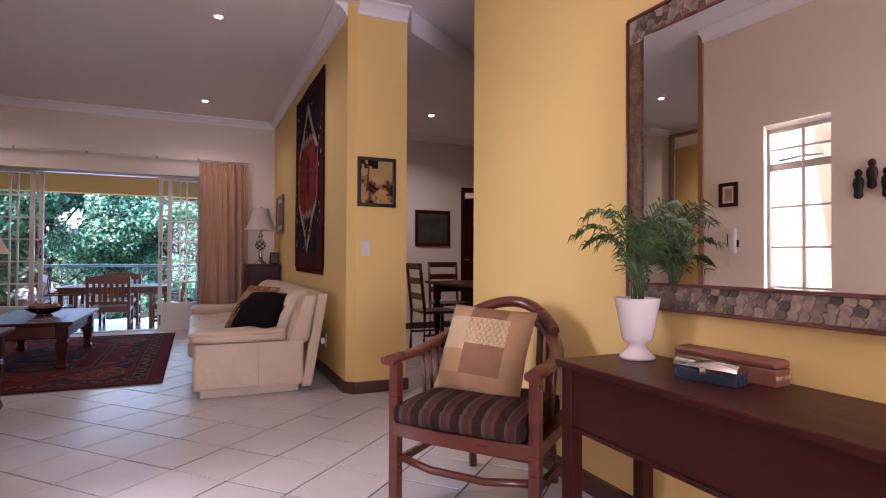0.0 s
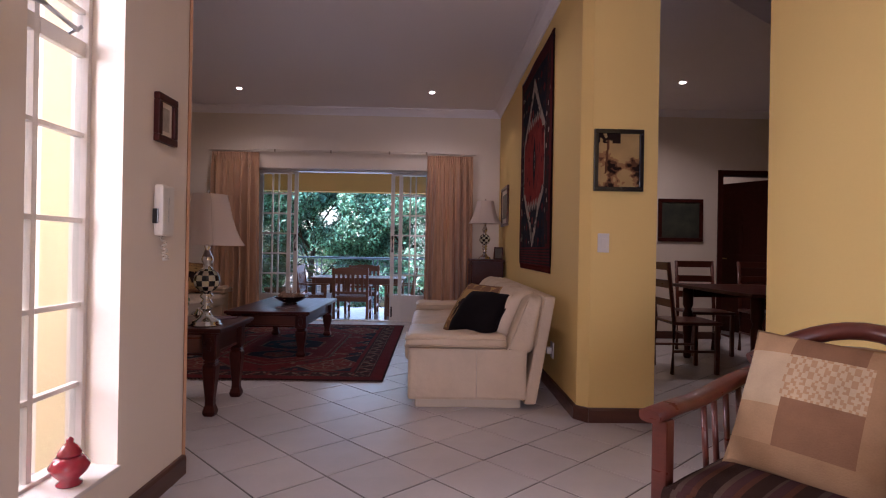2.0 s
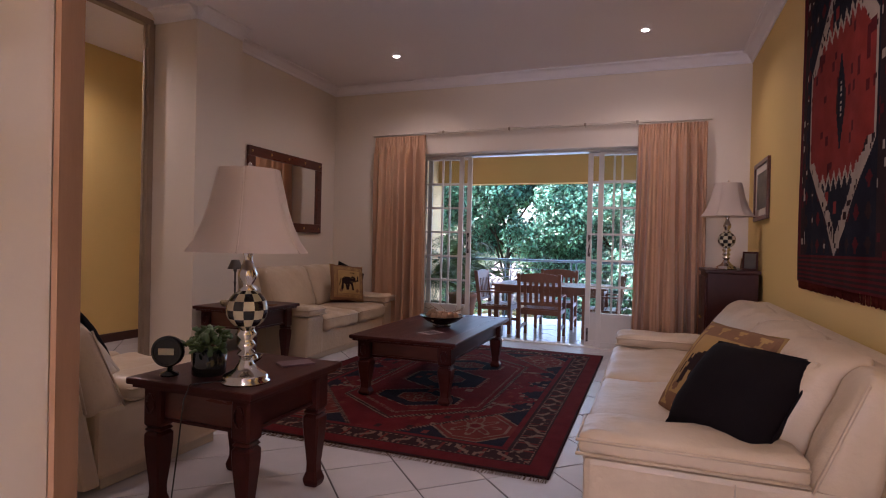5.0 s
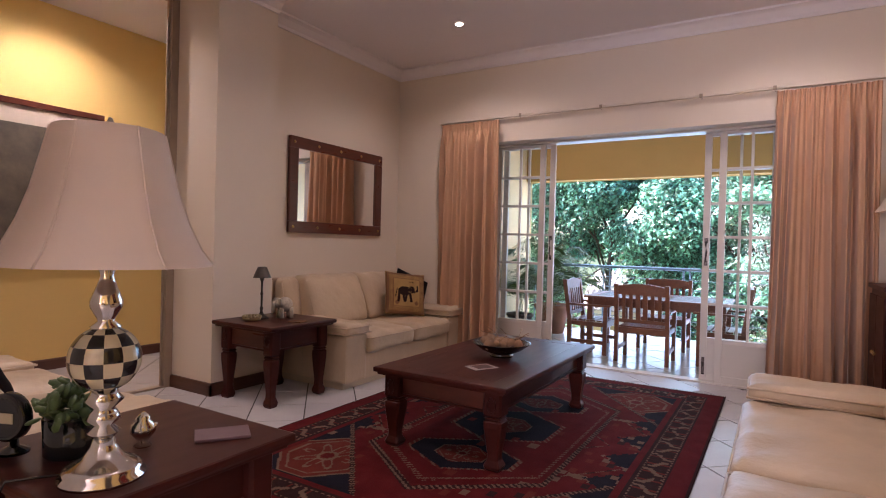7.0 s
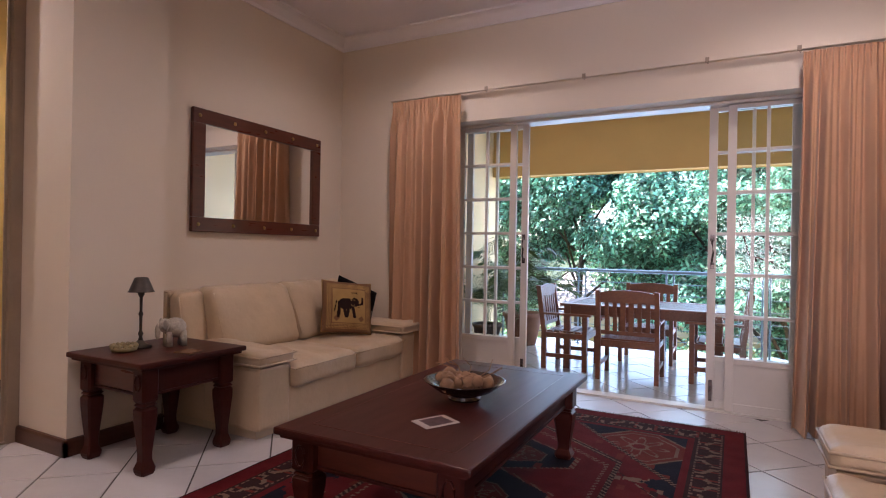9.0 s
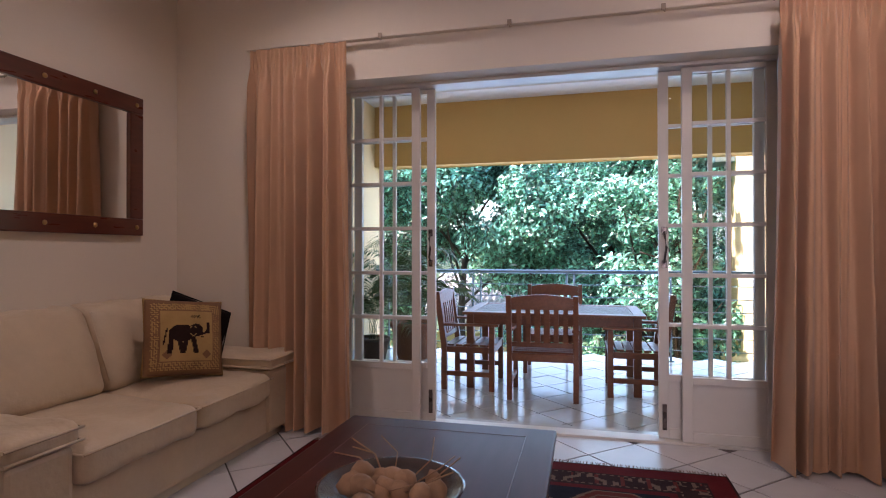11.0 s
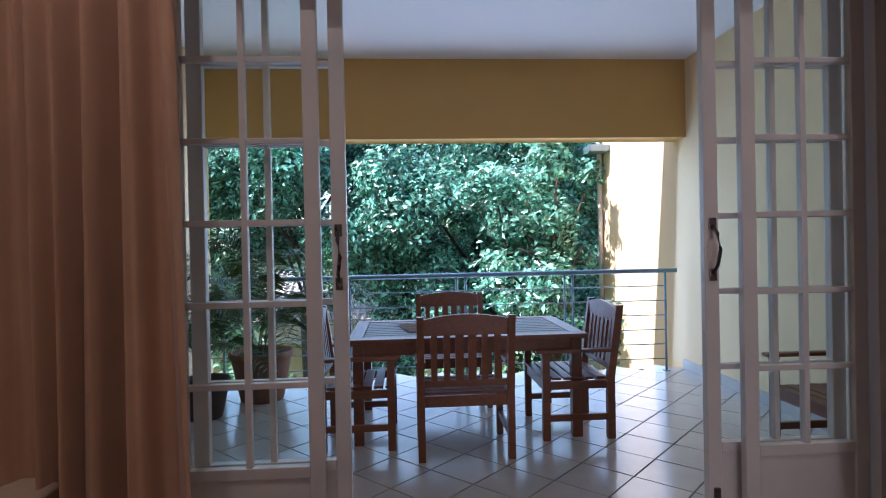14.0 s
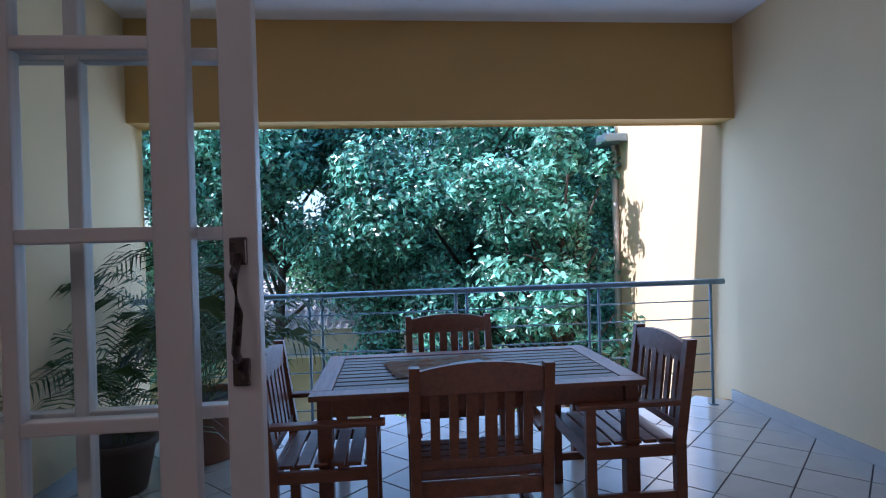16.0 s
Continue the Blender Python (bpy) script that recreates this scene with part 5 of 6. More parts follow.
# ---- entry: armchair ----
def flat_bar(bm, pts, w, h):
    """A bar of rounded flat section swept along points, its broad side level."""
    pts = [Vector(p) for p in pts]
    sect = [(w / 2 * math.copysign(abs(math.cos(a)) ** 0.5, math.cos(a)), h / 2 * math.copysign(abs(math.sin(a)) ** 0.6, math.sin(a))) for a in (2 * math.pi * (k + 0.5) / 12 for k in range(12))]
    rings = []
    for i, p in enumerate(pts):
        d = (pts[min(i + 1, len(pts) - 1)] - pts[max(i - 1, 0)]).normalized()
        side = d.cross(Vector((0, 0, 1))).normalized()
        up = side.cross(d)
        rings.append([bm.verts.new(p + side * u + up * v) for u, v in sect])
    for a, b in zip(rings, rings[1:]):
        for k in range(12):
            bm.faces.new((a[k], b[k], b[(k + 1) % 12], a[(k + 1) % 12])).smooth = True
    bm.faces.new(rings[0])
    bm.faces.new(rings[-1][::-1])
    return bm


STRIPE = [wool("stripe_dark", (0.035, 0.017, 0.013)), wool("stripe_plum", (0.07, 0.03, 0.03)), wool("stripe_sand", (0.095, 0.062, 0.046)), wool("stripe_rust", (0.10, 0.04, 0.024))]
chair = thing("armchair", pose(0.955, 1.985, 0, 0, 0, -52.5), "red-brown wooden horseshoe armchair with a striped seat cushion beside the console", "chair")
# local: front at y = 0, faces -y, x to its right, back at y = 0.56
HW, DP, ARM = 0.31, 0.56, 0.62
for x in (-HW, HW):
    bm = bmesh.new()
    box(bm, x - 0.022, x + 0.022, 0.0, 0.044, 0, ARM - 0.02, 0.006)
    part("front_leg", bm, WOOD_RED, chair)
for x in (-0.2, 0.2):
    part("back_leg", tube(bmesh.new(), [(x * 1.05, DP + 0.02, 0), (x, DP - 0.03, 0.36), (x, DP - 0.02, 0.7)], 0.02, 10), WOOD_RED, chair)
# horseshoe rail, rising towards the back
pts = []
for k in range(25):
    a = math.pi * k / 24
    x = -HW * 1.02 * math.cos(a)
    y = 0.2 + (DP - 0.18) * math.sin(a)
    z = ARM + 0.15 * max(0.0, math.sin(a)) ** 1.6
    pts.append((x, y, z))
pts = [(-HW * 1.02, -0.04, ARM - 0.005), (-HW * 1.02, 0.1, ARM)] + pts + [(HW * 1.02, 0.1, ARM), (HW * 1.02, -0.04, ARM - 0.005)]
bm = flat_bar(bmesh.new(), pts, 0.06, 0.034)
part("arm_rail", bm, WOOD_RED, chair)
bm = bmesh.new()
tube(bm, [(x, y + 0.004, z + 0.035 + 0.03 * math.sin(math.pi * (i / 14))) for i, (x, y, z) in enumerate(pts[7:22])], 0.027, 10)
part("crest", bm, WOOD_RED, chair, "raised back crest")
for k in (3, 4, 5, 6, 9, 12, 15, 18, 21, 22, 23, 24):
    x, y, z = pts[k]
    part("slat", tube(bmesh.new(), [(x * 0.93, min(y, DP - 0.03) - 0.01, 0.37), (x, y, z)], 0.009 if k not in (9, 12, 15, 18) else 0.016, 8), WOOD_RED, chair)
bm = bmesh.new()
for i in range(14):
    u0, u1 = -HW + 2 * HW * i / 14, -HW + 2 * HW * (i + 1) / 14
    c0, c1 = 0.03 * (1 - (u0 / HW) ** 2), 0.03 * (1 - (u1 / HW) ** 2)
    vs = [bm.verts.new(p) for p in ((u0, -c0, 0.30), (u1, -c1, 0.30), (u1, -c1, 0.355), (u0, -c0, 0.355), (u0, 0.03 - c0, 0.30), (u1, 0.03 - c1, 0.30), (u1, 0.03 - c1, 0.355), (u0, 0.03 - c0, 0.355))]
    for f in ((0, 1, 2, 3), (7, 6, 5, 4), (3, 2, 6, 7), (4, 5, 1, 0)):
        bm.faces.new([vs[j] for j in f])
bmesh.ops.remove_doubles(bm, verts=bm.verts, dist=0.0005)
part("front_seat_rail", bm, WOOD_RED, chair)
bm = bmesh.new()
for x in (-HW, HW):
    box(bm, x - 0.012, x + 0.012, 0.045, DP - 0.02, 0.3, 0.355, 0.004, Matrix())
part("side_seat_rail", bm, WOOD_RED, chair)
part("back_seat_rail", box(bmesh.new(), -HW + 0.013, HW - 0.013, DP - 0.05, DP - 0.022, 0.3, 0.355, 0.004), WOOD_RED, chair)
part("seat_board", box(bmesh.new(), -HW + 0.013, HW - 0.013, 0.03, DP - 0.051, 0.335, 0.352), WOOD_RED, chair)
for x in (-HW, HW):
    part("stretcher", box(bmesh.new(), x - 0.012, x + 0.012, 0.045, DP - 0.01, 0.165, 0.195, 0.004), WOOD_RED, chair)
part("stretcher", tube(bmesh.new(), [(-HW + 0.022, 0.022, 0.205), (-0.12, -0.01, 0.19), (0.12, -0.01, 0.19), (HW - 0.022, 0.022, 0.205)], 0.016, 8), WOOD_RED, chair)
part("stretcher", box(bmesh.new(), -HW + 0.013, HW - 0.013, 0.3, 0.325, 0.17, 0.2, 0.004), WOOD_RED, chair)


def stripe_pick(u, v):
    s = (u * 6.0) % 1.0
    return 0 if s < 0.3 else 2 if s < 0.42 else 1 if s < 0.7 else 3 if s < 0.85 else 0


seat = thing("seat_pad", pose(0.955, 1.985, 0.3565, 0, 0, -52.5), "brown striped box cushion on the armchair seat", "cushion")
part("core", slab(bmesh.new(), -HW + 0.03, HW - 0.03, -0.025, DP - 0.09, 0, 0.085, 0.02, 8, 5, 0.03), STRIPE[0], seat)
me_top = cloth_sheet("striped_cover", 2 * HW - 0.07, DP - 0.08, 70, 24, STRIPE, stripe_pick, seat, lambda u, v: 0.078 + 0.036 * ((1 - abs(2 * u - 1) ** 6) * (1 - abs(2 * v - 1) ** 4)) ** 0.6 + 0.003 * noise.noise(Vector((u * 5, v * 4, 1))))
me_top.location = (-HW + 0.035, -0.02, 0)
fr_cov = cloth_sheet("striped_front", 2 * HW - 0.07, 0.076, 70, 8, STRIPE, stripe_pick, seat, lambda u, v: 0.018 * (1 - (2 * v - 1) ** 2) ** 0.6)
fr_cov.matrix_basis = pose(-HW + 0.035, -0.03, 0.006, 90)


def patch_pick(u, v):
    if 0.28 < u < 0.78 and 0.52 < v < 0.84:
        return 3 if (((u * 16 + v * 10) % 1) < 0.24 or ((u * 16 - v * 10) % 1) < 0.24) else 4
    if v > 0.84:
        return 0 if u < 0.28 else (1 if u < 0.74 else 2)
    if v < 0.18:
        return 2
    if u < 0.3:
        return 4 if v > 0.45 else 0
    return 1 if v < 0.52 and u < 0.78 else 2


pc = patch_cushion("scatter_cushion", 0.41, 0.13, (CLOTH_TAN, CLOTH_BROWN, wool("camel_suede", (0.36, 0.21, 0.11)), CLOTH_TAN, CLOTH_SAND), patch_pick,
    pose(0.955, 1.985, 0.462, 0, 0, -52.5) @ pose(-0.035, 0.22, -0.02, 64, 3, 0) @ pose(0, 0.21, -0.06), "tan patchwork suede cushion leaning in the armchair", 56)

# ---- console ----
con = thing("console_table", pose(0, 0, 0), "dark red mahogany console table against the yellow wall", "table")
CX0, CX1, CY0, CY1, CZ = 1.19, 1.60, 0.22, 1.675, 0.685
part("tabletop", box(bmesh.new(), CX0, CX1, CY0, CY1, CZ - 0.026, CZ, 0.008), WOOD_DARK, con)
for x in (CX0 + 0.04, CX1 - 0.04):
    for y in (CY0 + 0.05, CY1 - 0.05):
        part("leg", box(bmesh.new(), x - 0.026, x + 0.026, y - 0.026, y + 0.026, 0, CZ - 0.0265, 0.004), WOOD_DARK, con)
part("apron", box(bmesh.new(), CX0 + 0.022, CX0 + 0.042, CY0 + 0.077, CY1 - 0.077, CZ - 0.222, CZ - 0.0265, 0.003), WOOD_DARK, con)
part("apron_bead", box(bmesh.new(), CX0 + 0.014, CX0 + 0.046, CY0 + 0.077, CY1 - 0.077, CZ - 0.238, CZ - 0.2225, 0.004), WOOD_DARK, con)
part("back_apron", box(bmesh.new(), CX1 - 0.042, CX1 - 0.022, CY0 + 0.077, CY1 - 0.077, CZ - 0.18, CZ - 0.0265, 0.003), WOOD_DARK, con)
for y in (CY0 + 0.04, CY1 - 0.06):
    part("end_apron", box(bmesh.new(), CX0 + 0.067, CX1 - 0.067, y, y + 0.02, CZ - 0.2, CZ - 0.0265, 0.003), WOOD_DARK, con)

# parlour palm in a white urn
WHITE_POT = material("white_glazed_ceramic", (0.74, 0.66, 0.62), 0.18, vary=0.05, coat=0.5, bump=0.02)
FROND = material("dark_palm_leaf", (0.06, 0.115, 0.026), 0.45, vary=0.4, scale=14, grain=60, bump=0.1)
SOIL = material("dark_soil", (0.03, 0.02, 0.014), 0.95, vary=0.4, grain=120, bump=0.8)


def frond(bm, base, heading, length, rise, droop, leaflets, ll, lw, r):
    """A feather palm frond: an arching rib with two rows of narrow leaflets."""
    pts = []
    for k in range(9):
        t = k / 8
        out = length * t * (0.55 + 0.45 * t)
        pts.append(Vector(base) + Vector((math.cos(heading) * out, math.sin(heading) * out, rise * math.sin(t * 1.9) - droop * t * t)))
    tube(bm, pts, 0.003, 5, 0.4)
    for i in range(leaflets):
        t = 0.25 + 0.75 * i / leaflets
        k = min(7, int(t * 8))
        p = pts[k].lerp(pts[k + 1], t * 8 - k)
        d = (pts[k + 1] - pts[k]).normalized()
        side = d.cross(Vector((0, 0, 1))).normalized()
        for s in (1, -1):
            w = (side * s * 0.85 + d * 0.55 + Vector((0, 0, r.uniform(-0.25, 0.2)))).normalized()
            L = ll * (1 - 0.5 * abs(t - 0.5)) * r.uniform(0.85, 1.1)
            u = d * lw * 0.5
            a, b, c = p, p + w * L * 0.55 + Vector((0, 0, 0.012)), p + w * L - Vector((0, 0, 0.25 * L))
            q = [bm.verts.new(v) for v in (a - u * 0.4, a + u * 0.4, b + u, c, b - u)]
            bm.faces.new(q)


palm = thing("potted_palm", pose(1.47, 1.56, CZ + 0.0005), "small parlour palm in a white ceramic urn on the console", "plant")
part("urn", lathe(bmesh.new(), [(0.062, 0), (0.064, 0.01), (0.05, 0.022), (0.034, 0.04), (0.032, 0.055), (0.05, 0.066), (0.054, 0.075), (0.064, 0.13), (0.08, 0.215), (0.081, 0.22), (0.074, 0.22), (0.068, 0.2), (0.03, 0.19)], 36), WHITE_POT, palm)
part("soil", lathe(bmesh.new(), [(0.066, 0.192), (0.066, 0.202), (0.01, 0.206)], 20), SOIL, palm)
r3 = random.Random(21)
for k in range(17):
    bm = bmesh.new()
    a = 2.4 * k + r3.uniform(-0.3, 0.3)
    L = r3.uniform(0.10, 0.24) * (0.55 if math.cos(a) > 0.3 else 1)
    frond(bm, (r3.uniform(-0.02, 0.02), r3.uniform(-0.02, 0.02), 0.2), a, L, r3.uniform(0.2, 0.42), r3.uniform(0.0, 0.1), 14, 0.082, 0.008, r3)
    part("frond", bm, FROND, palm)

# boxes on the console
bx = thing("trinket_box", pose(1.40, 1.19, CZ + 0.0005, 0, 0, 12), "domed silver and blue trinket box on the console", "box")
part("body", box(bmesh.new(), -0.035, 0.035, -0.095, 0.095, 0, 0.036, 0.003), material("dark_blue_enamel", (0.03, 0.04, 0.07), 0.25, vary=0.4, scale=30), bx)
bm = bmesh.new()
lathe(bm, [(0.036, -0.097), (0.036, 0.097)], 24, pose(0, 0, 0.036, 90))
for v in bm.verts:
    v.co.z = max(0.0365, 0.036 + (v.co.z - 0.036) * 0.75)
part("lid", bm, SILVER, bx, "domed tarnished silver lid")
part("clasp", box(bmesh.new(), -0.041, -0.0355, -0.01, 0.01, 0.022, 0.044, 0.002), SILVER, bx)
lb = thing("long_box", pose(1.515, 1.22, CZ + 0.0005, 0, 0, 4), "long reddish carved wooden box on the console", "box")
CARVED = material("carved_rosewood", (0.25, 0.09, 0.055), 0.45, vary=0.4, scale=20, grain=60, bump=0.4)
part("body", box(bmesh.new(), -0.035, 0.035, -0.17, 0.17, 0, 0.05, 0.004), CARVED, lb)
part("lid", box(bmesh.new(), -0.037, 0.037, -0.172, 0.172, 0.0505, 0.075, 0.012), CARVED, lb)
for k in range(4):
    part("carved_star", lathe(bmesh.new(), [(0.009, 0), (0.009, 0.002), (0.002, 0.003)], 8, pose(-0.026 + 0.0175 * k, -0.1705, 0.025, 90)), CLOTH_TAN, lb)

# gilt mirror
GILT = material("mottled_gilt", (0.24, 0.145, 0.06), 0.4, 0.4, vary=0.7, scale=26, grain=70, rgb2=(0.05, 0.028, 0.018), bump=0.8, depth=0.01)
SHELL = material("shell_inlay", (0.50, 0.40, 0.30), 0.3, vary=0.8, scale=30, grain=60, rgb2=(0.07, 0.04, 0.03), bump=0.5, depth=0.006)
GY0, GY1, GZ0, GZ1, GF = 0.12, 1.715, 0.865, 1.99, 0.095
gm = thing("wall_mirror", pose(1.601, GY1, GZ0, 0, 0, -89.4), "large mirror in a wide mottled shell and gilt frame", "mirror")
gw, gh = GY1 - GY0, GZ1 - GZ0
for x0, x1, z0, z1 in ((0, gw, 0, GF), (0, gw, gh - GF, gh), (0, GF, GF, gh - GF), (gw - GF, gw, GF, gh - GF)):
    fr = part("frame_rail", box(bmesh.new(), x0, x1, -0.03, 0, z0, z1, 0.008), SHELL if z1 - z0 < 0.2 else GILT, gm)
CHIP = material("mother_of_pearl_chip", (0.27, 0.20, 0.14), 0.25, vary=0.7, scale=24, grain=60, rgb2=(0.09, 0.06, 0.045), bump=0.4, depth=0.004, piece=0.75)
r4 = random.Random(77)
chips = []
for k in range(7):
    bm = bmesh.new()
    n = r4.choice((5, 6, 7))
    rad = [0.021 * r4.uniform(0.75, 1.15) for _ in range(n)]
    lo = [bm.verts.new((rad[j] * math.cos(2 * math.pi * j / n), 0, rad[j] * math.sin(2 * math.pi * j / n))) for j in range(n)]
    hi = [bm.verts.new((v.co.x * 0.88, -0.004, v.co.z * 0.88)) for v in lo]
    for j in range(n):
        bm.faces.new((lo[j], lo[(j + 1) % n], hi[(j + 1) % n], hi[j]))
    bm.faces.new(hi)
    chips.append(mesh_of("shell_chip", bm, CHIP))
for rail_ob in [c for c in gm.children if c.data.materials[0] == SHELL]:
    z_mid = GF / 2 if min(v.co.z for v in rail_ob.data.vertices) < 0.1 else gh - GF / 2
    for k in range(44):
        for row in (-1, 0, 1):
            ob = new("shell_chip", r4.choice(chips))
            ob.parent = rail_ob
            ob.matrix_basis = pose(0.03 + (gw - 0.06) * (k + 0.25 * row + 0.5) / 44.5, -0.0295 - 0.0012 * r4.random(), z_mid + row * 0.0275, 0, r4.uniform(0, 360), 0)
for x0, x1, z0, z1 in ((0, gw, -0.008, 0.004), (0, gw, gh - 0.004, gh + 0.008), (-0.008, 0.0, 0, gh), (gw, gw + 0.008, 0, gh), (GF - 0.01, gw - GF + 0.01, GF - 0.012, GF), (GF - 0.01, gw - GF + 0.01, gh - GF, gh - GF + 0.012), (GF - 0.012, GF, GF, gh - GF), (gw - GF, gw - GF + 0.012, GF, gh - GF)):
    part("bead_moulding", box(bmesh.new(), x0, x1, -0.04, -0.001, z0, z1, 0.003), WOOD_RED, gm)
for k in range(60):
    part("bead", lathe(bmesh.new(), [(0.002, -0.006), (0.006, 0), (0.002, 0.006)], 8, pose(GF - 0.022, -0.032, GF + (gh - 2 * GF) * (k + 0.5) / 60)), GILT, gm)
mg = part("mirror_glass", box(bmesh.new(), GF - 0.004 - gw / 2, gw / 2 - GF + 0.004, -0.004, 0.004, GF - 0.004, gh - GF + 0.004), MIRROR, gm)
mg.matrix_basis = pose(gw / 2, -0.022, 0, 0, 0, 1.2)   # sits a little askew in its frame

# ---- entry west wall ----
fp = framed("picture", 0.165, 0.2, 0.03, 0.025, WOOD_DARK, "small dark wooden framed picture above the intercom", "picture", material("beige_relief", (0.5, 0.42, 0.33), 0.7, vary=0.4, scale=25), 0.022, CREAM)
fp.matrix_basis = pose(-0.998, 2.985, 1.475, 0, 0, 90)
ph = thing("intercom_handset", pose(-0.999, 2.985, 1.09, 0, 0, 90), "white intercom handset with a coiled cord", "intercom")
PLASTIC = material("ivory_plastic", (0.72, 0.66, 0.58), 0.4, vary=0.06, bump=0.03)
part("base", box(bmesh.new(), 0.066, 0.135, -0.03, 0, 0, 0.21, 0.008), PLASTIC, ph)
part("handset", box(bmesh.new(), 0.005, 0.062, -0.045, -0.004, 0.0, 0.21, 0.014), PLASTIC, ph)
part("slot", box(bmesh.new(), 0.075, 0.083, -0.0315, -0.0302, 0.06, 0.16), CHECK_D, ph)
part("button", box(bmesh.new(), -0.008, -0.0005, -0.03, -0.008, 0.05, 0.11, 0.002), CHECK_D, ph)
cord = [(0.07 + 0.02 * math.cos(k * 0.9) + 0.03 * math.sin(k / 60 * math.pi), -0.014 + 0.008 * math.sin(k * 0.9), -0.10 * math.sin(k / 60 * math.pi)) for k in range(61)]
part("cord", tube(bmesh.new(), cord, 0.003, 5), PLASTIC, ph)
RED_GLAZE = material("red_glazed_ceramic", (0.42, 0.03, 0.05), 0.15, vary=0.3, scale=30, coat=0.6, bump=0.3)
jar = thing("ceramic_jar", pose(-1.06, 2.60, WZ0 + 0.019), "red pierced ceramic lidded jar on the window sill", "jar")
part("body", lathe(bmesh.new(), [(0.038, 0), (0.04, 0.006), (0.028, 0.018), (0.055, 0.045), (0.062, 0.065), (0.045, 0.09), (0.034, 0.098)], 28), RED_GLAZE, jar)
part("lid", lathe(bmesh.new(), [(0.038, 0.0985), (0.036, 0.108), (0.022, 0.13), (0.01, 0.14), (0.012, 0.15), (0.004, 0.158)], 28), RED_GLAZE, jar)
DARKMETAL = material("dark_cast_metal", (0.04, 0.03, 0.028), 0.5, 0.6, vary=0.4, bump=0.4)
for y, z in ((2.11, 1.555), (2.03, 1.615), (1.945, 1.55)):
    bm = lathe(bmesh.new(), [(0.012, -0.1), (0.03, -0.085), (0.026, -0.04), (0.036, 0.0), (0.03, 0.035), (0.016, 0.05), (0.026, 0.068), (0.022, 0.088), (0.006, 0.1)], 14)
    bmesh.ops.scale(bm, vec=(0.6, 1.0, 1.0), verts=bm.verts)
    solid("wall_ornament", smooth_all(bm), DARKMETAL, "dark cast metal ornament on the cream wall", "ornament", "wall ornaments", m=pose(-0.979, y, z))

# ---- dining room ----
dt = thing("dining_table", pose(2.62, 5.0, 0), "dark wooden dining table with turned legs", "table")
part("tabletop", box(bmesh.new(), 0, 1.9, 0, 1.45, 0.72, 0.75, 0.008), WOOD_DARK, dt)
for x in (0.12, 1.78):
    for y in (0.12, 1.33):
        part("leg", lathe(bmesh.new(), [(0.03, 0), (0.04, 0.03), (0.028, 0.09), (0.045, 0.3), (0.05, 0.45), (0.032, 0.5), (0.05, 0.54), (0.05, 0.7195)], 16, Matrix.Translation((x, y, 0))), WOOD_DARK, dt)
part("apron", box(bmesh.new(), 0.08, 1.82, 0.1, 0.125, 0.62, 0.7195), WOOD_DARK, dt)
part("apron", box(bmesh.new(), 0.08, 1.82, 1.325, 1.35, 0.62, 0.7195), WOOD_DARK, dt)


def dining_chair():
    ob = thing("dining_chair", Matrix(), "dark wooden ladder-back dining chair at the table", "chair", "dining chairs")
    for x in (-0.2, 0.2):
        part("front_leg", box(bmesh.new(), x - 0.018, x + 0.018, -0.21, -0.174, 0, 0.43, 0.004), WOOD_RED, ob)
        part("back_post", tube(bmesh.new(), [(x, 0.2, 0), (x, 0.19, 0.45), (x, 0.25, 0.98)], 0.019, 8), WOOD_RED, ob)
    part("seat", box(bmesh.new(), -0.23, 0.23, -0.23, 0.2, 0.43, 0.46, 0.012), WOOD_RED, ob)
    for z, y in ((0.58, 0.205), (0.75, 0.225), (0.91, 0.242)):
        part("back_slat", box(bmesh.new(), -0.2, 0.2, y - 0.01, y + 0.008, z, z + 0.07, 0.004), WOOD_RED, ob)
    part("stretcher", tube(bmesh.new(), [(-0.2, -0.19, 0.2), (-0.2, 0.2, 0.2)], 0.012), WOOD_RED, ob)
    part("stretcher", tube(bmesh.new(), [(0.2, -0.19, 0.2), (0.2, 0.2, 0.2)], 0.012), WOOD_RED, ob)
    return ob


dc = dining_chair()
dc.matrix_basis = pose(2.45, 5.75, 0, 0, 0, 90)
for m in (pose(3.05, 6.62, 0, 0, 0, 0), pose(3.75, 6.62, 0, 0, 0, 0), pose(3.1, 4.85, 0, 0, 0, 180), pose(3.8, 4.85, 0, 0, 0, 180)):
    copy_thing(dc, m)
dp = framed("picture", 0.56, 0.53, 0.045, 0.025, WOOD_DARK, "dark framed landscape on the dining room wall", "picture", material("dark_landscape", (0.07, 0.075, 0.05), 0.5, vary=0.7, scale=7, rgb2=(0.02, 0.025, 0.025)))
dp.matrix_basis = pose(2.93, 7.598, 1.21)
bm = bmesh.new()
box(bm, 3.68, 3.74, 7.58, 7.77, 0, 2.11, 0.004)
box(bm, 4.56, 4.62, 7.58, 7.77, 0, 2.11, 0.004)
box(bm, 3.74, 4.56, 7.58, 7.77, 2.05, 2.11, 0.004)
structure("door_frame_dining", bm, WOOD_DARK, "dark wooden door frame", "door frame")
dd = thing("door_5", pose(4.55, 7.76, 0.005, 0, 0, 120), "dark wooden panelled door standing ajar", "door", "", "structure")
part("leaf", box(bmesh.new(), 0, 0.8, 0, 0.04, 0, 2.03, 0.003), WOOD_DARK, dd)
for z0, z1 in ((0.2, 0.9), (1.05, 1.9)):
    for x0 in (0.1, 0.44):
        part("panel", box(bmesh.new(), x0, x0 + 0.26, 0.0405, 0.048, z0, z1, 0.004), WOOD_DARK, dd)
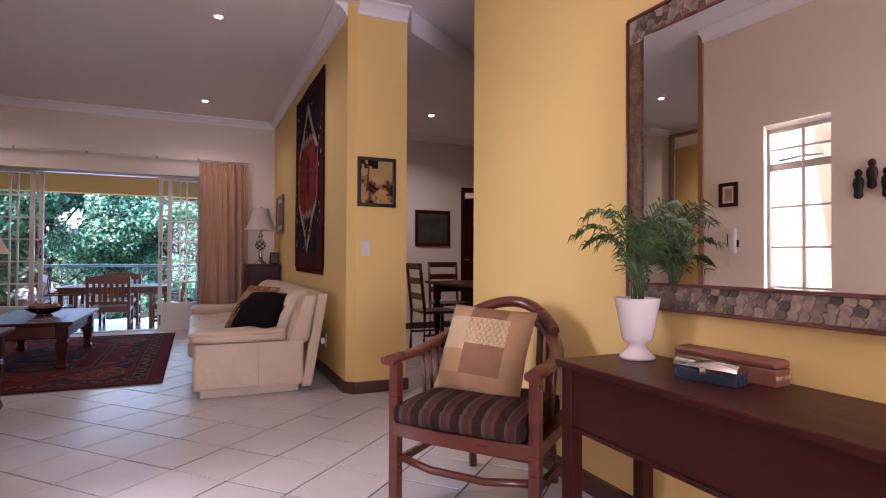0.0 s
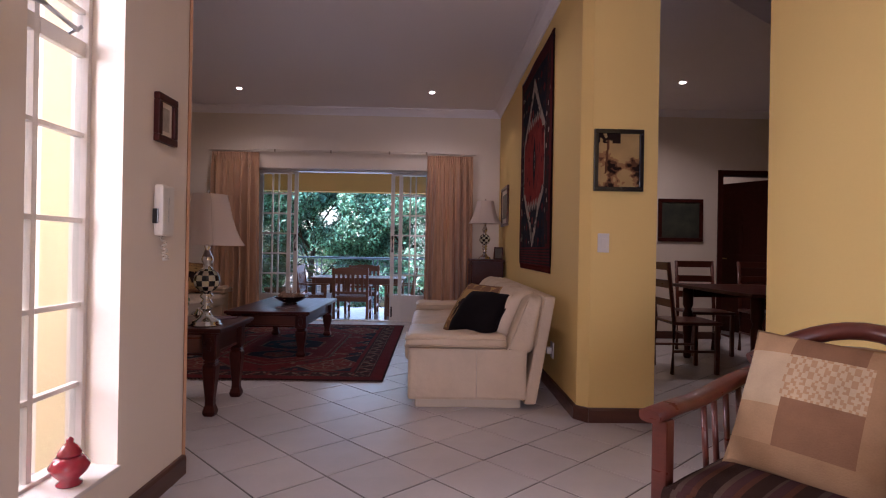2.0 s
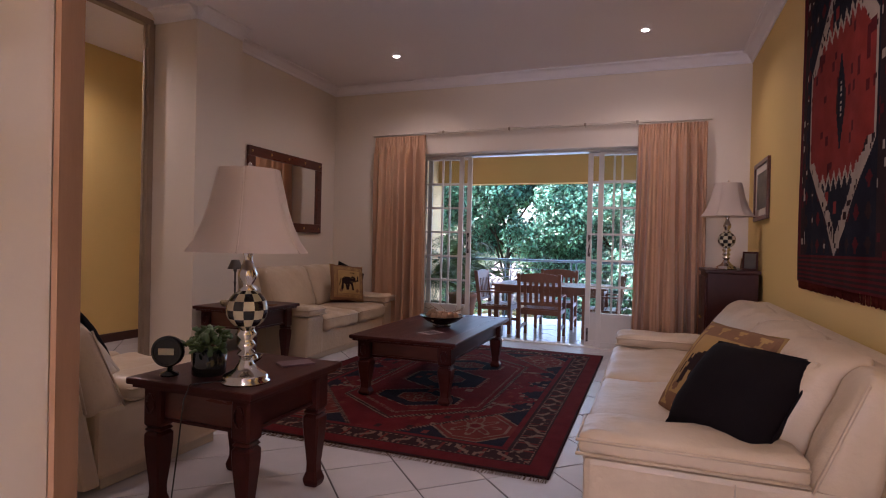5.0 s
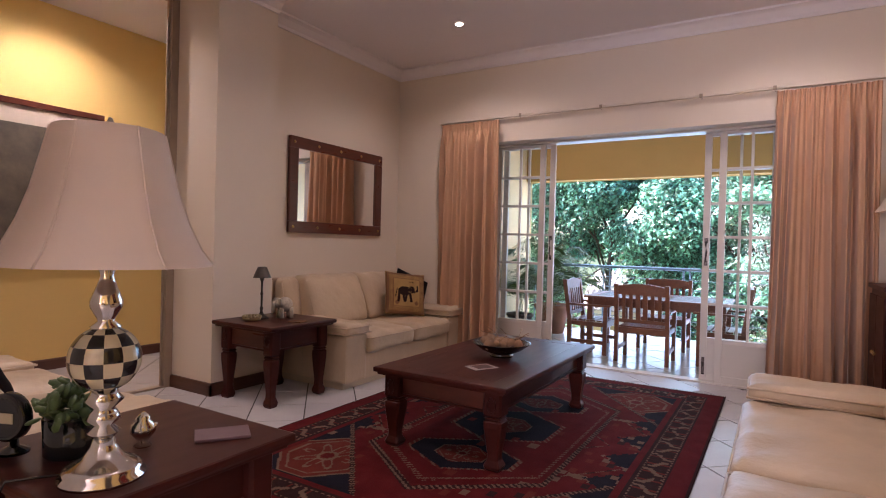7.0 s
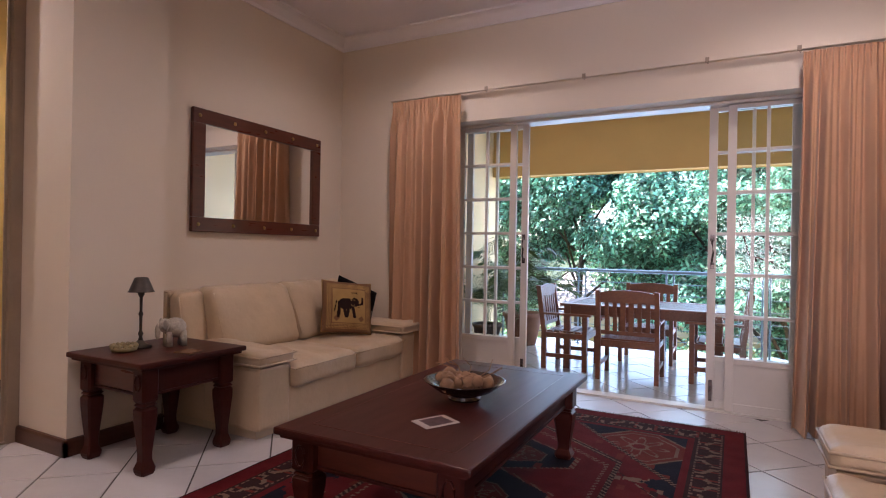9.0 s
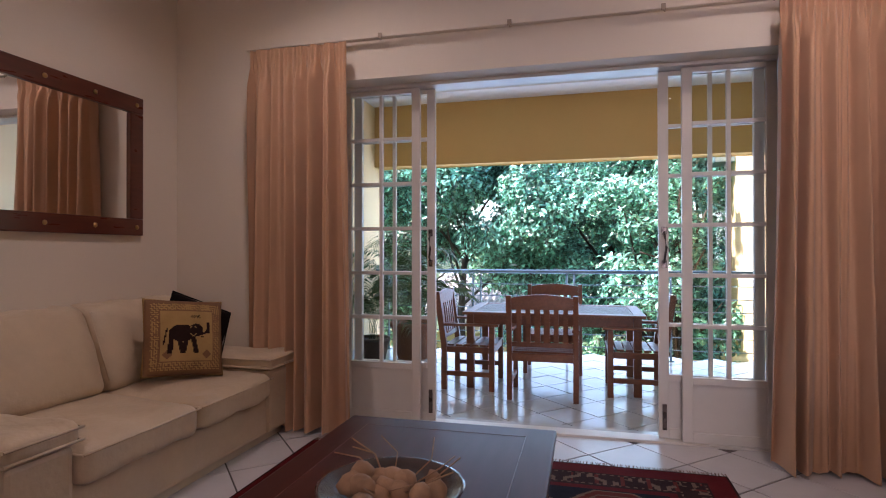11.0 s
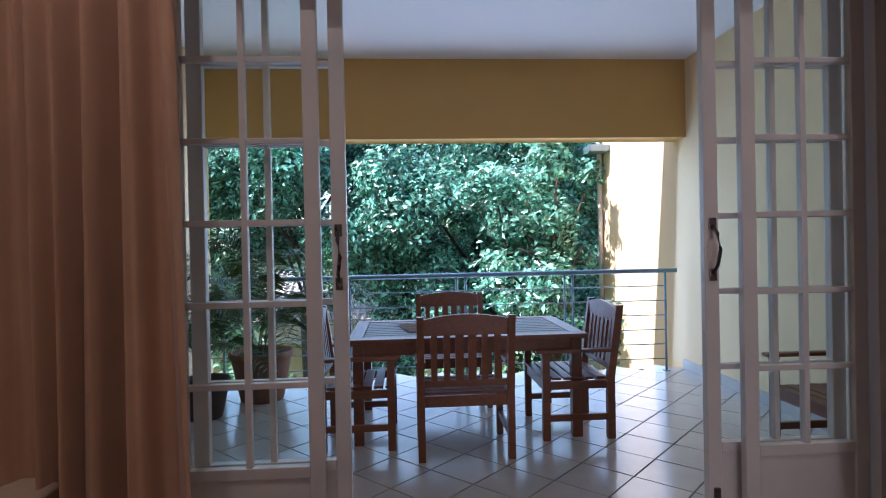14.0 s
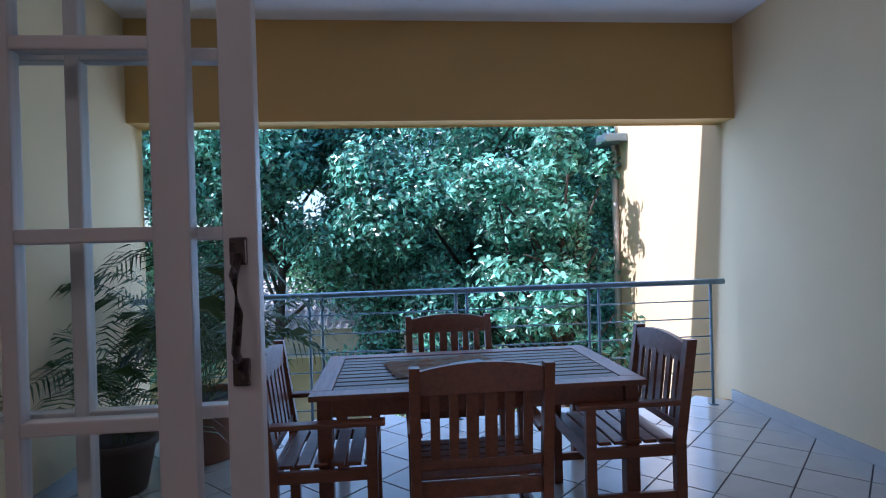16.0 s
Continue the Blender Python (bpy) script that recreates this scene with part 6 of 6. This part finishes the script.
part("handle", tube(bmesh.new(), [(0.74, 0.045, 1.0), (0.74, 0.08, 1.0), (0.64, 0.08, 1.0)], 0.009), BRASS, dd)

# ---- balcony furniture ----
tb = thing("garden_table", pose(-2.04, 10.55, BALC), "slatted teak garden table on the balcony", "table")
TW, TD, TH = 1.66, 0.98, 0.73
for x0, x1, y0, y1 in ((0, TW, 0, 0.1), (0, TW, TD - 0.1, TD), (0, 0.1, 0.1, TD - 0.1), (TW - 0.1, TW, 0.1, TD - 0.1)):
    part("rim_board", box(bmesh.new(), x0, x1, y0, y1, TH - 0.028, TH, 0.004), WOOD_OUT, tb)
for k in range(9):
    y = 0.106 + (TD - 0.212) * k / 9
    part("slat", box(bmesh.new(), 0.104, TW - 0.104, y, y + (TD - 0.212) / 9 - 0.016, TH - 0.026, TH - 0.002, 0.004), WOOD_GREY, tb, "weathered grey-brown slat")
for x in (0.07, TW - 0.07):
    for y in (0.07, TD - 0.07):
        part("leg", box(bmesh.new(), x - 0.035, x + 0.035, y - 0.035, y + 0.035, 0, TH - 0.0285, 0.005), WOOD_OUT, tb)
for y in (0.05, TD - 0.075):
    part("apron", box(bmesh.new(), 0.106, TW - 0.106, y, y + 0.025, TH - 0.12, TH - 0.0285, 0.003), WOOD_OUT, tb)
for x in (0.05, TW - 0.075):
    part("apron", box(bmesh.new(), x, x + 0.025, 0.106, TD - 0.106, TH - 0.12, TH - 0.0285, 0.003), WOOD_OUT, tb)


def garden_chair():
    """A slatted teak armchair facing -y, its foot at the origin."""
    ob = thing("garden_chair", Matrix(), "slatted teak garden armchair at the balcony table", "chair", "garden chairs on the balcony")
    hw, d = 0.285, 0.5
    lean = 0.07
    for x in (-hw, hw):
        part("front_leg", box(bmesh.new(), x - 0.022, x + 0.022, -0.25, -0.2, 0, 0.6, 0.005), WOOD_OUT, ob)
        bm = bmesh.new()
        vs = []
        for z, y in ((0, 0.23), (0.42, 0.23), (0.92, 0.23 + lean)):
            vs.append([bm.verts.new((x + sx * 0.022, y + sy * 0.026, z)) for sx, sy in ((-1, -1), (1, -1), (1, 1), (-1, 1))])
        for a, b in zip(vs, vs[1:]):
            for k in range(4):
                bm.faces.new((a[k], a[(k + 1) % 4], b[(k + 1) % 4], b[k]))
        bm.faces.new(vs[0][::-1])
        bm.faces.new(vs[-1])
        part("back_leg", bm, WOOD_OUT, ob)
        part("arm", box(bmesh.new(), x - 0.032, x + 0.032, -0.29, 0.235, 0.6005, 0.625, 0.006), WOOD_OUT, ob)
        part("side_rail", box(bmesh.new(), x - 0.014, x + 0.014, -0.2, 0.205, 0.35, 0.405, 0.004), WOOD_OUT, ob)
        part("stretcher", box(bmesh.new(), x - 0.014, x + 0.014, -0.2, 0.205, 0.13, 0.175, 0.004), WOOD_OUT, ob)
    part("front_rail", box(bmesh.new(), -hw + 0.023, hw - 0.023, -0.24, -0.215, 0.34, 0.405, 0.004), WOOD_OUT, ob)
    part("back_rail", box(bmesh.new(), -hw + 0.023, hw - 0.023, 0.215, 0.24, 0.34, 0.41, 0.004), WOOD_OUT, ob)
    for k in range(6):
        y = -0.25 + 0.078 * k
        part("seat_slat", box(bmesh.new(), -hw + 0.023, hw - 0.023, y, y + 0.064, 0.406, 0.424, 0.004), WOOD_OUT, ob)
    bm = bmesh.new()
    n = 12
    rows = []
    for i in range(n + 1):
        x = (-hw + 0.023) + (2 * hw - 0.046) * i / n
        top = 0.90 + 0.03 * (1 - (2 * i / n - 1) ** 2)
        rows.append([bm.verts.new((x, 0.285 + sy * 0.014, z)) for sy, z in ((-1, 0.80), (1, 0.80), (1, top), (-1, top))])
    for a, b in zip(rows, rows[1:]):
        for k in range(4):
            bm.faces.new((a[k], b[k], b[(k + 1) % 4], a[(k + 1) % 4]))
    bm.faces.new(rows[0])
    bm.faces.new(rows[-1][::-1])
    part("top_rail", bm, WOOD_OUT, ob)
    part("lower_back_rail", box(bmesh.new(), -hw + 0.023, hw - 0.023, 0.228, 0.252, 0.47, 0.51, 0.003), WOOD_OUT, ob)
    for k in range(6):
        x = -0.2 + 0.08 * k
        bm = bmesh.new()
        box(bm, x - (0.02 if k not in (2, 3) else 0.026), x + (0.02 if k not in (2, 3) else 0.026), -0.008, 0.008, 0, 0.345)
        bmesh.ops.transform(bm, matrix=Matrix.Translation((0, 0.238, 0.49)) @ pose(0, 0, 0, -7), verts=bm.verts)
        part("back_slat", bm, WOOD_OUT, ob)
    return ob


gc = garden_chair()
gc.matrix_basis = pose(-1.265, 10.5, BALC, 0, 0, 180)
copy_thing(gc, pose(-0.46, 10.83, BALC, 0, 0, -90))
copy_thing(gc, pose(-1.97, 10.78, BALC, 0, 0, 90))
copy_thing(gc, pose(-1.24, 11.6, BALC, 0, 0, 0))
far = copy_thing(gc, pose(0.95, 9.92, BALC, 0, 0, -90))
tagged(far, "slatted teak garden armchair standing against the balcony wall")

# runner and papers on the table
RUN = wool("woven_straw", (0.24, 0.19, 0.14))
rn = cloth_sheet("table_runner", 0.62, 0.42, 24, 16, (RUN, CLOTH_BROWN), lambda u, v: 1 if flecks(u, v, 20, 30) > 0.6 else 0, None, lambda u, v: 0.006 + 0.005 * noise.noise(Vector((u * 6, v * 6, 2))))
rn.matrix_basis = pose(-1.62, 10.82, BALC + TH, 0, 0, 12)
tagged(rn, "crumpled woven straw mat lying on the garden table", "mat")
bk = thing("brochure", pose(-1.2, 11.05, BALC + TH + 0.012, 0, 0, 25), "green and blue printed brochure on the garden table", "brochure")
part("cover", box(bmesh.new(), -0.1, 0.0, -0.07, 0.07, 0, 0.004), material("green_print", (0.12, 0.28, 0.12), 0.3, vary=0.3), bk)
part("facing_page", box(bmesh.new(), 0.001, 0.1, -0.07, 0.07, 0, 0.004), material("blue_print", (0.05, 0.25, 0.38), 0.3, vary=0.3), bk)

# ---- railing ----
rl = thing("balcony_railing", pose(0, 12.42, BALC), "galvanised steel balcony railing with thin horizontal rails", "railing")
part("handrail", tube(bmesh.new(), [(-3.63, 0, 1.05), (1.16, 0, 1.05), (1.19, 0, 1.05)], 0.024, 14), RAIL, rl)
for x in (-3.45, -2.3, -2.2, -1.12, -1.03, 0.0, 0.085, 1.07):
    ps = part("post", tube(bmesh.new(), [(x, 0, 0.0), (x, 0, 1.03)], 0.012, 10), RAIL, rl)
    part("base_plate", box(bmesh.new(), x - 0.03, x + 0.03, -0.03, 0.03, 0.0, 0.008), RAIL, ps)
for k in range(6):
    z = 0.13 + 0.152 * k
    part("rail_wire", tube(bmesh.new(), [(-3.6, 0, z), (1.07, 0, z)], 0.0055, 8), RAIL, rl)

# ---- potted palms on the balcony ----
TERRA = material("terracotta_pot", (0.30, 0.13, 0.07), 0.75, vary=0.35, scale=6, grain=60, bump=0.3)
PALM = material("feathery_palm_leaf", (0.07, 0.13, 0.03), 0.5, vary=0.4, scale=10, grain=40, bump=0.1)


def pot_palm(x, y, s, seed, mt, label, n, L):
    ob = thing("potted_palm", pose(x, y, BALC), label, "plant", "palms in pots on the balcony")
    part("pot", lathe(bmesh.new(), [(0.17 * s, 0), (0.18 * s, 0.01), (0.25 * s, 0.36 * s), (0.27 * s, 0.37 * s), (0.27 * s, 0.42 * s), (0.24 * s, 0.42 * s), (0.22 * s, 0.37 * s)], 28), mt, ob)
    part("soil", lathe(bmesh.new(), [(0.23 * s, 0.36 * s), (0.23 * s, 0.38 * s), (0.02, 0.39 * s)], 18), SOIL, ob)
    r = random.Random(seed)
    for k in range(n):
        bm = bmesh.new()
        frond(bm, (r.uniform(-0.06, 0.06), r.uniform(-0.06, 0.06), 0.37 * s), 2.4 * k + r.uniform(-0.4, 0.4), r.uniform(0.5, 1.0) * L, r.uniform(0.5, 1.1) * L, r.uniform(0.1, 0.5) * L, 26, 0.28 * L, 0.014, r)
        part("frond", bm, PALM, ob)
    return ob


pot_palm(-3.28, 11.4, 0.75, 3, material("dark_pot", (0.07, 0.04, 0.03), 0.6, vary=0.3), "palm with arching fronds in a dark pot", 12, 0.8)
pot_palm(-2.95, 11.9, 1.05, 4, TERRA, "bushy palm in a terracotta pot by the railing", 22, 1.05)

# ---- beyond the balcony ----
structure("ground", box(bmesh.new(), -400, 400, -300, 600, -4.4, -4.0), GRASS, "green garden lawn below the balcony", "ground")
gut = thing("gutter", pose(1.0, 0, 3.0), "blue-grey steel gutter under the eave", "gutter")
part("channel", box(bmesh.new(), 0.0, 0.295, 14.5, 15.05, -0.55, -0.45, 0.02), RAIL, gut)
part("downpipe", tube(bmesh.new(), [(0.24, 14.8, -0.5), (0.26, 14.85, -0.9), (0.26, 14.85, -7.0)], 0.04, 10), TRIM_WHITE, gut)
# neighbour's house with a tiled roof
nh = thing("neighbour_house", pose(-6.2, 25, -4.0), "low neighbouring house with a pale tiled roof beyond the trees", "house")
part("wall", box(bmesh.new(), 0, 7, 0.6, 5, 0, 2.9), CREAM, nh)
bm = bmesh.new()
q = [bm.verts.new(p) for p in ((-0.5, 0, 2.75), (7.5, 0, 2.75), (7.5, 3, 4.25), (-0.5, 3, 4.25), (-0.5, 6, 2.75), (7.5, 6, 2.75))]
for f in ((0, 1, 2, 3), (3, 2, 5, 4), (0, 3, 4), (1, 5, 2), (0, 4, 5, 1)):
    bm.faces.new([q[k] for k in f])
roof = part("roof", bm, ROOF, nh, "pale grey-brown tiled roof")
rib = bmesh.new()
for k in range(36):
    x = -0.45 + 7.9 * k / 35
    tube(rib, [(x, -0.02, 2.77), (x, 3, 4.28)], 0.055, 6)
for k in range(9):
    t = k / 9
    tube(rib, [(-0.5, 3 * t, 2.80 + 1.5 * t), (7.5, 3 * t, 2.80 + 1.5 * t)], 0.03, 5)
part("roof_tiles", rib, ROOF, roof)
for x in (1.2, 4.2):
    wn2 = part("window", box(bmesh.new(), x, x + 1.2, 0.56, 0.5995, 1.0, 2.2), TRIM_WHITE, nh)
    part("pane", box(bmesh.new(), x + 0.08, x + 1.12, 0.55, 0.5595, 1.08, 2.12), GLASS, wn2)
wall("garden_wall", -14, 10, 19.5, 19.8, -4, -1.0, OUTER, "plastered garden boundary wall")


def leaf_cloud(name, blobs, count, size, seed, mt, parent, gloss_up=0.5):
    """Leaves scattered through overlapping clumps, thickest near the clump's skin, each a folded pointed blade."""
    r = np.random.RandomState(seed)
    cs = np.array([b[:3] for b in blobs])
    rs = np.array([b[3:] for b in blobs])
    wts = rs.prod(axis=1) ** (2 / 3)
    pick = r.choice(len(blobs), count, p=wts / wts.sum())
    d = r.normal(size=(count, 3))
    d /= np.linalg.norm(d, axis=1)[:, None]
    rad = r.uniform(0.35, 1.08, count) ** 0.6
    p = cs[pick] + d * rs[pick] * rad[:, None]
    # little twigs hold leaves in rosettes
    cl = r.randint(0, max(1, count // 9), count)
    centre = p[cl]
    p = centre + r.normal(scale=size * 0.62, size=(count, 3))
    n = d[cl] * 0.6 + r.normal(scale=0.5, size=(count, 3)) + np.array([-0.45, -0.4, gloss_up + 0.1])
    n /= np.linalg.norm(n, axis=1)[:, None]
    t = np.cross(n, r.normal(size=(count, 3)))
    t /= np.linalg.norm(t, axis=1)[:, None]
    b = np.cross(n, t)
    L = (size * r.uniform(0.6, 1.25, count))[:, None]
    a0, a1 = p - t * L * 0.5, p + t * L * 0.5 - n * L * 0.12
    s0, s1 = p + b * L * 0.25 + n * L * 0.06, p - b * L * 0.25 + n * L * 0.06
    verts = np.stack([a0, s0, a1, s1], axis=1).reshape(-1, 3)
    i = np.arange(count) * 4
    faces = np.concatenate([np.stack([i, i + 1, i + 2], axis=1), np.stack([i, i + 2, i + 3], axis=1)])
    me = bpy.data.meshes.new(name)
    me.from_pydata(verts.tolist(), [], faces.tolist())
    me.materials.append(mt)
    ob = new(name, me)
    ob.parent = parent
    return ob


def leaf_material(name, rgb, rough=0.32):
    mt = bpy.data.materials.new(name)
    mt.use_nodes = True
    n, l = mt.node_tree.nodes, mt.node_tree.links
    b = n["Principled BSDF"]
    g = n.new("ShaderNodeNewGeometry")
    hs = n.new("ShaderNodeHueSaturation")
    hs.inputs["Color"].default_value = (*rgb, 1)
    mr, mh = n.new("ShaderNodeMapRange"), n.new("ShaderNodeMapRange")
    mr.inputs["To Min"].default_value, mr.inputs["To Max"].default_value = 0.3, 3.0
    pw = n.new("ShaderNodeMath")
    pw.operation = "POWER"
    pw.inputs[1].default_value = 1.7
    mh.inputs["To Min"].default_value, mh.inputs["To Max"].default_value = 0.47, 0.54
    l.new(g.outputs["Random Per Island"], pw.inputs[0])
    l.new(pw.outputs[0], mr.inputs["Value"])
    l.new(g.outputs["Random Per Island"], mh.inputs["Value"])
    l.new(mr.outputs[0], hs.inputs["Value"])
    l.new(mh.outputs[0], hs.inputs["Hue"])
    l.new(hs.outputs[0], b.inputs["Base Color"])
    b.inputs["Roughness"].default_value = rough
    b.inputs["Specular IOR Level"].default_value = 1.0
    tr, mx = n.new("ShaderNodeBsdfTranslucent"), n.new("ShaderNodeMixShader")
    l.new(hs.outputs[0], tr.inputs["Color"])
    mx.inputs[0].default_value = 0.4
    l.new(b.outputs[0], mx.inputs[1])
    l.new(tr.outputs[0], mx.inputs[2])
    l.new(mx.outputs[0], n["Material Output"].inputs["Surface"])
    return mt


LEAF_A, LEAF_B = leaf_material("glossy_dark_leaf", (0.145, 0.335, 0.235), 0.28), leaf_material("mid_green_leaf", (0.16, 0.31, 0.16), 0.3)
BARK = material("grey_bark", (0.10, 0.075, 0.06), 0.9, vary=0.5, scale=6, grain=30, stretch=(4, 4, 1), bump=0.8, depth=0.02)


def tree(x, y, top, spread, seed, leaves, size, mt, label, low=0.0):
    """A garden tree from the ground at -4: trunk with limbs and a crown of clumps."""
    r = random.Random(seed)
    ob = thing("tree", pose(x, y, -4.0), label, "tree", "garden trees beyond the balcony")
    h = top + 4.0
    bm = bmesh.new()
    tube(bm, [(0, 0, -0.1), (0.1, 0, h * 0.25), (0.02, 0.1, h * 0.45), (0.15, 0.05, h * 0.65), (0.1, 0.1, h * 0.9)], 0.13, 10, 0.25)
    part("trunk", bm, BARK, ob)
    blobs = []
    for k in range(11):
        a, z0 = 2.4 * k + r.uniform(-0.4, 0.4), h * (0.3 + low + (0.05 - low * 0.08) * k)
        d = spread * r.uniform(0.55, 0.95)
        end = Vector((math.cos(a) * d, math.sin(a) * d * 0.7, z0 + h * r.uniform(0.08, 0.22)))
        mid2 = Vector((math.cos(a) * d * 0.45, math.sin(a) * d * 0.3, z0 + h * 0.08))
        part("limb", tube(bmesh.new(), [(0.05, 0.05, z0 - 0.2), mid2, end], 0.036, 7, 0.3), BARK, ob)
        for q in range(3):
            p = mid2.lerp(end, 0.5 + 0.25 * q)
            blobs.append((p.x + r.uniform(-0.4, 0.4), p.y + r.uniform(-0.4, 0.4), p.z + r.uniform(-0.5, 0.5), r.uniform(0.4, 0.8) * spread * 0.42, r.uniform(0.4, 0.7) * spread * 0.42, r.uniform(0.35, 0.6) * spread * 0.42))
    blobs.append((0, 0, h * 0.92, spread * 0.4, spread * 0.4, h * 0.1))
    leaf_cloud("crown", blobs, leaves, size, seed, mt, ob)
    return ob


tree(-0.5, 16.6, 3.6, 2.3, 1, 52000, 0.115, LEAF_A, "dense glossy-leaved tree beyond the balcony")
tree(-3.6, 17.4, 4.2, 2.5, 2, 52000, 0.12, LEAF_A, "dense glossy-leaved tree beyond the balcony", 0.2)
tree(0.1, 15.6, 2.3, 1.35, 12, 13000, 0.115, LEAF_A, "young glossy-leaved tree against the outer wall", 0.15)
tree(0.45, 14.75, 1.95, 0.85, 13, 5000, 0.115, LEAF_A, "slender glossy-leaved tree brushing the outer wall", 0.25)
tree(3.3, 17.6, 4.4, 2.4, 14, 11000, 0.15, LEAF_B, "broad leafy garden tree")
tree(-7.0, 18.0, 5.2, 3.0, 3, 30000, 0.14, LEAF_B, "broad leafy garden tree")
tree(1.6, 19.0, 4.8, 2.8, 4, 34000, 0.14, LEAF_B, "broad leafy garden tree")
tree(-2.0, 21.0, 7.2, 3.6, 5, 30000, 0.18, LEAF_B, "tall leafy garden tree")
tree(-10.5, 17.0, 6.0, 3.4, 6, 11000, 0.18, LEAF_A, "broad leafy garden tree")
tree(5.5, 22.0, 8.0, 4.0, 7, 11000, 0.2, LEAF_B, "tall leafy garden tree")
tree(-6.5, 24.0, 9.0, 4.2, 8, 13000, 0.22, LEAF_A, "tall leafy garden tree")
shrub = thing("shrub", pose(0.2, 15.2, -4.0), "leafy shrub growing up to the railing", "shrub")
leaf_cloud("foliage", [(-0.5, 0, 2.6, 1.0, 0.6, 1.2), (0.5, 0.3, 2.0, 0.6, 0.5, 1.2), (-1.4, 0.6, 2.2, 0.8, 0.7, 1.0), (-4.2, 0.3, 2.6, 0.7, 0.6, 1.2), (-3.0, 0.5, 1.0, 2.4, 0.8, 1.0)], 9000, 0.1, 31, LEAF_B, shrub)
for k in range(9):
    part("stem", tube(bmesh.new(), [(-3.6 + 0.52 * k, 0.2, 0), (-3.5 + 0.5 * k, 0.25, 1.4), (-3.7 + 0.54 * k, 0.1, 2.8)], 0.02, 6, 0.4), BARK, shrub)

# ---- floor tiles, laid diagonally ----
def tile_mesh(s, g, th):
    bm = bmesh.new()
    a = (s - g) / 2
    q = [bm.verts.new(p) for p in ((-a, -a, -0.004), (a, -a, -0.004), (a, a, -0.004), (-a, a, -0.004), (-a, -a, th - 0.0012), (a, -a, th - 0.0012), (a, a, th - 0.0012), (-a, a, th - 0.0012))]
    c = a - 0.002
    t = [bm.verts.new(p) for p in ((-c, -c, th), (c, -c, th), (c, c, th), (-c, c, th))]
    for k in range(4):
        bm.faces.new((q[k], q[(k + 1) % 4], q[4 + (k + 1) % 4], q[4 + k]))
        bm.faces.new((q[4 + k], q[4 + (k + 1) % 4], t[(k + 1) % 4], t[k]))
    bm.faces.new(t)
    return bm


def lay(parent, mt, name, S, turn, ox, oy, z, inside, near):
    """Tiles on a lattice of pitch S turned by turn degrees through (ox, oy); near picks those that are pieces of their own, the rest are joined."""
    me = mesh_of("tile", tile_mesh(S, 0.008, 0.0), mt)
    rest = bmesh.new()
    half = S / math.sqrt(2)
    rot = Matrix.Rotation(radians(turn), 4, "Z")
    ca, sa = math.cos(radians(turn - 45)), math.sin(radians(turn - 45))
    for i in range(-40, 41):
        for j in range(-40, 41):
            if (i + j) % 2 == 0:
                continue
            x, y = ox + (i * ca - j * sa) * half, oy + (i * sa + j * ca) * half
            if not inside(x, y):
                continue
            m = Matrix.Translation((x, y, z + 0.0006 * math.sin(i * 12.9 + j * 78.2))) @ rot
            if near(x, y):
                ob = new("tile", me)
                ob.parent = parent
                ob.matrix_basis = m
            else:
                b = tile_mesh(S, 0.008, 0.0)
                bmesh.ops.transform(b, matrix=m, verts=b.verts)
                tmp = bpy.data.meshes.new("t")
                b.to_mesh(tmp)
                rest.from_mesh(tmp)
                b.free()
                bpy.data.meshes.remove(tmp)
    ob = new(name, mesh_of(name, rest, mt))
    ob.parent = parent
    tagged(ob, "", "", "", "stuff")


lay(floor, TILE, "tiles_beyond", 0.348, 43, 0.038, -0.162, 0.0,
    lambda x, y: -5.2 < x < 6.4 and -1.5 < y < YD + 0.1 and not (x < -1.35 and y < 3.2) and not (y > YD - 0.2 and not DX0 - 0.1 < x < DX1 + 0.1),
    lambda x, y: -1.9 < x < 1.5 and 1.9 < y < YD)
lay(balcony_floor, TILE_OUT, "tiles_beyond", 0.331, 45, -1.506, 10.14, BALC,
    lambda x, y: -3.8 < x < 1.48 and YD + 0.1 < y < 12.5, lambda x, y: -3.0 < x < 1.2 and 9.2 < y < 12.4)
